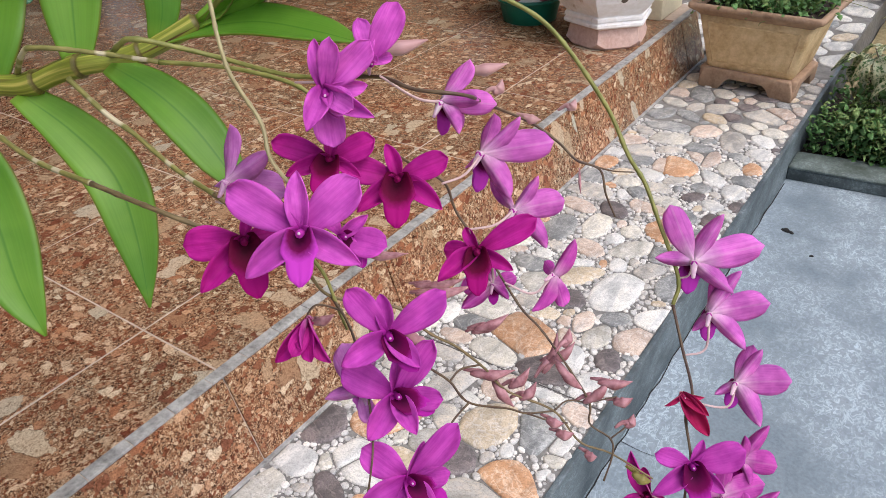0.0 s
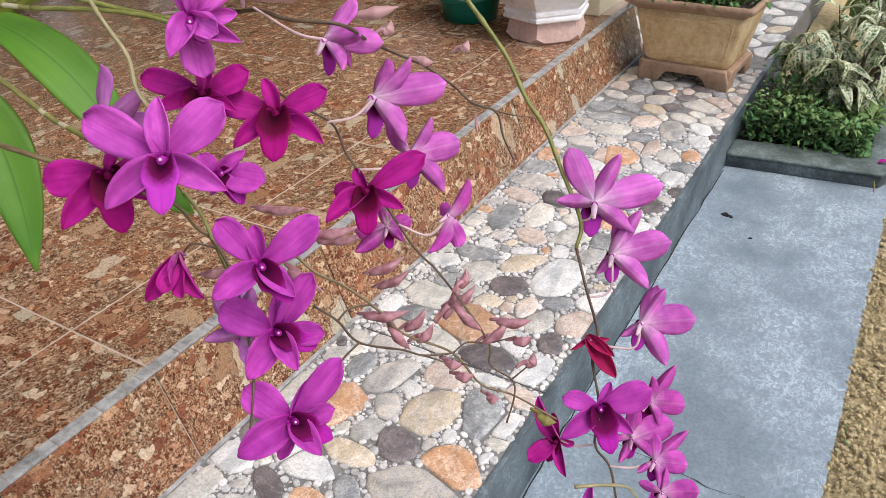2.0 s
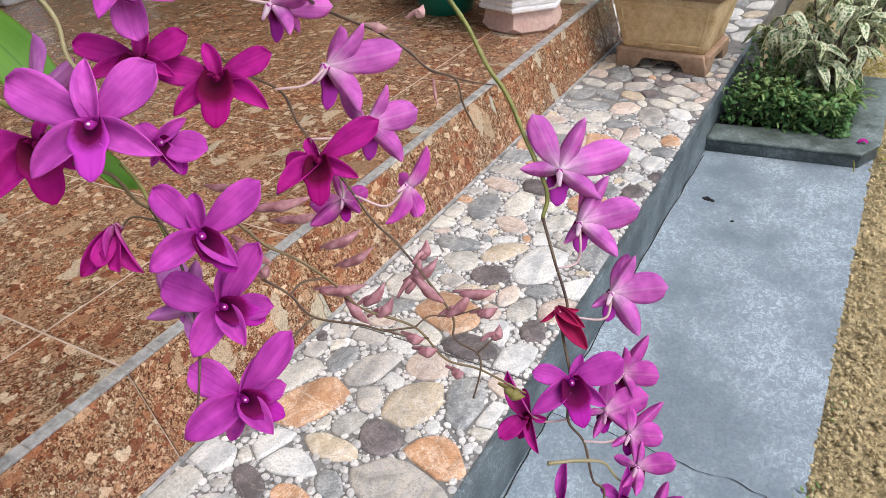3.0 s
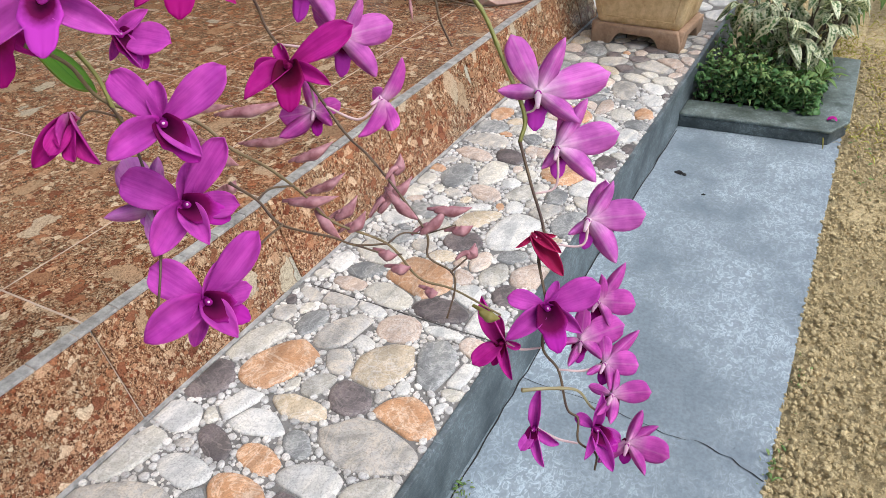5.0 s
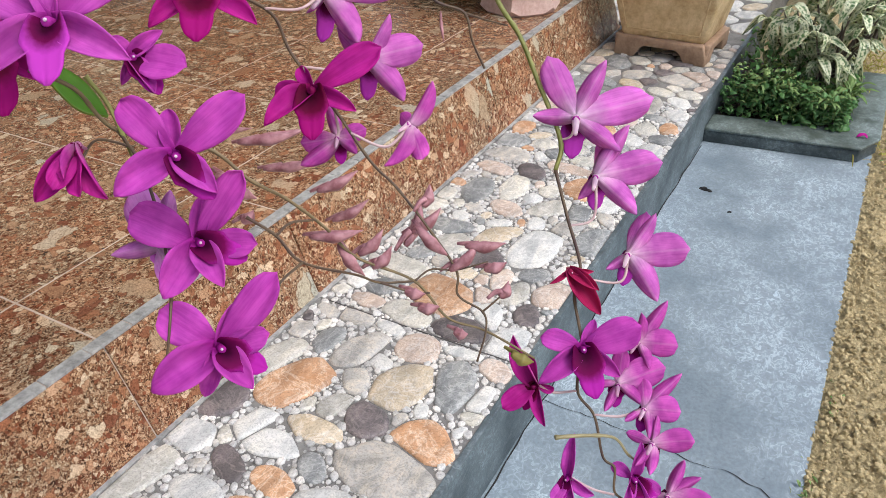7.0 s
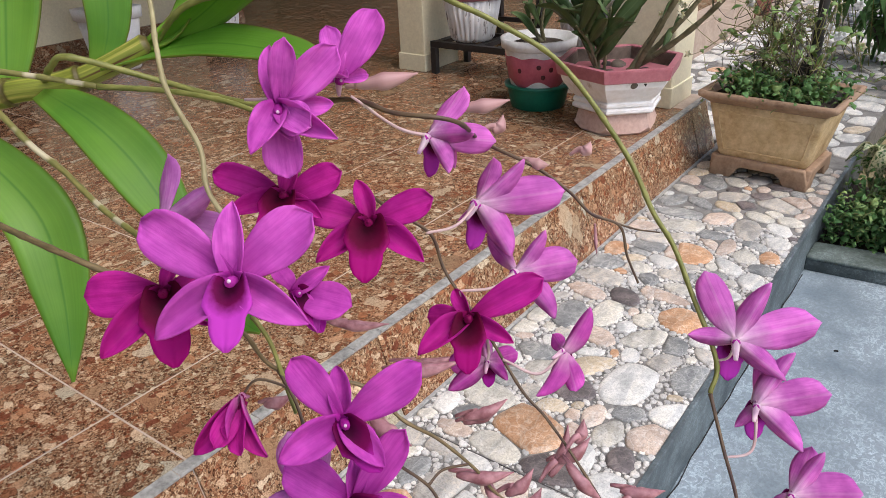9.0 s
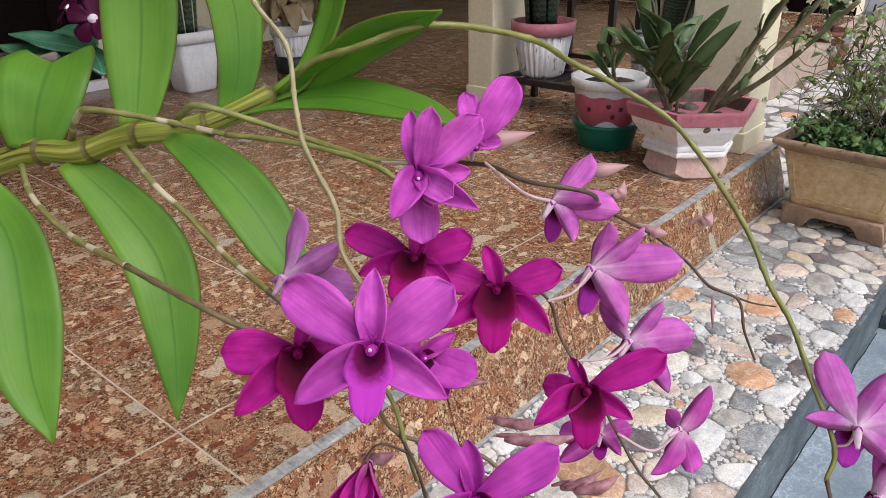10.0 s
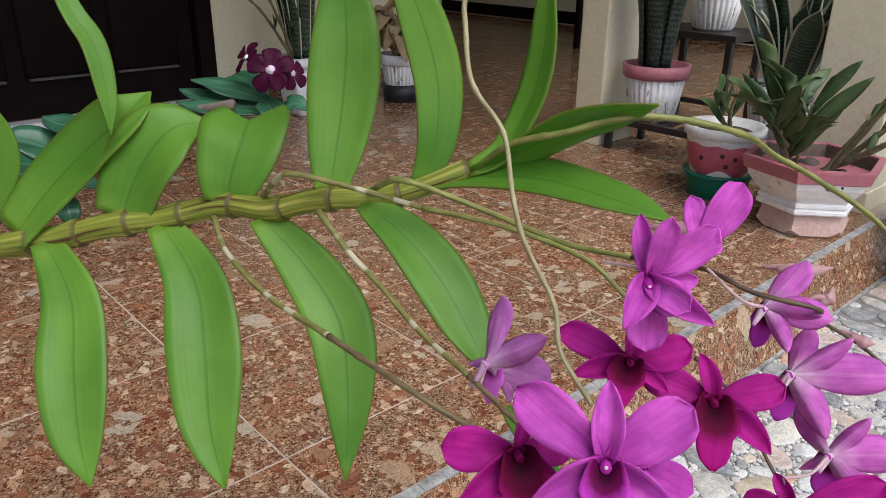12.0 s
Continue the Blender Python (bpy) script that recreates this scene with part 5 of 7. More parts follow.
def maroon_flower(at, azimuth, rise, size):
    a, e = radians(azimuth), radians(rise)
    n = Vector((math.cos(e) * math.cos(a), math.cos(e) * math.sin(a), math.sin(e)))
    m = n.to_track_quat("Z", "Y").to_matrix().to_4x4()
    bm = tube(bmesh.new(), [(0, 0, -0.9), (0, 0, -0.4), (0, 0, 0.10)], lambda s: 0.10 + 0.14 * s ** 2, 12, 8)
    ob = part("flower", bm, BLOOM_EYE, None, "maroon flower with a pink-white throat")
    at_plant(ob)
    ob.matrix_basis = Matrix.Translation(at) @ m @ Matrix.Diagonal((size, size, size, 1))
    for k in range(5):
        grid = [[Vector((0.33 * q * (0.45 + math.sin(min(1, s / 0.7) * 1.57)) * math.sqrt(max(0.02, 1 - max(0, (s - 0.7) / 0.3) ** 2)), 0.20 + s, 0.12 * math.sin(3 * s) - (0.12 + 0.12 * (k % 2)) * s + 0.06 * q * q)) for q in (-1, -0.6, -0.2, 0.2, 0.6, 1)] for s in (j / 8 for j in range(9))]
        p = part("petal", sheet(bmesh.new(), grid, 0.03), DARK_BLOOM, ob)
        p.matrix_basis = pose(0, 0, 0, (0, 14, -10, 18, 4)[k], (6, -8, 4, 10, -5)[k], 72 * k)
    return ob


at_plant(part("leaf", blade(bmesh.new(), [(-0.656, 0.396, 0.812), (-0.690, 0.380, 0.820), (-0.709, 0.361, 0.825), (-0.716, 0.342, 0.833)], 0.026, (0.28, -0.26, 0.92), lance, 0.10, 0.05, 0.001, 7, 14), GLOSSY))
at_plant(part("leaf", blade(bmesh.new(), [(-0.656, 0.390, 0.803), (-0.679, 0.367, 0.807), (-0.691, 0.339, 0.809), (-0.710, 0.323, 0.816)], 0.03, (0.18, -0.17, 0.97), lance, 0.10, 0.05, 0.001, 7, 14), GLOSSY))
at_plant(part("leaf", blade(bmesh.new(), [(-0.688, 0.394, 0.813), (-0.709, 0.390, 0.819), (-0.729, 0.386, 0.822), (-0.750, 0.378, 0.820)], 0.028, (0.46, -0.14, 0.87), lance, 0.10, 0.05, 0.001, 7, 14), GLOSSY))
at_plant(part("leaf", blade(bmesh.new(), [(-0.664, 0.389, 0.815), (-0.649, 0.386, 0.810), (-0.634, 0.381, 0.800)], 0.03, (0.61, -0.15, 0.78), lance, 0.10, 0.05, 0.001, 7, 14), GLOSSY))
at_plant(part("leaf", blade(bmesh.new(), [(-0.680, 0.379, 0.800), (-0.690, 0.349, 0.797), (-0.710, 0.315, 0.804), (-0.727, 0.289, 0.817)], 0.03, (0.20, -0.19, 0.96), lance, 0.10, 0.05, 0.001, 7, 14), GLOSSY))
at_plant(part("leaf", blade(bmesh.new(), [(-0.712, 0.264, 0.803), (-0.721, 0.238, 0.803), (-0.735, 0.224, 0.805), (-0.745, 0.217, 0.811)], 0.025, (0.28, -0.26, 0.92), lance, 0.10, 0.05, 0.001, 7, 14), GLOSSY))
at_plant(part("leaf", blade(bmesh.new(), [(-0.714, 0.239, 0.766), (-0.727, 0.218, 0.782), (-0.739, 0.196, 0.793), (-0.747, 0.172, 0.796)], 0.035, (0.37, -0.35, 0.86), lance, 0.10, 0.05, 0.001, 7, 14), GLOSSY))
at_plant(part("leaf", blade(bmesh.new(), [(-0.706, 0.239, 0.752), (-0.716, 0.208, 0.771), (-0.718, 0.180, 0.781), (-0.724, 0.156, 0.779)], 0.04, (0.44, -0.27, 0.86), lance, 0.10, 0.05, 0.001, 7, 14), GLOSSY))
at_plant(part("leaf", blade(bmesh.new(), [(-0.740, 0.216, 0.748), (-0.717, 0.216, 0.733), (-0.711, 0.214, 0.719)], 0.02, (0.77, -0.13, 0.62), lance, 0.10, 0.05, 0.001, 7, 14), GLOSSY))
at_plant(part("leaf", blade(bmesh.new(), [(-0.671, 0.393, 0.808), (-0.698, 0.366, 0.812), (-0.717, 0.347, 0.816), (-0.731, 0.336, 0.823)], 0.022, (0.34, -0.19, 0.92), lance, 0.10, 0.05, 0.001, 7, 14), GLOSSY))
at_plant(part("leaf", blade(bmesh.new(), [(-0.655, 0.392, 0.805), (-0.641, 0.397, 0.812), (-0.635, 0.405, 0.815), (-0.626, 0.411, 0.810)], 0.024, (0.34, -0.19, 0.92), lance, 0.10, 0.05, 0.001, 7, 14), GLOSSY))
at_plant(part("leaf", blade(bmesh.new(), [(-0.668, 0.379, 0.805), (-0.674, 0.353, 0.801), (-0.688, 0.334, 0.796), (-0.702, 0.318, 0.796)], 0.026, (0.20, -0.19, 0.96), lance, 0.10, 0.05, 0.001, 7, 14), GLOSSY))
at_plant(part("leaf", blade(bmesh.new(), [(-0.692, 0.405, 0.814), (-0.712, 0.405, 0.822), (-0.734, 0.398, 0.825), (-0.753, 0.391, 0.821)], 0.026, (0.46, -0.14, 0.87), lance, 0.10, 0.05, 0.001, 7, 14), GLOSSY))
at_plant(part("leaf", blade(bmesh.new(), [(-0.718, 0.264, 0.787), (-0.723, 0.240, 0.784), (-0.732, 0.222, 0.772), (-0.737, 0.207, 0.756)], 0.03, (0.46, -0.14, 0.87), lance, 0.10, 0.05, 0.001, 7, 14), GLOSSY))
maroon_flower((-0.688, 0.386, 0.852), -98, 39, 0.015)
maroon_flower((-0.651, 0.390, 0.845), -42, 32, 0.0185)
maroon_flower((-0.646, 0.409, 0.841), 19, 19, 0.0135)
maroon_flower((-0.676, 0.399, 0.853), 109, 79, 0.012)

# ---- the orchid ----
orchid = thing("orchid", pose(-1.06, -0.22, TOP), "flowering magenta dendrobium orchid with a leafy cane and arching sprays", "orchid")
SHAPES = {}


def petal_mesh(shape, tone, variant):
    """Unit petals: base at the origin, length along y, front towards z."""
    key = (shape, id(tone), variant)
    if key in SHAPES:
        return SHAPES[key]
    rnd = random.Random(variant * 7 + len(shape))
    bm = bmesh.new()
    wide, cup, back, wav = {"sepal": (0.40, 0.18, 0.18, 0.02), "petal": (0.58, 0.05, 0.16, 0.045)}[shape]
    bend, twist, phase = rnd.uniform(-0.05, 0.05), rnd.uniform(-0.3, 0.3), rnd.uniform(0, 6)
    grid = []
    for j in range(15):
        s = j / 14
        if shape == "petal":
            f = (0.22 + 0.78 * math.sin(min(1, s / 0.64) * math.pi / 2) ** 1.2) * max(0, 1 - max(0, (s - 0.58) / 0.42) ** 2.8) ** 0.5
        else:
            f = (0.45 + 0.55 * math.sin(min(1, s / 0.48) * math.pi / 2)) * max(0, 1 - max(0, (s - 0.4) / 0.6) ** 2.3) ** 0.75
        w = wide / 2 * max(f, 0.035)
        row = []
        for i in range(9):
            q = i / 4 - 1
            z = cup * q * q * w / wide * 2.4 - back * s * s + twist * w * q * s + wav * math.sin(8 * s + 2.5 * q + phase) * abs(q) * s - 0.03 * (1 - abs(q)) ** 3 * (1 - s)
            row.append(Vector((w * q + bend * math.sin(math.pi * s), s, z)))
        grid.append(row)
    sheet(bm, grid, 0.016, (0, 1))
    me = bpy.data.meshes.new(shape)
    bm.to_mesh(me)
    bm.free()
    me.materials.append(tone[0])
    me.materials.append(tone[1])
    me.shade_smooth()
    SHAPES[key] = me
    return me


def lip_mesh(tone):
    key = ("lip", id(tone))
    if key in SHAPES:
        return SHAPES[key]
    bm = bmesh.new()
    grid = []
    for j in range(15):  # the throat curls round the column, the front lobe is a tongue that bends down
        s = j / 14
        curl = 2.3 * max(0.0, 1 - s / 0.72) ** 0.6
        w = 0.16 + 0.10 * math.sin(min(1, s / 0.75) * math.pi / 2)
        w *= math.sqrt(max(0.03, 1 - max(0, (s - 0.72) / 0.28) ** 2.4))
        ahead = 0.02 + 0.46 * s - 0.42 * max(0, s - 0.45) ** 1.4
        down = 0.05 + 0.16 * s + 1.05 * max(0, s - 0.30) ** 1.25
        row = []
        for i in range(9):
            q = i / 4 - 1
            a = q * curl
            x = w * (math.sin(a) / curl * 1.5 if curl > 0.2 else q)
            lift = w * ((1 - math.cos(a)) / curl * 1.5 if curl > 0.2 else 0.10 * q * q)
            row.append(Vector((x, -down + 0.75 * lift, ahead + 0.3 * lift + 0.012 * math.sin(9 * q) * s)))
        grid.append(row)
    sheet(bm, grid, 0.014)
    me = bpy.data.meshes.new("lip")
    bm.to_mesh(me)
    bm.free()
    me.materials.append(LIPS[id(tone)])
    me.shade_smooth()
    SHAPES[key] = me
    return me


def column_mesh(tone):
    key = ("column", id(tone))
    if key in SHAPES:
        return SHAPES[key]
    bm = bmesh.new()
    tube(bm, [(0, -0.02, -0.10), (0, -0.03, 0.05), (0, -0.06, 0.20)], lambda s: 0.055 + 0.02 * math.sin(3 * s), 8, 6)
    tube(bm, [(0, 0.02, -0.02), (0, -0.12, -0.10), (0, -0.25, -0.20)], lambda s: 0.075 * (1 - 0.6 * s), 8, 6)
    n = len(bm.faces)
    bm.faces.ensure_lookup_table()
    for f in bm.faces[n // 2:]:
        f.material_index = 2
    bmesh.ops.create_uvsphere(bm, u_segments=10, v_segments=7, radius=0.024, matrix=Matrix.Translation((0, -0.045, 0.215)) @ Matrix.Diagonal((1, 1, 0.7, 1)))
    bm.faces.ensure_lookup_table()
    for f in bm.faces[n:]:
        f.material_index = 1
    me = bpy.data.meshes.new("flower")
    bm.to_mesh(me)
    bm.free()
    me.materials.append(tone[0])
    me.materials.append(DARK[0] if tone is DARK else CAP)
    me.materials.append(tone[1])
    me.shade_smooth()
    SHAPES[key] = me
    return me


BLOOMS = random.Random(4)
TONES = {id(LIGHT): "open orchid-pink bloom", id(MID): "open magenta orchid bloom", id(DARK): "deep magenta bloom with a dark throat", id(PALE): "pale lilac orchid bloom", id(RED): "withered crimson bloom"}


def bloom(at, azimuth, rise, turn, size, tone, plan, reach):
    """A bloom at a place, facing azimuth and rise, its top turned from upright. plan: for each petal its shape, its angle round the
    face from the top, its lift out of the face, its length in mm and its share of the usual width; reach: the length of the lip."""
    a, e = radians(azimuth), radians(rise)
    n = Vector((math.cos(e) * math.cos(a), math.cos(e) * math.sin(a), math.sin(e)))
    up = Vector((0, 0, 1)) - n * n.z
    up.normalize()
    side = up.cross(n)
    t = radians(turn)
    y = math.cos(t) * up + math.sin(t) * side
    x = y.cross(n)
    size *= 0.001
    ob = new("flower", column_mesh(tone))
    ob.parent = orchid
    ob.matrix_parent_inverse = orchid.matrix_world.inverted()
    ob.matrix_basis = Matrix.Translation(at) @ Matrix((x, y, n)).transposed().to_4x4() @ Matrix.Diagonal((size, size, size, 1))
    ob["label"] = TONES[id(tone)]
    rnd = BLOOMS.uniform
    for shape, angle, lift, length, *wide in plan:
        p = new(shape, petal_mesh(shape, tone, BLOOMS.randrange(3)))
        p.parent = ob
        k = length * 0.001 / size
        p.matrix_basis = pose(0, 0, 0, 0, 0, -angle) @ pose(0, 0, 0, lift, rnd(-9, 9), 0) @ Matrix.Diagonal((k * (wide[0] if wide else 1) * rnd(0.96, 1.04), k, k, 1))
    if reach is not None:
        p = new("lip", lip_mesh(tone))
        p.parent = ob
        k = max(0.95, min(1.15, reach * 0.001 / size / 0.7)) if reach else 0.75
        p.matrix_basis = pose(0, 0, 0, rnd(-6, 6), 0, rnd(-4, 4)) @ Matrix.Diagonal((0.82 * k, k, 0.9 * k, 1))
    return ob


def rooted(ob):
    ob.parent = orchid
    ob.matrix_parent_inverse = orchid.matrix_world.inverted()
    return ob


def stalk(name, pts, r0, r1, material):
    bm = bmesh.new()
    total = sum((Vector(a) - Vector(b)).length for a, b in zip(pts, pts[1:]))
    steps = max(12, int(total / 0.003))
    line, run = spline(pts, steps), [0.0]
    for a, b in zip(line, line[1:]):
        run.append(run[-1] + (b - a).length)

    def radius(s):
        k = (run[round(s * steps)] / (0.044 if name == "cane" else 0.028)) % 1
        if name == "cane":
            return (r0 + (r1 - r0) * s) * (0.86 + 0.22 * k - 0.05 * math.sin(math.pi * k) + 0.03 * max(0, 1 - min(k, 1 - k) * 12))
        return (r0 + (r1 - r0) * s) * (1 + (0.28 if name != "pedicel" else 0.0) * max(0, 1 - min(k, 1 - k) * 12))

    tube(bm, pts, radius, 10 if name == "cane" else 8, steps)
    return rooted(part(name, bm, material))


def clasp(s):
    return max(0.03, (0.72 + 0.28 * math.sin(min(1, s / 0.45) * math.pi / 2)) * (1 - max(0, (s - 0.5) / 0.5) ** 2.2))


def broad(s):
    return 0.52 + 0.48 * math.sin(min(1, s / 0.68) * math.pi / 2) - 0.35 * max(0, (s - 0.72) / 0.28) ** 2


def leaf(pts, width, normal, material, fold=0.10, outline_of=strap, notch=0.0):
    """A strap leaf; notch draws the middle of its tip back between two blunt lobes."""
    bm = blade(bmesh.new(), pts, width, normal, outline_of, fold, 0.022, 0.0011, 9, 22, pts[0][0] * 40)
    if notch:
        end, back = Vector(pts[-1]), (Vector(pts[-2]) - Vector(pts[-1])).normalized()
        for v in bm.verts:
            ahead = max(0.0, 1 - (v.co - end).dot(back) / (0.45 * width))
            v.co += back * notch * width * min(1.0, ahead) ** 2 * (max(0.0, 1 - 2.6 * ((v.co - end) - back * (v.co - end).dot(back)).length / width) - 0.25)
    return rooted(part("leaf", bm, material))


def bud(a, b, radius, material):
    """A withered bud: a curved pointed body with a blunt spur at its base."""
    a, b = Vector(a), Vector(b)
    d = (b - a).normalized()
    side = d.cross(Vector((0.3, 0.5, 0.8))).normalized()
    c = (a + b) / 2 + side * 0.12 * (b - a).length + Vector((0, 0, -0.001))
    tube(bm := bmesh.new(), [a, c, b], lambda s: radius * 0.9 * (0.28 + 0.72 * math.sin(math.pi * min(1, s * 0.92 + 0.06)) ** 1.1) * (1 - max(0, s - 0.65) * 2.0) * (1 + 0.10 * math.sin(17 * s)), 8, 14)
    if radius > 0.002:
        tube(bm, [a.lerp(b, 0.3), a.lerp(b, 0.12) - side * radius * 0.9, a - d * radius * 1.1 - side * radius * 1.5], lambda s: radius * (0.6 - 0.35 * s), 7, 6)
    return rooted(part("bud", bm, material))


# cane
stalk("cane", [(-1.060, -0.220, 0.165), (-1.000, -0.190, 0.450), (-0.900, -0.100, 0.630), (-0.780, 0.060, 0.699), (-0.717, 0.110, 0.719), (-0.655, 0.148, 0.735), (-0.610, 0.181, 0.748), (-0.572, 0.208, 0.762), (-0.537, 0.236, 0.771), (-0.499, 0.262, 0.785), (-0.460, 0.276, 0.789), (-0.433, 0.288, 0.799), (-0.408, 0.295, 0.806), (-0.385, 0.314, 0.809), (-0.368, 0.329, 0.816), (-0.348, 0.351, 0.828)], 0.0132, 0.007, CANE)
leaf([(-0.612, 0.170, 0.747), (-0.567, 0.169, 0.716), (-0.536, 0.155, 0.679), (-0.511, 0.144, 0.642), (-0.491, 0.140, 0.613)], 0.049, (0.62, -0.50, 0.60), LEAF)
leaf([(-0.535, 0.229, 0.769), (-0.493, 0.231, 0.737), (-0.462, 0.219, 0.701), (-0.437, 0.206, 0.662), (-0.414, 0.201, 0.626)], 0.05, (0.65, -0.47, 0.60), LEAF)
leaf([(-0.463, 0.269, 0.784), (-0.426, 0.278, 0.759), (-0.392, 0.281, 0.729), (-0.371, 0.271, 0.689), (-0.353, 0.254, 0.642)], 0.042, (0.63, -0.45, 0.63), LEAF)
leaf([(-0.388, 0.301, 0.807), (-0.358, 0.309, 0.791), (-0.329, 0.312, 0.771), (-0.303, 0.311, 0.748), (-0.282, 0.307, 0.731)], 0.036, (0.66, -0.34, 0.67), LEAF)
leaf([(-0.639, 0.157, 0.747), (-0.621, 0.182, 0.782), (-0.600, 0.209, 0.814), (-0.579, 0.231, 0.838), (-0.583, 0.252, 0.852)], 0.050, (0.48, -0.64, 0.60), LEAF, 0.12, clasp)
leaf([(-0.564, 0.212, 0.768), (-0.561, 0.223, 0.793), (-0.554, 0.236, 0.816), (-0.549, 0.252, 0.831), (-0.548, 0.277, 0.833)], 0.058, (0.53, -0.61, 0.59), LEAF, 0.10, clasp)
leaf([(-0.494, 0.261, 0.787), (-0.493, 0.266, 0.807), (-0.495, 0.275, 0.825), (-0.505, 0.287, 0.836), (-0.519, 0.300, 0.842)], 0.062, (0.58, -0.59, 0.56), LEAF, 0.08, broad, 0.30)
leaf([(-0.417, 0.295, 0.808), (-0.422, 0.304, 0.831), (-0.428, 0.315, 0.861), (-0.433, 0.323, 0.895), (-0.439, 0.327, 0.925), (-0.440, 0.325, 0.951)], 0.046, (0.67, -0.61, 0.43), LEAF)
leaf([(-0.368, 0.329, 0.817), (-0.366, 0.339, 0.842), (-0.372, 0.346, 0.876), (-0.380, 0.342, 0.909), (-0.388, 0.334, 0.937), (-0.392, 0.327, 0.958)], 0.031, (0.81, -0.41, 0.42), LEAF)
leaf([(-0.348, 0.350, 0.827), (-0.334, 0.365, 0.839), (-0.328, 0.380, 0.866), (-0.328, 0.390, 0.894), (-0.331, 0.395, 0.923), (-0.336, 0.397, 0.947)], 0.026, (-0.14, -0.92, 0.37), LEAF)
leaf([(-0.345, 0.353, 0.827), (-0.319, 0.368, 0.844), (-0.293, 0.376, 0.862), (-0.267, 0.380, 0.873), (-0.244, 0.385, 0.880)], 0.028, (0.72, -0.50, -0.48), LEAF)
leaf([(-0.368, 0.331, 0.818), (-0.339, 0.351, 0.825), (-0.301, 0.364, 0.830), (-0.253, 0.368, 0.829), (-0.218, 0.372, 0.825)], 0.036, (0.19, -0.25, 0.95), LEAF)
leaf([(-0.683, 0.129, 0.729), (-0.666, 0.155, 0.779), (-0.661, 0.163, 0.810), (-0.660, 0.166, 0.839)], 0.03, (0.82, -0.21, 0.53), LEAF)
leaf([(-0.661, 0.209, 0.988), (-0.593, 0.208, 0.917), (-0.577, 0.216, 0.889), (-0.566, 0.216, 0.856), (-0.561, 0.213, 0.830)], 0.017, (0.85, -0.08, 0.52), LEAF)
leaf([(-0.254, 0.290, 0.732), (-0.239, 0.290, 0.722), (-0.224, 0.290, 0.711), (-0.213, 0.292, 0.706)], 0.018, (0.55, 0.14, 0.83), LEAF)
stalk("flower_spike", [(-0.346, 0.353, 0.828), (-0.319, 0.356, 0.849), (-0.288, 0.365, 0.860), (-0.263, 0.381, 0.870), (-0.243, 0.404, 0.870), (-0.221, 0.438, 0.860), (-0.218, 0.473, 0.843), (-0.198, 0.494, 0.828), (-0.163, 0.514, 0.802), (-0.117, 0.514, 0.753), (-0.092, 0.506, 0.720), (-0.076, 0.503, 0.702), (-0.058, 0.491, 0.680), (-0.034, 0.475, 0.649), (-0.032, 0.464, 0.633)], 0.00204, 0.00144, SPIKE)
stalk("flower_spike", [(-0.032, 0.464, 0.633), (-0.017, 0.449, 0.611), (-0.001, 0.434, 0.587), (0.000, 0.423, 0.573), (0.013, 0.406, 0.550), (0.016, 0.395, 0.523), (0.029, 0.392, 0.510), (0.040, 0.381, 0.490), (0.048, 0.381, 0.484), (0.052, 0.373, 0.472), (0.064, 0.374, 0.465), (0.066, 0.368, 0.456)], 0.00115, 0.00072, SPIKE_DARK)
stalk("flower_spike", [(-0.780, 0.060, 0.699), (-0.812, 0.095, 0.865), (-0.757, 0.161, 0.977), (-0.659, 0.218, 0.999), (-0.502, 0.289, 1.017), (-0.391, 0.331, 0.990), (-0.344, 0.335, 0.939), (-0.332, 0.329, 0.920), (-0.312, 0.316, 0.890), (-0.290, 0.318, 0.867), (-0.268, 0.303, 0.843), (-0.248, 0.291, 0.827), (-0.223, 0.285, 0.806), (-0.211, 0.277, 0.790), (-0.190, 0.274, 0.774)], 0.00180, 0.00110, SPIKE_PALE)
stalk("flower_spike", [(-0.470, 0.275, 0.794), (-0.437, 0.269, 0.817), (-0.419, 0.271, 0.824), (-0.384, 0.292, 0.819), (-0.347, 0.313, 0.812)], 0.00213, 0.00164, SPIKE_BAND)
stalk("flower_spike", [(-0.347, 0.313, 0.812), (-0.295, 0.327, 0.812), (-0.242, 0.331, 0.809), (-0.218, 0.336, 0.794)], 0.00170, 0.00119, SPIKE)
stalk("flower_spike", [(-0.398, 0.306, 0.807), (-0.369, 0.301, 0.824), (-0.349, 0.303, 0.830), (-0.323, 0.336, 0.813), (-0.270, 0.350, 0.804), (-0.230, 0.355, 0.807)], 0.00204, 0.00153, SPIKE)
stalk("flower_spike", [(-0.230, 0.355, 0.807), (-0.188, 0.351, 0.816), (-0.164, 0.351, 0.813), (-0.140, 0.367, 0.808), (-0.161, 0.422, 0.778), (-0.144, 0.451, 0.757), (-0.125, 0.458, 0.743), (-0.112, 0.461, 0.731), (-0.097, 0.468, 0.724), (-0.090, 0.465, 0.708), (-0.081, 0.463, 0.693)], 0.00130, 0.00072, SPIKE_DARK)
stalk("flower_spike", [(-0.112, 0.461, 0.731), (-0.095, 0.481, 0.718), (-0.087, 0.508, 0.706)], 0.00072, 0.00043, SPIKE_DARK)
stalk("flower_spike", [(-0.498, 0.252, 0.778), (-0.463, 0.242, 0.767), (-0.400, 0.235, 0.761), (-0.330, 0.233, 0.763)], 0.00197, 0.00172, SPIKE_BAND)
stalk("flower_spike", [(-0.330, 0.233, 0.763), (-0.270, 0.232, 0.764), (-0.235, 0.240, 0.757), (-0.212, 0.250, 0.752)], 0.00168, 0.00128, SPIKE_OLIVE)
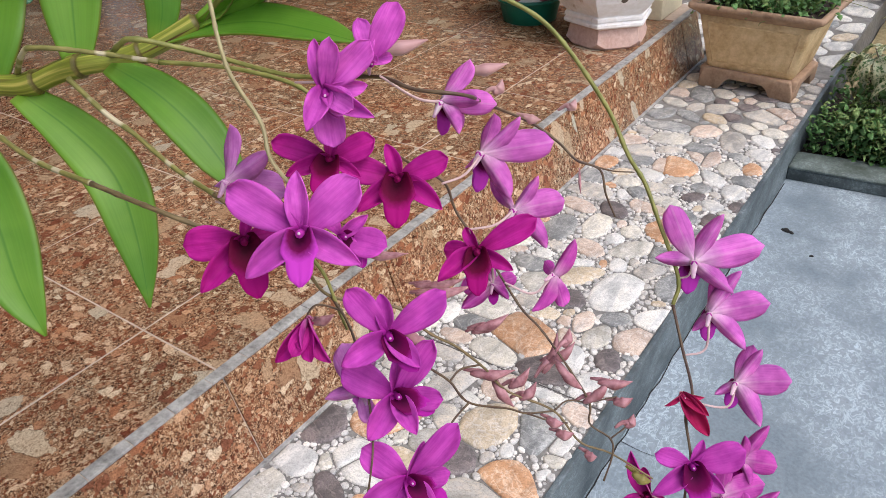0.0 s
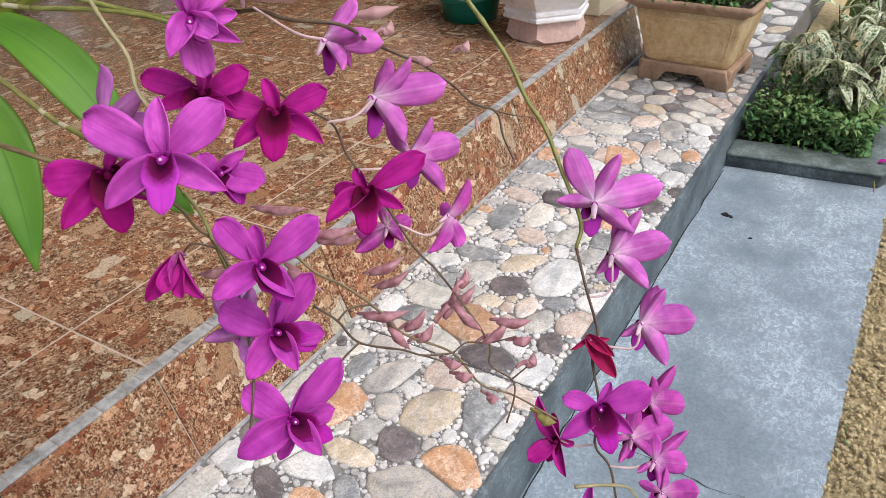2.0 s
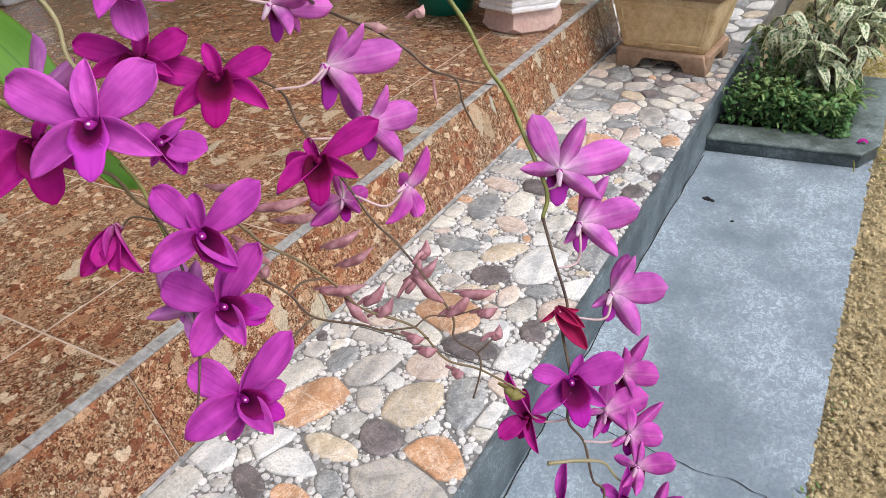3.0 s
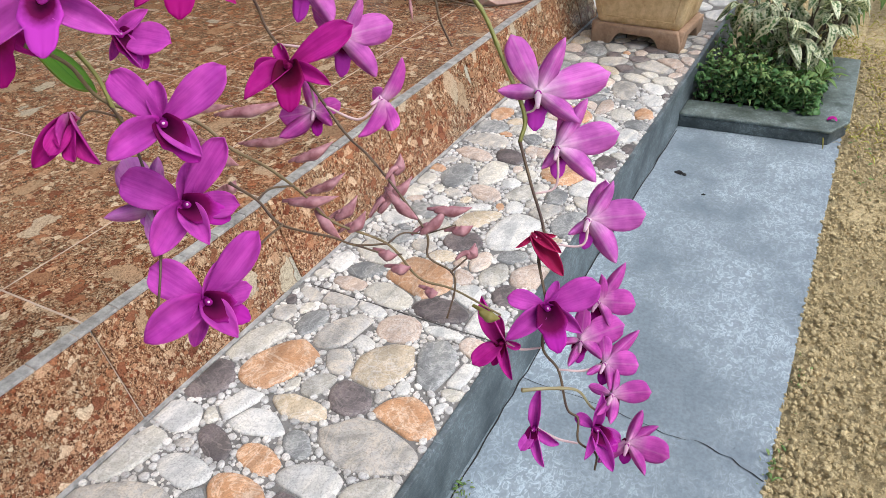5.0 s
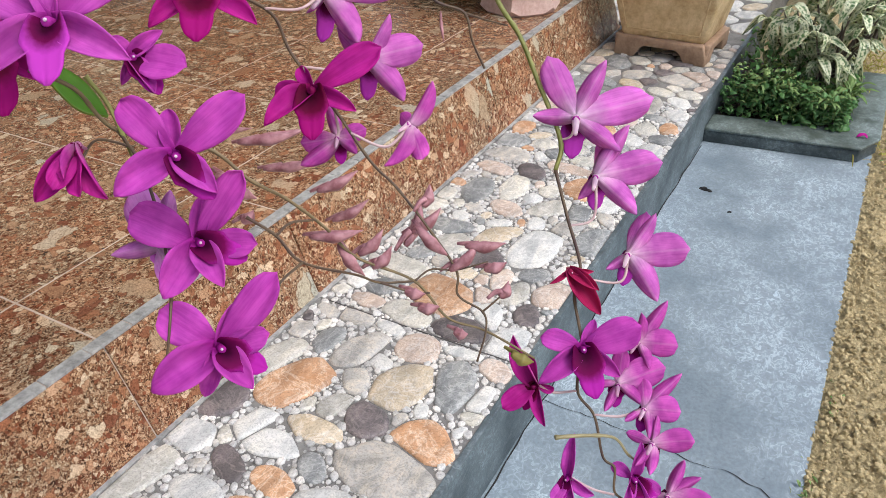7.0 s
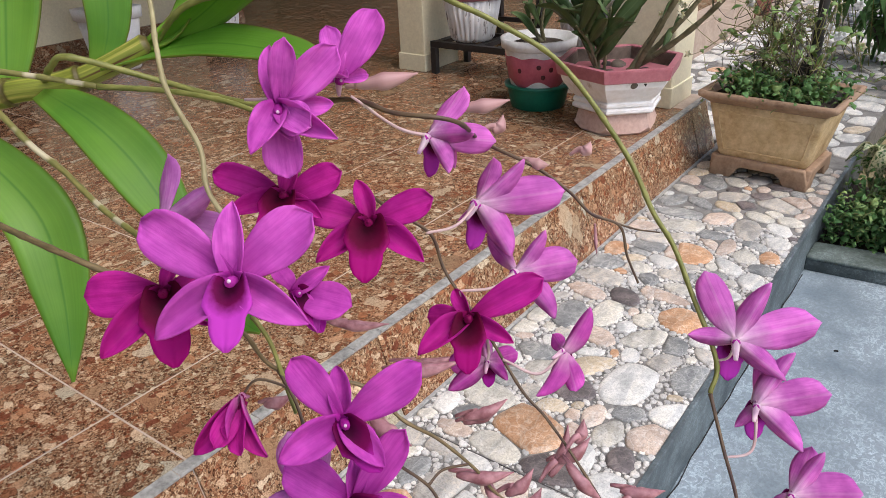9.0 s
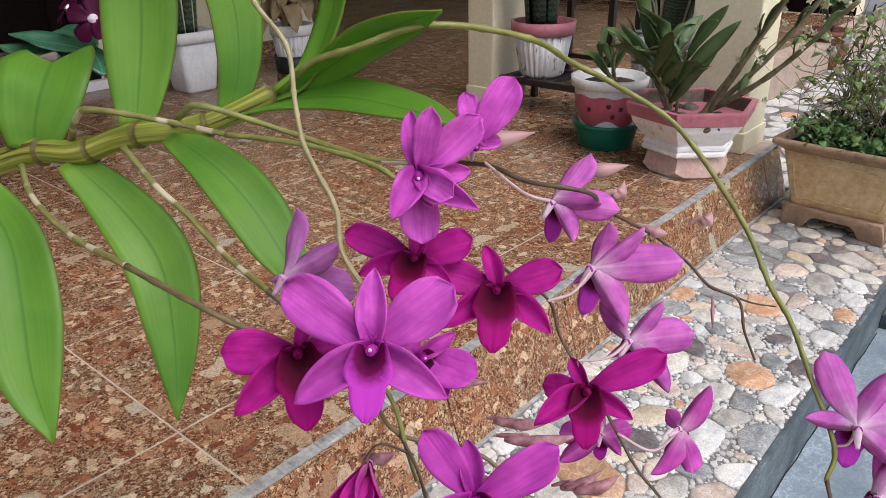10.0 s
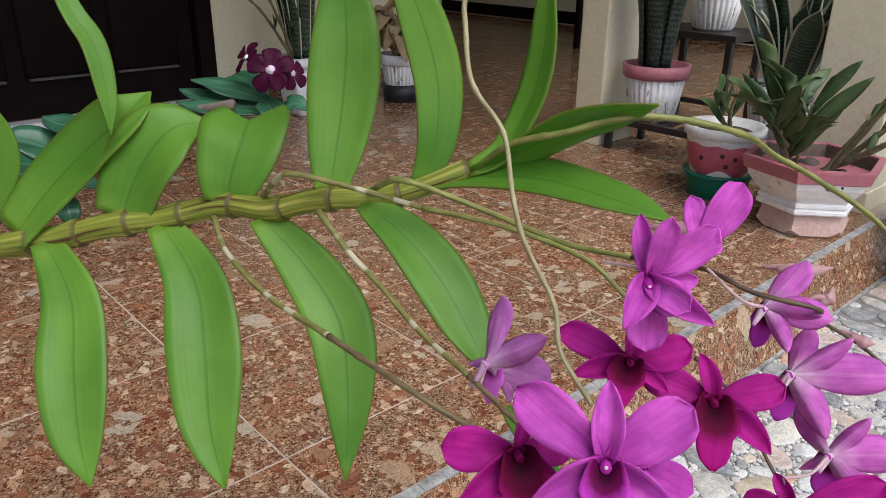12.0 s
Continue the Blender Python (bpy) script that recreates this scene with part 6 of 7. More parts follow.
stalk("flower_spike", [(-0.410, 0.281, 0.800), (-0.377, 0.281, 0.782), (-0.354, 0.284, 0.770), (-0.310, 0.278, 0.759), (-0.260, 0.269, 0.757)], 0.00197, 0.00156, SPIKE_BAND)
stalk("flower_spike", [(-0.260, 0.269, 0.757), (-0.216, 0.263, 0.751)], 0.00152, 0.00120, SPIKE_OLIVE)
stalk("flower_spike", [(-0.181, 0.343, 0.774), (-0.177, 0.361, 0.756), (-0.162, 0.372, 0.742), (-0.152, 0.371, 0.722), (-0.125, 0.368, 0.696), (-0.101, 0.364, 0.671), (-0.086, 0.364, 0.659), (-0.066, 0.362, 0.640), (-0.046, 0.358, 0.619), (-0.042, 0.352, 0.607), (-0.028, 0.354, 0.599), (-0.024, 0.350, 0.590), (-0.024, 0.339, 0.576)], 0.00101, 0.00058, SPIKE_DARK)
stalk("flower_spike", [(-0.181, 0.242, 0.753), (-0.176, 0.256, 0.740), (-0.168, 0.265, 0.718), (-0.143, 0.291, 0.703), (-0.125, 0.297, 0.687), (-0.113, 0.308, 0.673), (-0.099, 0.317, 0.655), (-0.087, 0.324, 0.636), (-0.062, 0.340, 0.618), (-0.044, 0.343, 0.597), (-0.026, 0.353, 0.587), (-0.000, 0.363, 0.569)], 0.00104, 0.00064, SPIKE_OLIVE)
stalk("flower_spike", [(-0.115, 0.281, 0.677), (-0.104, 0.287, 0.666), (-0.093, 0.290, 0.652), (-0.080, 0.313, 0.634), (-0.073, 0.324, 0.624), (-0.062, 0.340, 0.618)], 0.00079, 0.00065, SPIKE_DARK)
stalk("flower_spike", [(-0.104, 0.287, 0.666), (-0.103, 0.297, 0.668), (-0.098, 0.310, 0.664)], 0.00065, 0.00065, SPIKE_DARK)
stalk("flower_spike", [(-0.093, 0.290, 0.652), (-0.094, 0.274, 0.650), (-0.094, 0.261, 0.643)], 0.00065, 0.00065, SPIKE_DARK)
stalk("flower_spike", [(-0.073, 0.324, 0.624), (-0.060, 0.333, 0.616), (-0.051, 0.338, 0.615)], 0.00065, 0.00043, SPIKE_DARK)
stalk("flower_spike", [(-0.062, 0.340, 0.618), (-0.058, 0.351, 0.620), (-0.046, 0.358, 0.619), (-0.032, 0.369, 0.622)], 0.00058, 0.00043, SPIKE_DARK)
stalk("flower_spike", [(-0.028, 0.354, 0.599), (-0.022, 0.363, 0.605), (-0.019, 0.369, 0.611)], 0.00058, 0.00043, SPIKE_DARK)
stalk("flower_spike", [(-0.168, 0.265, 0.718), (-0.152, 0.260, 0.707), (-0.136, 0.250, 0.690), (-0.121, 0.236, 0.668), (-0.113, 0.225, 0.657), (-0.109, 0.213, 0.639)], 0.00086, 0.00058, SPIKE_DARK)
stalk("flower_spike", [(-0.178, 0.264, 0.743), (-0.171, 0.266, 0.730), (-0.163, 0.264, 0.712), (-0.154, 0.260, 0.703)], 0.00119, 0.00085, SPIKE)
stalk("flower_spike", [(-0.159, 0.264, 0.712), (-0.171, 0.256, 0.717), (-0.173, 0.248, 0.712), (-0.170, 0.243, 0.709)], 0.00065, 0.00058, SPIKE_DARK)
stalk("flower_spike", [(0.015, 0.363, 0.512), (0.029, 0.376, 0.508), (0.044, 0.387, 0.503), (0.053, 0.389, 0.491), (0.060, 0.390, 0.486)], 0.00130, 0.00060, SPIKE_PALE)
bloom((-0.163, 0.248, 0.773), -53, 37, 4, 34.7, LIGHT, [("sepal", -5, 13, 31.0), ("petal", -59, 13, 43.4, 0.88), ("petal", 48, 13, 39.2, 0.98), ("sepal", -131, 16, 36.0), ("sepal", 118, 15, 34.4)], 20.3)
bloom((-0.193, 0.305, 0.781), -52, 48, 15, 31.0, DARK, [("sepal", -10, 9, 22.3), ("petal", -85, 18, 34.7, 0.75), ("petal", 56, 21, 28.1, 0.98), ("sepal", -124, 18, 27.0), ("sepal", 111, 11, 20.7)], 18.2)
bloom((-0.162, 0.326, 0.767), -49, 39, 6, 31.4, DARK, [("sepal", -18, 7, 21.8, 1.10), ("petal", -78, 13, 33.4, 0.85), ("petal", 70, 19, 31.7, 0.90), ("sepal", -131, 16, 30.5), ("sepal", 126, 15, 31.6)], 25.2)
bloom((-0.255, 0.276, 0.764), 95, -13, 0, 34.2, PALE, [("petal", 11, 29, 34.3, 0.70), ("sepal", -48, 28, 33.2), ("petal", -103, 57, 36.2), ("sepal", 116, 20, 14.4), ("sepal", -159, 44, 27.2)], 0)
bloom((-0.200, 0.239, 0.761), -36, 32, 0, 32.0, DARK, [("sepal", 22, -21, 17.6), ("petal", -84, 0, 31.4, 1.05), ("petal", 85, -7, 25.0), ("sepal", -129, 12, 35.1), ("sepal", 135, 8, 25.1)], 26.0)
bloom((-0.176, 0.287, 0.744), -13, 31, -5, 26.1, MID, [("sepal", 83, 41, 19.9), ("petal", 137, 51, 28.0, 1.15), ("petal", 10, -29, 17.8), ("sepal", -171, 34, 22.1), ("sepal", -141, -16, 12.8)], 12.7)
bloom((-0.190, 0.306, 0.824), -49, 7, 0, 32.3, LIGHT, [("sepal", -13, -23, 29.1, 0.80), ("petal", 49, 7, 35.4, 0.80), ("sepal", -154, 58, 28.1, 1.20), ("sepal", 121, 46, 33.6, 0.90), ("petal", 121, 60, 25.0, 1.05), ("sepal", 155, 47, 18.5, 1.20), ("petal", 29, -9, 21.5, 0.90), ("petal", 176, 24, 31.0, 1.0), ("petal", 12, 22, 30.0, 0.7), ("sepal", 92, -10, 24.0, 1.0)], None)
bloom((-0.190, 0.344, 0.827), -35, 20, 0, 27.7, LIGHT, [("petal", 37, 10, 37.2, 0.82), ("petal", -3, 6, 24.9, 0.80), ("petal", -63, -50, 13.1), ("sepal", 168, 94, 15.2), ("sepal", 83, -16, 17.7)], None)
bloom((-0.172, 0.387, 0.790), 88, -11, 0, 33.8, LIGHT, [("petal", -6, 48, 32.3, 0.85), ("petal", -85, 63, 37.2, 0.75), ("sepal", -79, 17, 26.6), ("sepal", -131, -1, 24.3), ("sepal", -157, 54, 25.8)], 0)
bloom((-0.164, 0.419, 0.742), 90, -24, 0, 40.9, LIGHT, [("petal", 15, 42, 32.7, 0.78), ("sepal", -34, 20, 36.1, 0.80), ("petal", -68, 38, 49.4, 0.78), ("sepal", -133, 17, 36.2, 1.10), ("sepal", 141, 10, 16.2, 0.60)], 0)
bloom((-0.135, 0.414, 0.708), 93, -25, 0, 37.0, LIGHT, [("petal", 58, 16, 28.3, 0.75), ("sepal", -25, 11, 29.0, 0.80), ("petal", -67, 34, 34.7, 1.00), ("sepal", -128, 19, 33.9), ("sepal", 140, 20, 18.2, 0.80)], 0)
bloom((-0.127, 0.355, 0.711), -60, 40, -5, 33.8, DARK, [("sepal", -26, -13, 19.2), ("petal", 66, 16, 41.9, 0.68), ("petal", -86, -11, 22.9), ("sepal", -126, 23, 31.5), ("sepal", 123, 10, 25.3)], 22.5)
bloom((-0.091, 0.390, 0.684), 70, -40, 0, 24.2, MID, [("sepal", 0, 12, 26.6, 1.10), ("petal", -129, 23, 21.8, 0.90), ("sepal", -166, -6, 27.8), ("petal", 75, 24, 15.9), ("sepal", -173, 47, 19.1)], 0)
bloom((-0.122, 0.364, 0.681), 114, -25, 0, 22.4, MID, [("petal", 99, 8, 20.8, 1.10), ("petal", -69, 26, 16.5, 1.10), ("sepal", 19, 13, 19.4), ("sepal", 132, -17, 25.5), ("sepal", -126, -1, 14.3)], 0)
bloom((-0.115, 0.251, 0.723), -42, 31, -29, 27.8, MID, [("sepal", 27, -16, 22.7), ("petal", 89, 26, 37.7, 0.75), ("petal", -4, -2, 31.6, 0.80), ("sepal", -85, 10, 28.3, 1.30), ("sepal", 176, 28, 23.7, 1.25)], 16.1)
bloom((-0.114, 0.250, 0.681), -37, 36, -52, 27.0, MID, [("sepal", 70, -7, 23.2), ("petal", 1, -6, 32.5, 1.00), ("petal", 100, 25, 36.8, 0.72), ("petal", 160, 32, 26.4, 0.85), ("sepal", -83, 10, 27.8, 1.35), ("sepal", -142, 33, 24.1, 1.30)], 14.8)
bloom((-0.135, 0.246, 0.676), 145, -20, 0, 25.5, PALE, [("sepal", 87, 19, 21.0), ("sepal", -25, 6, 25.3, 0.90), ("petal", 12, 37, 29.3), ("petal", 178, -14, 18.2), ("sepal", -101, 15, 19.7)], 0)
bloom((-0.094, 0.231, 0.643), -37, 36, -48, 27.1, MID, [("petal", 5, -5, 30.8, 1.05), ("petal", 101, 26, 41.1, 0.68), ("petal", 138, 33, 23.2, 0.85), ("sepal", -60, 3, 32.9, 1.30), ("sepal", -152, 35, 24.2, 1.35), ("sepal", -101, -11, 23.7, 0.90), ("sepal", 85, 5, 21.9, 1.10)], 12.5)
bloom((-0.159, 0.238, 0.724), -62, -17, 0, 22.2, DARK, [("sepal", -133, 54, 28.6), ("sepal", 139, 54, 25.8), ("petal", -148, 81, 21.9, 0.80), ("petal", 148, 75, 22.9, 0.80), ("sepal", 124, 98, 18.5, 1.10)], None)
bloom((-0.026, 0.479, 0.664), 111, -22, 0, 40.0, LIGHT, [("petal", 25, 26, 43.3, 0.72), ("sepal", -25, 13, 37.9, 0.80), ("petal", -73, 28, 51.0, 0.80), ("sepal", -125, 7, 34.2, 0.90), ("sepal", 89, 5, 26.3)], 0)
bloom((-0.007, 0.469, 0.632), 101, -24, 0, 32.5, LIGHT, [("petal", 9, 47, 37.3, 0.42), ("sepal", -26, 19, 36.5, 0.75), ("petal", -72, 31, 42.1, 0.90), ("sepal", -126, 9, 33.7, 1.00), ("sepal", 149, 11, 17.9)], 0)
bloom((0.022, 0.456, 0.590), 93, -28, 0, 31.0, LIGHT, [("petal", -3, 34, 29.8, 0.80), ("sepal", -20, 16, 29.8, 0.80), ("petal", -75, 35, 38.4, 0.98), ("sepal", -137, 12, 33.5, 1.10), ("sepal", 139, -2, 16.6), ("sepal", -131, 48, 28.6, 0.60)], 0)
bloom((-0.007, 0.430, 0.586), -42, 16, 0, 21.7, RED, [("sepal", 154, 39, 33.4, 0.90), ("sepal", 142, 57, 22.7, 0.90), ("sepal", -114, 14, 15.3, 0.60), ("sepal", 101, 37, 15.1, 0.70)], None)
bloom((0.014, 0.403, 0.551), -59, 42, -9, 30.3, MID, [("sepal", 38, -2, 19.7), ("petal", -64, 17, 26.1, 0.90), ("petal", 82, 20, 37.2, 1.00), ("sepal", -116, 17, 34.3), ("sepal", 139, 13, 27.7)], 26.3)
bloom((0.040, 0.433, 0.543), 79, -25, 0, 27.6, MID, [("petal", -75, 39, 24.3, 1.25), ("sepal", -15, 32, 31.2, 0.80), ("sepal", 8, 5, 18.8), ("sepal", -137, 11, 18.1), ("sepal", 142, 2, 12.3)], 0)
bloom((0.036, 0.413, 0.522), 107, -24, 0, 25.7, MID, [("petal", -69, 26, 31.3, 1.10), ("sepal", 98, -11, 17.6, 0.80), ("petal", -4, 29, 22.1, 0.90), ("sepal", 160, -21, 19.1, 0.80), ("sepal", -125, 5, 20.1)], 0)
bloom((0.055, 0.409, 0.513), 86, -27, 0, 25.5, MID, [("petal", -76, 32, 21.5, 1.30), ("sepal", -28, 36, 31.3, 0.70), ("sepal", 142, -37, 15.5, 0.80), ("sepal", -152, 2, 18.2), ("petal", 27, 36, 19.0)], 0)
bloom((0.065, 0.397, 0.499), 86, -27, 0, 25.2, MID, [("petal", -73, 34, 24.9, 1.15), ("sepal", 8, 21, 17.2, 0.80), ("sepal", 167, -29, 17.3, 0.80), ("sepal", -167, -6, 18.8), ("petal", 91, 8, 16.5, 0.80)], 0)
bloom((0.059, 0.383, 0.479), -53, 30, -31, 23.6, MID, [("petal", 151, 31, 18.5, 1.10), ("petal", -19, -8, 14.6), ("sepal", -165, 22, 30.4, 0.80), ("sepal", -119, 26, 22.0, 0.80), ("sepal", 50, 12, 22.8, 0.80)], 13.0)
bloom((0.081, 0.388, 0.469), 93, -28, 0, 27.3, MID, [("sepal", -11, 19, 24.1, 0.80), ("sepal", -47, 34, 23.0, 0.80), ("petal", -99, 24, 27.8, 1.20), ("sepal", -138, 2, 22.1, 0.90), ("sepal", 136, -6, 23.3)], 0)
bloom((-0.004, 0.378, 0.534), -103, 30, 0, 25.0, DARK, [("sepal", -40, 29, 32.8, 0.90), ("petal", -162, 47, 25.4, 0.95), ("sepal", 144, 13, 24.6, 0.80), ("sepal", 91, -57, 14.1), ("petal", -50, -8, 19.2, 0.80)], 0)
bloom((0.025, 0.364, 0.481), -96, 32, 0, 21.8, MID, [("sepal", -10, 11, 26.7, 0.80), ("petal", -173, 38, 17.9, 0.80), ("sepal", 150, 9, 25.6, 0.70), ("sepal", 115, -20, 19.5, 0.90), ("petal", -56, -11, 10.8, 0.80)], 0)
stalk("pedicel", [(-0.154, 0.359, 0.750), (-0.158, 0.390, 0.741), (-0.164, 0.419, 0.742)], 0.0007, 0.0010, PEDICEL)
stalk("pedicel", [(-0.137, 0.362, 0.720), (-0.134, 0.389, 0.710), (-0.135, 0.414, 0.708)], 0.0007, 0.0010, PEDICEL)
stalk("pedicel", [(-0.113, 0.365, 0.685), (-0.098, 0.376, 0.675), (-0.091, 0.390, 0.684)], 0.0007, 0.0010, PEDICEL)
stalk("pedicel", [(-0.183, 0.344, 0.820), (-0.175, 0.366, 0.800), (-0.172, 0.387, 0.790)], 0.0007, 0.0010, PEDICEL)
stalk("pedicel", [(-0.034, 0.475, 0.649), (-0.028, 0.478, 0.652), (-0.026, 0.479, 0.664)], 0.0007, 0.0010, PEDICEL)
stalk("pedicel", [(-0.015, 0.446, 0.606), (-0.003, 0.458, 0.609), (-0.007, 0.469, 0.632)], 0.0007, 0.0010, PEDICEL)
stalk("pedicel", [(0.002, 0.431, 0.581), (0.022, 0.445, 0.576), (0.022, 0.456, 0.590)], 0.0007, 0.0010, PEDICEL)
stalk("pedicel", [(-0.001, 0.434, 0.586), (0.001, 0.435, 0.582), (-0.007, 0.430, 0.586)], 0.0007, 0.0010, PEDICEL)
stalk("pedicel", [(0.016, 0.395, 0.523), (0.004, 0.385, 0.525), (-0.004, 0.378, 0.534)], 0.0007, 0.0010, PEDICEL)
stalk("pedicel", [(0.052, 0.372, 0.471), (0.039, 0.369, 0.472), (0.025, 0.364, 0.481)], 0.0007, 0.0010, PEDICEL)
stalk("pedicel", [(0.029, 0.392, 0.511), (0.043, 0.401, 0.508), (0.055, 0.409, 0.513)], 0.0007, 0.0010, PEDICEL)
stalk("pedicel", [(-0.261, 0.269, 0.752), (-0.256, 0.272, 0.752), (-0.255, 0.276, 0.764)], 0.0007, 0.0010, PEDICEL)
stalk("pedicel", [(-0.170, 0.243, 0.709), (-0.164, 0.240, 0.711), (-0.159, 0.238, 0.724)], 0.0007, 0.0010, PEDICEL)
stalk("pedicel", [(-0.215, 0.308, 0.823), (-0.200, 0.312, 0.824), (-0.190, 0.306, 0.824)], 0.0007, 0.0010, PEDICEL)
stalk("pedicel", [(-0.125, 0.368, 0.696), (-0.123, 0.367, 0.685), (-0.122, 0.364, 0.681)], 0.0007, 0.0010, PEDICEL)
stalk("pedicel", [(-0.137, 0.362, 0.720), (-0.131, 0.360, 0.712), (-0.127, 0.355, 0.711)], 0.0007, 0.0010, PEDICEL)
bud((-0.148, 0.316, 0.694), (-0.119, 0.338, 0.698), 0.0037, BUD)
bud((-0.122, 0.341, 0.659), (-0.106, 0.358, 0.667), 0.0037, BUD)
bud((-0.070, 0.366, 0.649), (-0.070, 0.374, 0.659), 0.0037, BUD)
bud((-0.071, 0.359, 0.640), (-0.051, 0.360, 0.625), 0.0037, BUD)
bud((-0.049, 0.356, 0.619), (-0.039, 0.372, 0.632), 0.0037, BUD)
bud((-0.045, 0.367, 0.630), (-0.026, 0.379, 0.630), 0.0037, BUD)
bud((-0.033, 0.366, 0.619), (-0.023, 0.374, 0.621), 0.0037, BUD)
bud((-0.022, 0.363, 0.605), (-0.020, 0.370, 0.612), 0.0037, BUD)
bud((-0.108, 0.314, 0.649), (-0.085, 0.330, 0.650), 0.0037, BUD)
bud((-0.097, 0.323, 0.642), (-0.081, 0.322, 0.627), 0.0037, BUD)
bud((-0.089, 0.329, 0.634), (-0.081, 0.342, 0.645), 0.0037, BUD)
bud((-0.081, 0.329, 0.628), (-0.075, 0.340, 0.637), 0.0037, BUD)
bud((-0.063, 0.332, 0.617), (-0.053, 0.336, 0.615), 0.0037, BUD)
bud((-0.057, 0.334, 0.606), (-0.047, 0.340, 0.606), 0.0037, BUD)
bud((-0.039, 0.341, 0.591), (-0.032, 0.344, 0.589), 0.0037, BUD)
bud((-0.012, 0.358, 0.572), (0.000, 0.362, 0.567), 0.004, BUD_GREEN)
bud((-0.132, 0.284, 0.694), (-0.113, 0.288, 0.684), 0.005, BUD)
bud((-0.084, 0.366, 0.619), (-0.084, 0.385, 0.641), 0.004, BUD)
bud((-0.083, 0.372, 0.625), (-0.072, 0.388, 0.636), 0.004, BUD)
bud((-0.258, 0.427, 0.797), (-0.229, 0.453, 0.802), 0.0058, BUD_PINK)
bud((-0.193, 0.445, 0.787), (-0.170, 0.465, 0.790), 0.0048, BUD_PINK)
bud((-0.163, 0.435, 0.780), (-0.161, 0.443, 0.788), 0.0038, BUD_PINK)
bud((-0.149, 0.450, 0.761), (-0.138, 0.456, 0.758), 0.0038, BUD_PINK)
bud((-0.125, 0.470, 0.763), (-0.122, 0.476, 0.769), 0.0038, BUD_PINK)
bud((-0.245, 0.368, 0.662), (-0.214, 0.391, 0.658), 0.004, BUD)
bud((-0.210, 0.390, 0.630), (-0.179, 0.416, 0.632), 0.004, BUD)
bud((-0.162, 0.396, 0.599), (-0.145, 0.416, 0.609), 0.004, BUD)
bud((-0.224, 0.295, 0.654), (-0.213, 0.306, 0.658), 0.004, BUD)
bud((-0.163, 0.320, 0.640), (-0.159, 0.327, 0.645), 0.004, BUD)
bud((-0.109, 0.460, 0.726), (-0.104, 0.454, 0.709), 0.0012, BUD)

# ---- tiles and pebbles ----


def slab_mesh(name, sx, sy, thick, bevel, material):
    bm = box(bmesh.new(), -sx / 2, sx / 2, -sy / 2, sy / 2, -thick, 0, 0)
    bmesh.ops.bevel(bm, geom=[e for e in bm.edges if all(v.co.z > -1e-6 for v in e.verts)], offset=bevel, segments=1, affect="EDGES")
    me = bpy.data.meshes.new(name)
    bm.to_mesh(me)
    bm.free()
    me.materials.append(material)
    return me


def lay(name, mesh, parent, m):
    ob = new(name, mesh)
    ob.parent = parent
    ob.matrix_parent_inverse = parent.matrix_world.inverted()
    ob.matrix_basis = m
    return ob


GAP = 0.0034
full = slab_mesh("tile", PITCH - GAP, PITCH - GAP, 0.006, 0.0008, TILE)
cut = slab_mesh("tile", 0.187, PITCH - GAP, 0.006, 0.0008, TILE)
rnd = random.Random(71)
for j in range(-9, 15):
    y = 0.528 + (j + 0.5) * PITCH
    if y < 2.75:
        lay("tile", cut, veranda, pose(-0.8505, y, TOP + rnd.uniform(-0.0002, 0.0002), 0, 0, rnd.choice((0, 180))))
    for i in range(15):
        x = -0.946 - (i + 0.5) * PITCH
        if (y > 2.6 and x > -1.35) or x < -7 or (x < -3.7 and y < 3.0) or y > 6.15:
            continue
        lay("tile", full, veranda, pose(x, y, TOP + rnd.uniform(-0.0002, 0.0002), 0, 0, rnd.choice((0, 90, 180, 270))))
run = math.hypot(0.053, 0.165)
face = slab_mesh("tile", run - 0.004, PITCH - GAP, 0.005, 0.0008, TILE)
ends = slab_mesh("tile", run - 0.004, 0.150, 0.005, 0.0008, TILE)
lay("tile", ends, riser, Matrix.Translation((-0.706, 2.6245, 0.0815)) @ pose(0, 0, 0, 0, 90 - math.degrees(math.atan2(0.053, 0.165)), 0))
for j in range(-9, 6):
    y = 0.522 + (j + 0.5) * PITCH
    if y < 2.6:
        lay("tile", face, riser, Matrix.Translation((-0.7085 + 0.0025, y, 0.0805 + 0.001)) @ pose(0, 0, 0, 0, 90 - math.degrees(math.atan2(0.053, 0.165)), 0))

# pebbles: egg-shaped stones, trimmed where they meet, rounded and domed
STONES_SET = []
STONES_SET += [(-0.635, 0.550, 0.038, 0.029, 10, "white"), (-0.648, 0.637, 0.044, 0.036, 103, "dark"), (-0.565, 0.614, 0.037, 0.025, 73, "white"), (-0.550, 0.535, 0.041, 0.020, 154, "dark"), (-0.646, 0.462, 0.057, 0.025, 77, "cream"), (-0.552, 0.474, 0.045, 0.025, 179, "white"), (-0.590, 0.379, 0.082, 0.045, 24, "band"), (-0.500, 0.432, 0.031, 0.022, 129, "grey"), (-0.461, 0.476, 0.046, 0.028, 1, "orange"), (-0.468, 0.539, 0.040, 0.021, 170, "orange"), (-0.514, 0.594, 0.051, 0.025, 8, "white"), (-0.480, 0.648, 0.053, 0.024, 5, "tan"), (-0.415, 0.700, 0.042, 0.034, 149, "dark"), (-0.317, 0.703, 0.049, 0.039, 173, "orange"), (-0.337, 0.631, 0.080, 0.047, 8, "band")]
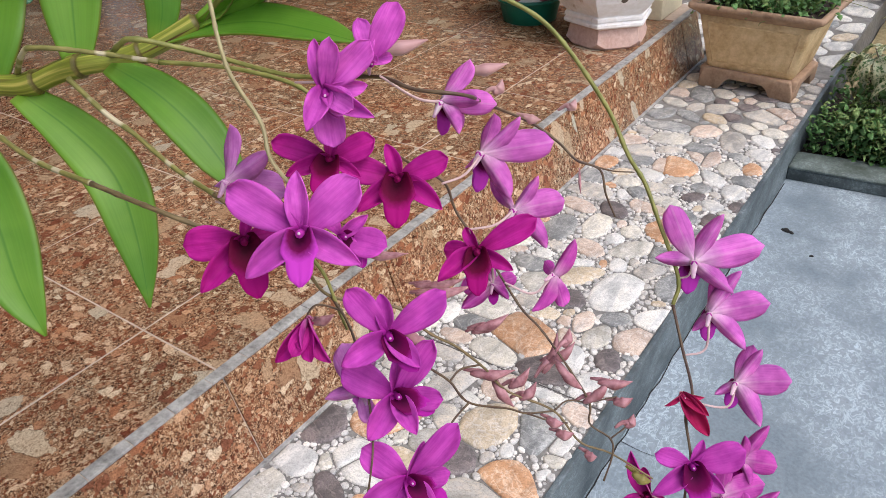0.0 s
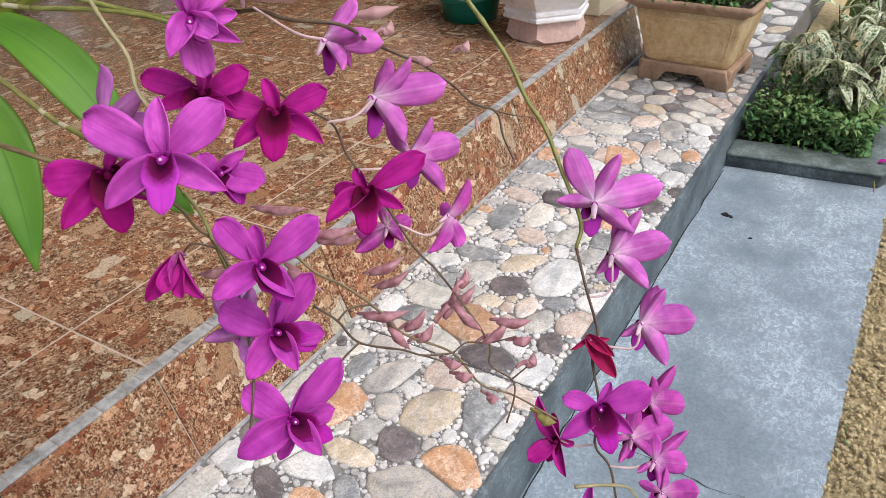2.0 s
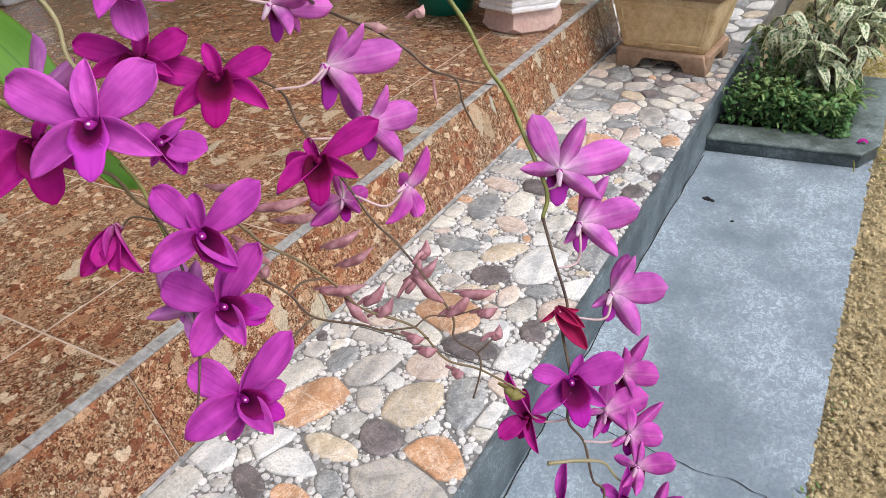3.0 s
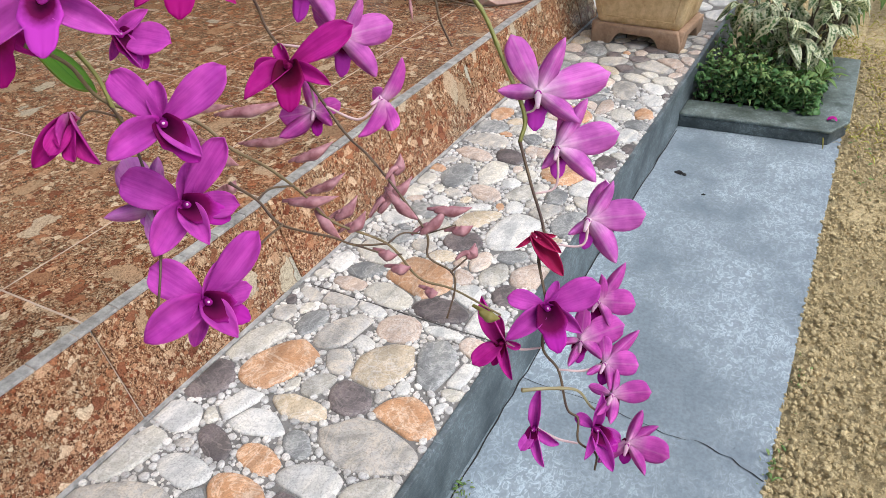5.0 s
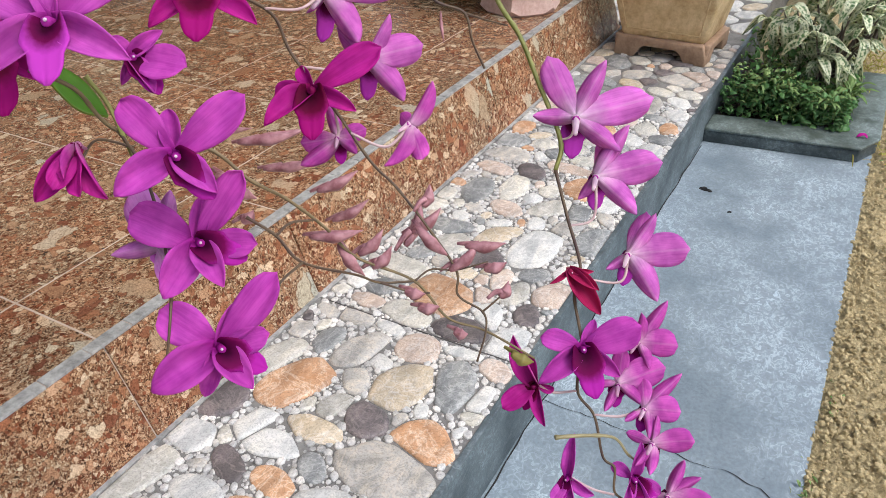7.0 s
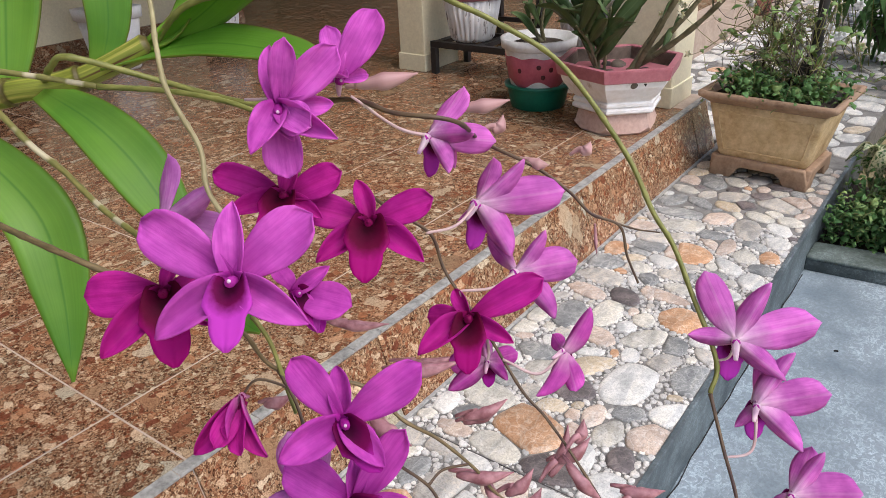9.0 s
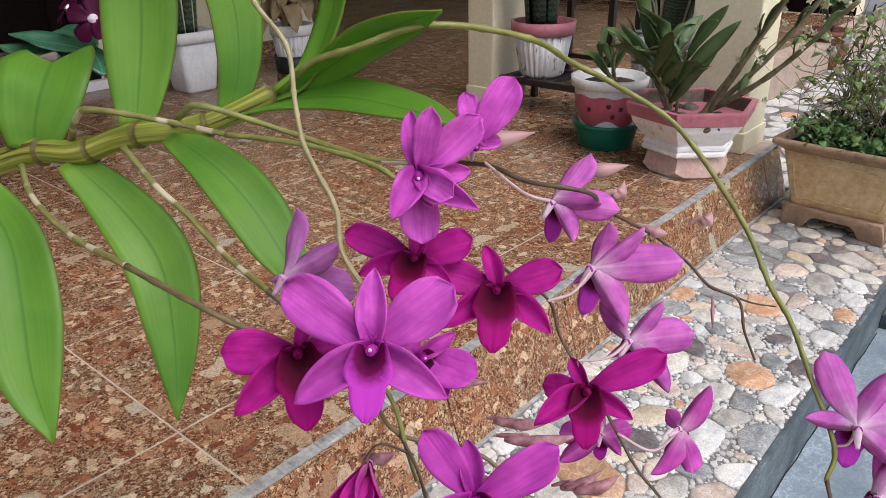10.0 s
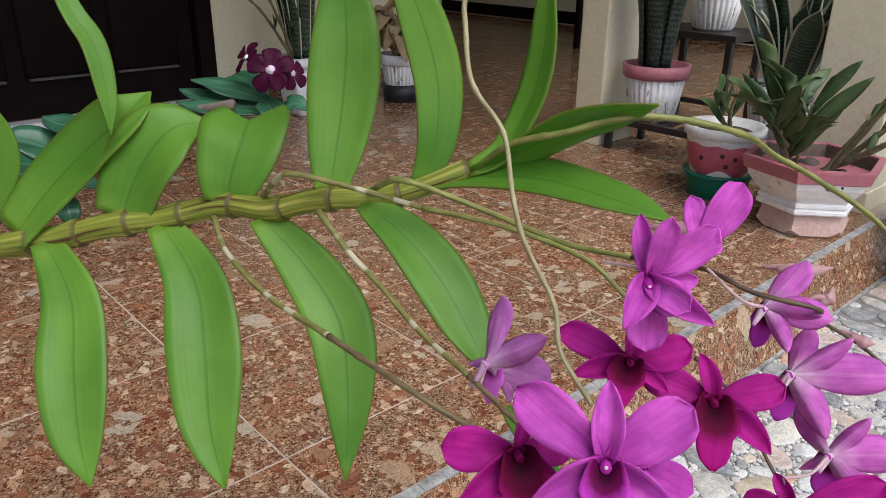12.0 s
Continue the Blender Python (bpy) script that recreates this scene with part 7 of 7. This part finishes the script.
STONES_SET += [(-0.433, 0.586, 0.029, 0.019, 147, "grey"), (-0.377, 0.539, 0.051, 0.029, 18, "white"), (-0.289, 0.549, 0.046, 0.029, 52, "cream"), (-0.380, 0.484, 0.032, 0.025, 105, "dark"), (-0.439, 0.430, 0.039, 0.020, 30, "cream"), (-0.480, 0.701, 0.033, 0.020, 64, "cream"), (-0.569, 0.714, 0.071, 0.044, 64, "orange"), (-0.638, 0.751, 0.063, 0.027, 69, "cream"), (-0.584, 0.827, 0.038, 0.023, 89, "grey"), (-0.517, 0.826, 0.059, 0.033, 70, "band"), (-0.481, 0.765, 0.036, 0.021, 131, "band"), (-0.469, 0.820, 0.024, 0.016, 166, "white"), (-0.405, 0.787, 0.060, 0.044, 78, "tan"), (-0.330, 0.826, 0.061, 0.032, 113, "grey"), (-0.279, 0.819, 0.031, 0.017, 87, "white")]
STONES_SET += [(-0.429, 0.877, 0.039, 0.036, 175, "pink"), (-0.355, 0.902, 0.037, 0.012, 4, "white"), (-0.287, 0.888, 0.031, 0.021, 156, "pink"), (-0.631, 0.893, 0.031, 0.014, 161, "band"), (-0.576, 0.900, 0.038, 0.018, 180, "band"), (-0.504, 0.904, 0.032, 0.014, 170, "white"), (-0.646, 0.829, 0.024, 0.019, 93, "band"), (-0.496, 0.954, 0.053, 0.030, 176, "cream"), (-0.388, 0.956, 0.058, 0.031, 3, "dark"), (-0.471, 1.028, 0.075, 0.052, 163, "orange"), (-0.362, 1.015, 0.035, 0.024, 113, "white"), (-0.300, 0.962, 0.043, 0.030, 66, "white"), (-0.581, 1.004, 0.039, 0.025, 29, "grey"), (-0.586, 0.955, 0.034, 0.020, 2, "pink"), (-0.584, 1.069, 0.061, 0.038, 164, "cream")]
STONES_SET += [(-0.641, 1.008, 0.033, 0.022, 99, "white"), (-0.453, 1.173, 0.039, 0.034, 17, "dark"), (-0.389, 1.120, 0.037, 0.021, 94, "pink"), (-0.347, 1.096, 0.042, 0.024, 87, "cream"), (-0.536, 1.197, 0.039, 0.034, 142, "cream"), (-0.466, 1.263, 0.056, 0.028, 53, "tan"), (-0.375, 1.246, 0.082, 0.043, 85, "white"), (-0.573, 1.252, 0.052, 0.028, 5, "grey"), (-0.339, 1.166, 0.032, 0.023, 56, "grey"), (-0.301, 1.045, 0.030, 0.023, 97, "dark"), (-0.498, 1.371, 0.042, 0.027, 155, "pink"), (-0.595, 1.422, 0.061, 0.034, 97, "grey"), (-0.522, 1.468, 0.061, 0.032, 95, "cream"), (-0.604, 1.534, 0.051, 0.026, 165, "pink"), (-0.606, 1.616, 0.055, 0.034, 177, "band")]
STONES_SET += [(-0.518, 1.554, 0.042, 0.030, 141, "dark"), (-0.503, 1.665, 0.030, 0.023, 131, "grey"), (-0.550, 1.708, 0.036, 0.025, 176, "cream"), (-0.511, 1.772, 0.041, 0.027, 159, "white"), (-0.501, 1.836, 0.041, 0.028, 103, "pink"), (-0.369, 1.523, 0.051, 0.046, 139, "orange"), (-0.408, 1.412, 0.054, 0.029, 47, "cream"), (-0.347, 1.419, 0.034, 0.027, 95, "grey"), (-0.299, 1.491, 0.055, 0.027, 74, "white"), (-0.283, 1.418, 0.030, 0.017, 128, "band"), (-0.463, 1.435, 0.023, 0.021, 59, "white"), (-0.573, 1.834, 0.046, 0.031, 5, "grey"), (-0.589, 1.892, 0.051, 0.031, 159, "band"), (-0.452, 1.979, 0.040, 0.030, 173, "grey"), (-0.318, 1.690, 0.030, 0.023, 150, "white")]
STONES_SET += [(-0.296, 1.619, 0.034, 0.024, 91, "dark"), (-0.441, 1.482, 0.028, 0.024, 105, "cream"), (-0.469, 1.600, 0.035, 0.021, 137, "pink"), (-0.344, 1.351, 0.039, 0.024, 64, "band"), (-0.564, 1.342, 0.023, 0.016, 165, "band"), (-0.652, 1.375, 0.029, 0.023, 109, "cream"), (-0.650, 1.318, 0.030, 0.023, 47, "cream"), (-0.486, 1.305, 0.029, 0.015, 32, "white"), (-0.518, 1.125, 0.027, 0.020, 168, "band"), (-0.469, 1.844, 0.062, 0.050, 154, "orange"), (-0.580, 2.081, 0.066, 0.032, 10, "grey"), (-0.540, 2.004, 0.060, 0.036, 19, "cream"), (-0.472, 2.096, 0.047, 0.037, 53, "pink"), (-0.384, 2.064, 0.066, 0.035, 104, "band"), (-0.552, 2.183, 0.053, 0.023, 146, "grey")]
STONES_SET += [(-0.478, 2.195, 0.048, 0.027, 165, "tan"), (-0.435, 2.228, 0.030, 0.028, 131, "dark"), (-0.353, 2.277, 0.065, 0.046, 164, "band"), (-0.379, 2.166, 0.041, 0.027, 162, "cream"), (-0.298, 2.172, 0.033, 0.030, 151, "cream"), (-0.310, 2.107, 0.042, 0.027, 134, "white"), (-0.294, 2.019, 0.039, 0.029, 118, "white"), (-0.340, 1.975, 0.033, 0.021, 168, "grey"), (-0.404, 1.932, 0.053, 0.026, 99, "pink"), (-0.345, 1.902, 0.041, 0.028, 108, "cream"), (-0.290, 1.926, 0.036, 0.023, 91, "orange"), (-0.363, 1.827, 0.047, 0.023, 138, "white"), (-0.287, 1.848, 0.033, 0.027, 166, "grey"), (-0.296, 1.784, 0.042, 0.027, 90, "white"), (-0.371, 1.762, 0.027, 0.023, 9, "grey")]
STONES_SET += [(-0.579, 1.790, 0.031, 0.015, 172, "grey"), (-0.520, 1.929, 0.036, 0.022, 24, "band"), (-0.440, 1.929, 0.043, 0.017, 140, "pink"), (-0.465, 1.712, 0.036, 0.023, 3, "band"), (-0.442, 1.605, 0.066, 0.021, 176, "pink"), (-0.423, 1.656, 0.036, 0.023, 3, "cream"), (-0.639, 1.944, 0.046, 0.030, 2, "pink"), (-0.408, 2.319, 0.035, 0.026, 174, "dark"), (-0.320, 2.321, 0.041, 0.038, 144, "pink")]
# Browner, darker stone mix by the planter, partly put in for its shade.
FAR_KINDS = ["pink", "tan", "dark", "grey", "band", "band", "pink", "cream", "cream"]
KINDS = ["cream"] * 6 + ["white"] * 6 + ["grey"] * 4 + ["dark"] * 2 + ["orange"] + ["tan"] + ["pink"] * 4 + ["band"] * 4 + ["tan"] * 2
SEAMS = [-0.70, 0.92]


def half(stone, nx, ny):
    """How far a stone reaches from its middle in the direction (nx, ny)."""
    _, _, a, b, turn, _ = stone
    c, s = math.cos(radians(turn)), math.sin(radians(turn))
    return math.hypot(a * (nx * c + ny * s), b * (ny * c - nx * s))


def inside(stone, x, y):
    """How far a place lies outside a stone, nearly."""
    sx, sy, a, b, turn, _ = stone
    c, s = math.cos(radians(turn)), math.sin(radians(turn))
    u, v = c * (x - sx) + s * (y - sy), c * (y - sy) - s * (x - sx)
    return (math.hypot(u / a, v / b) - 1) * (a * b) ** 0.5


def clear(stones, one, share):
    for other in stones:
        dx, dy = other[0] - one[0], other[1] - one[1]
        d = math.hypot(dx, dy)
        if d < 1e-6 or d < share * (half(one, dx / d, dy / d) + half(other, dx / d, dy / d)):
            return False
    return True


def scatter(stones, x0, x1, y0, y1, tries, rnd, sizes, share=0.95):
    for _ in range(tries):
        a = rnd.choice(sizes) * rnd.uniform(0.85, 1.15)
        one = (rnd.uniform(x0, x1), rnd.uniform(y0, y1), a, a * rnd.uniform(0.55, 0.85), rnd.uniform(0, 180), rnd.choice(FAR_KINDS if 1.9 < y0 < 2.7 else KINDS))
        if clear([q for q in stones if abs(q[1] - one[1]) < 0.2], one, share):
            stones.append(one)


def clip_cell(poly, nx, ny, d):
    out = []
    for (ax, ay), (bx, by) in zip(poly, poly[1:] + poly[:1]):
        da, db = nx * ax + ny * ay - d, nx * bx + ny * by - d
        if da <= 0:
            out.append((ax, ay))
        if da * db < 0:
            s = da / (da - db)
            out.append((ax + s * (bx - ax), ay + s * (by - ay)))
    return out


def outline(stones, k, bounds, gap, seams, rnd):
    x, y, a, b, turn, _ = stones[k]
    x0, x1, y0, y1 = bounds
    c, s = math.cos(radians(turn)), math.sin(radians(turn))
    egg, p1, p2 = rnd.uniform(-0.28, 0.28), rnd.uniform(0, 6), rnd.uniform(0, 6)
    poly = []
    for i in range(22):
        t = 2 * math.pi * i / 22
        r = 1.12 / (abs(math.cos(t)) ** 2.5 + abs(math.sin(t)) ** 2.5) ** (1 / 2.5) * (1 + 0.04 * math.sin(2 * t + p1) + 0.085 * math.sin(3 * t + p2) + 0.025 * math.sin(5 * t + p1 + p2))
        u, v = a * r * math.cos(t), b * r * math.sin(t) * (1 + egg * math.cos(t))
        poly.append((x + c * u - s * v, y + s * u + c * v))
    for nx, ny, d in ((1, 0, x1), (-1, 0, -x0), (0, 1, y1), (0, -1, -y0)):
        poly = clip_cell(poly, nx, ny, d)
    for q in seams:
        if abs(y - q) < 0.12 and poly:
            poly = clip_cell(poly, 0, 1, q - 0.002) if y < q else clip_cell(poly, 0, -1, -q - 0.002)
    for j, other in enumerate(stones):
        dx, dy = other[0] - x, other[1] - y
        d = math.hypot(dx, dy)
        if j != k and d < 0.25 and poly:
            nx, ny = dx / d, dy / d
            p, q = half(stones[k], nx, ny), half(other, nx, ny)
            poly = clip_cell(poly, nx, ny, nx * x + ny * y + max(0.3 * p, min(p * 1.1, p + (d - p - q) / 2 - gap)))
    for _ in range(2):
        if len(poly) > 2:
            poly = [p for (ax, ay), (bx, by) in zip(poly, poly[1:] + poly[:1]) for p in ((0.75 * ax + 0.25 * bx, 0.75 * ay + 0.25 * by), (0.25 * ax + 0.75 * bx, 0.25 * ay + 0.75 * by))]
    clean = []
    for p in poly:
        if not clean or math.hypot(p[0] - clean[-1][0], p[1] - clean[-1][1]) > 0.004:
            clean.append(p)
    return clean


def pebble(bm, poly, z, height, slot=0):
    n = len(poly)
    cx, cy = sum(p[0] for p in poly) / n, sum(p[1] for p in poly) / n
    rings = [[bm.verts.new((cx + (x - cx) * s, cy + (y - cy) * s, z + h * height)) for x, y in poly] for s, h in ((1, -0.4), (0.99, 0.25), (0.95, 0.58), (0.87, 0.81), (0.72, 0.95), (0.45, 1.0))]
    made = [bm.faces.new((a[i], a[(i + 1) % n], b[(i + 1) % n], b[i])) for a, b in zip(rings, rings[1:]) for i in range(n)]
    made.append(bm.faces.new(rings[-1]))
    for f in made:
        f.material_index = slot
    return bm


rnd = random.Random(72)
scatter(STONES_SET, -0.65, -0.265, 1.95, 2.66, 2500, rnd, (0.055, 0.048, 0.042, 0.036, 0.026))
scatter(STONES_SET, -0.65, -0.265, -0.3, 2.66, 7000, rnd, (0.055, 0.048, 0.042, 0.036))
scatter(STONES_SET, -0.66, -0.262, 0.1, 2.66, 9000, rnd, (0.032, 0.026, 0.020, 0.015), 0.96)
area = (-0.671, -0.2555, -0.4, 2.66)
near_on = sorted(range(len(STONES_SET)), key=lambda k: abs(STONES_SET[k][1] - 1.1))
rest = bmesh.new()
rows_of = {}
for one in STONES_SET:
    for row in range(int((one[1] - one[2]) // 0.06), int((one[1] + one[2]) // 0.06) + 1):
        rows_of.setdefault(row, []).append(one)
for place, k in enumerate(near_on):
    poly = outline(STONES_SET, k, area, 0.0014, SEAMS, rnd)
    if len(poly) > 4:
        high = 0.0035 + 0.08 * STONES_SET[k][3]
        if place < 300:
            part("pebble", pebble(bmesh.new(), poly, 0.0, high), STONES[STONES_SET[k][5]], step)
        else:
            pebble(rest, poly, 0.0, high, list(STONES).index(STONES_SET[k][5]))
scatter(rear := [], -0.65, -0.265, -2.98, -0.42, 2500, rnd, (0.055, 0.045, 0.035))
for k in range(len(rear)):
    poly = outline(rear, k, (-0.671, -0.2555, -3.0, -0.4), 0.0014, SEAMS, rnd)
    if len(poly) > 4:
        pebble(rest, poly, 0.0, 0.006, list(STONES).index(rear[k][5]))
tagged(part("more_pebbles", rest, list(STONES.values()), step), "rounded river pebbles set in the step", kind="stuff")

for q in SEAMS:
    boxed("seam", (-0.6725, -0.2545, q - 0.0007, q + 0.0007, -0.01, 0.0012), FLECKED, step)
grit = bmesh.new()
taken = {}
for n in range(50000):
    x, y, r = rnd.uniform(-0.67, -0.258), rnd.uniform(0.25, 2.1), (0.0075, 0.006, 0.0046, 0.0034, 0.0026)[min(4, n // 8000)] * rnd.uniform(0.85, 1.15)
    cx, cy = int(x // 0.018), int(y // 0.018)
    close = [p for i in (-1, 0, 1) for j in (-1, 0, 1) for p in taken.get((cx + i, cy + j), ())]
    if min(abs(y - q) for q in SEAMS) > 0.7 * r + 0.001 and all((x - a) ** 2 + (y - b) ** 2 > (0.9 * (r + q)) ** 2 for a, b, q in close) and all(inside(q, x, y) > 0.42 * r for q in rows_of.get(int(y // 0.06), ())):
        taken.setdefault((cx, cy), []).append((x, y, r))
        a, k = rnd.uniform(0, 3.14), rnd.uniform(0.65, 1.0)
        ring = [(t, r * 1.08 * rnd.uniform(0.85, 1.12)) for t in (2 * math.pi * i / 8 for i in range(8))]
        pebble(grit, [(x + q * (math.cos(t) * math.cos(a) - k * math.sin(t) * math.sin(a)), y + q * (math.cos(t) * math.sin(a) + k * math.sin(t) * math.cos(a))) for t, q in ring], 0.0, r * 0.5)
tagged(part("gravel", grit, GRIT, step), "small white gravel between the pebbles", kind="stuff")

far = []
scatter(far, -2.6, -0.26, 2.80, 6.5, 6000, rnd, (0.075, 0.065, 0.05))
fb2 = bmesh.new()
names = list(STONES)
for k in range(len(far)):
    poly = outline(far, k, (-2.7, -0.255, 2.78, 6.6), 0.003, [], rnd)
    if len(poly) > 4:
        pebble(fb2, poly, 0.0, 0.006, names.index(far[k][5]) if rnd.random() < 0.25 else 1)
tagged(part("paving_pebbles", fb2, list(STONES.values()), paving), "pale pebbles set in the paving", kind="stuff")

# loose bits on the channel and the soil
for x, y, r in ((-0.169, 1.892, 0.010), (-0.085, 1.80, 0.005), (-0.155, 1.885, 0.006)):
    lb2 = bmesh.new()
    bmesh.ops.create_icosphere(lb2, subdivisions=2, radius=r, matrix=Matrix.Translation((x, y, -0.133)) @ Matrix.Diagonal((1.2, 0.7, 0.4, 1)))
    for v in lb2.verts:
        v.co += 0.9 * r * Vector((noise.noise(v.co * 150), noise.noise(v.co * 150 + Vector((4, 0, 0))), 0.5 * noise.noise(v.co * 200)))
    tagged(part("dry_leaf", lb2, CRACK), "dark crumpled dry leaf on the cement", "leaf litter")
for x, y, r, m in ((0.272, 0.80, 0.012, "white"), (0.285, 0.765, 0.011, "cream"), (0.30, 0.74, 0.009, "white"), (0.24, 0.86, 0.008, "cream")):
    lb2 = bmesh.new()
    bmesh.ops.create_icosphere(lb2, subdivisions=2, radius=r, matrix=Matrix.Translation((x, y, -0.128)) @ Matrix.Diagonal((1.3, 0.9, 0.7, 1)))
    tagged(part("stone", lb2, STONES[m]), "pale small stone on the soil", "stone", "stones on the soil")
clods = bmesh.new()
for _ in range(22000):
    x, y = 0.197 + abs(rnd.gauss(0, 0.2)), 0.5 + 2.6 * rnd.random() ** 1.3
    r = 0.0013 + 0.0055 * rnd.random() ** 4
    c = Vector((x, y, -0.139 + 0.004 * rnd.random() + 0.006 * min(1, max(0, x - 0.2) * 20) + 0.02 * max(0, x - 0.3)))
    n0 = len(clods.verts)
    q = [clods.verts.new(c + Vector((r * math.cos(t) * rnd.uniform(0.7, 1.3), r * math.sin(t) * rnd.uniform(0.7, 1.3), 0))) for t in (0, 1.26, 2.5, 3.77, 5.0)]
    h = r * rnd.uniform(0.5, 1.5)
    u = [clods.verts.new(c + (p.co - c) * rnd.uniform(0.6, 0.95) + Vector((0, 0, h * rnd.uniform(0.55, 0.85)))) for p in q]
    top = clods.verts.new(c + Vector((0, 0, h)))
    for a, b, d, e in zip(q, q[1:] + q[:1], u[1:] + u[:1], u):
        clods.faces.new((a, b, d, e))
        clods.faces.new((e, d, top))
tagged(part("clods", clods, SOIL, None, "", False), "small soil clods", "soil", kind="stuff")
# fallen petal on the bed kerb
lb2 = blade(bmesh.new(), [(0.150, 2.275, -0.086), (0.163, 2.283, -0.080), (0.176, 2.279, -0.086)], 0.017, (0, 0, 1), lance, 0.2, 0.05, 0.0008, 5, 6)
tagged(part("fallen_petal", lb2, DARK[0]), "fallen magenta petal on the bed kerb", "petal")
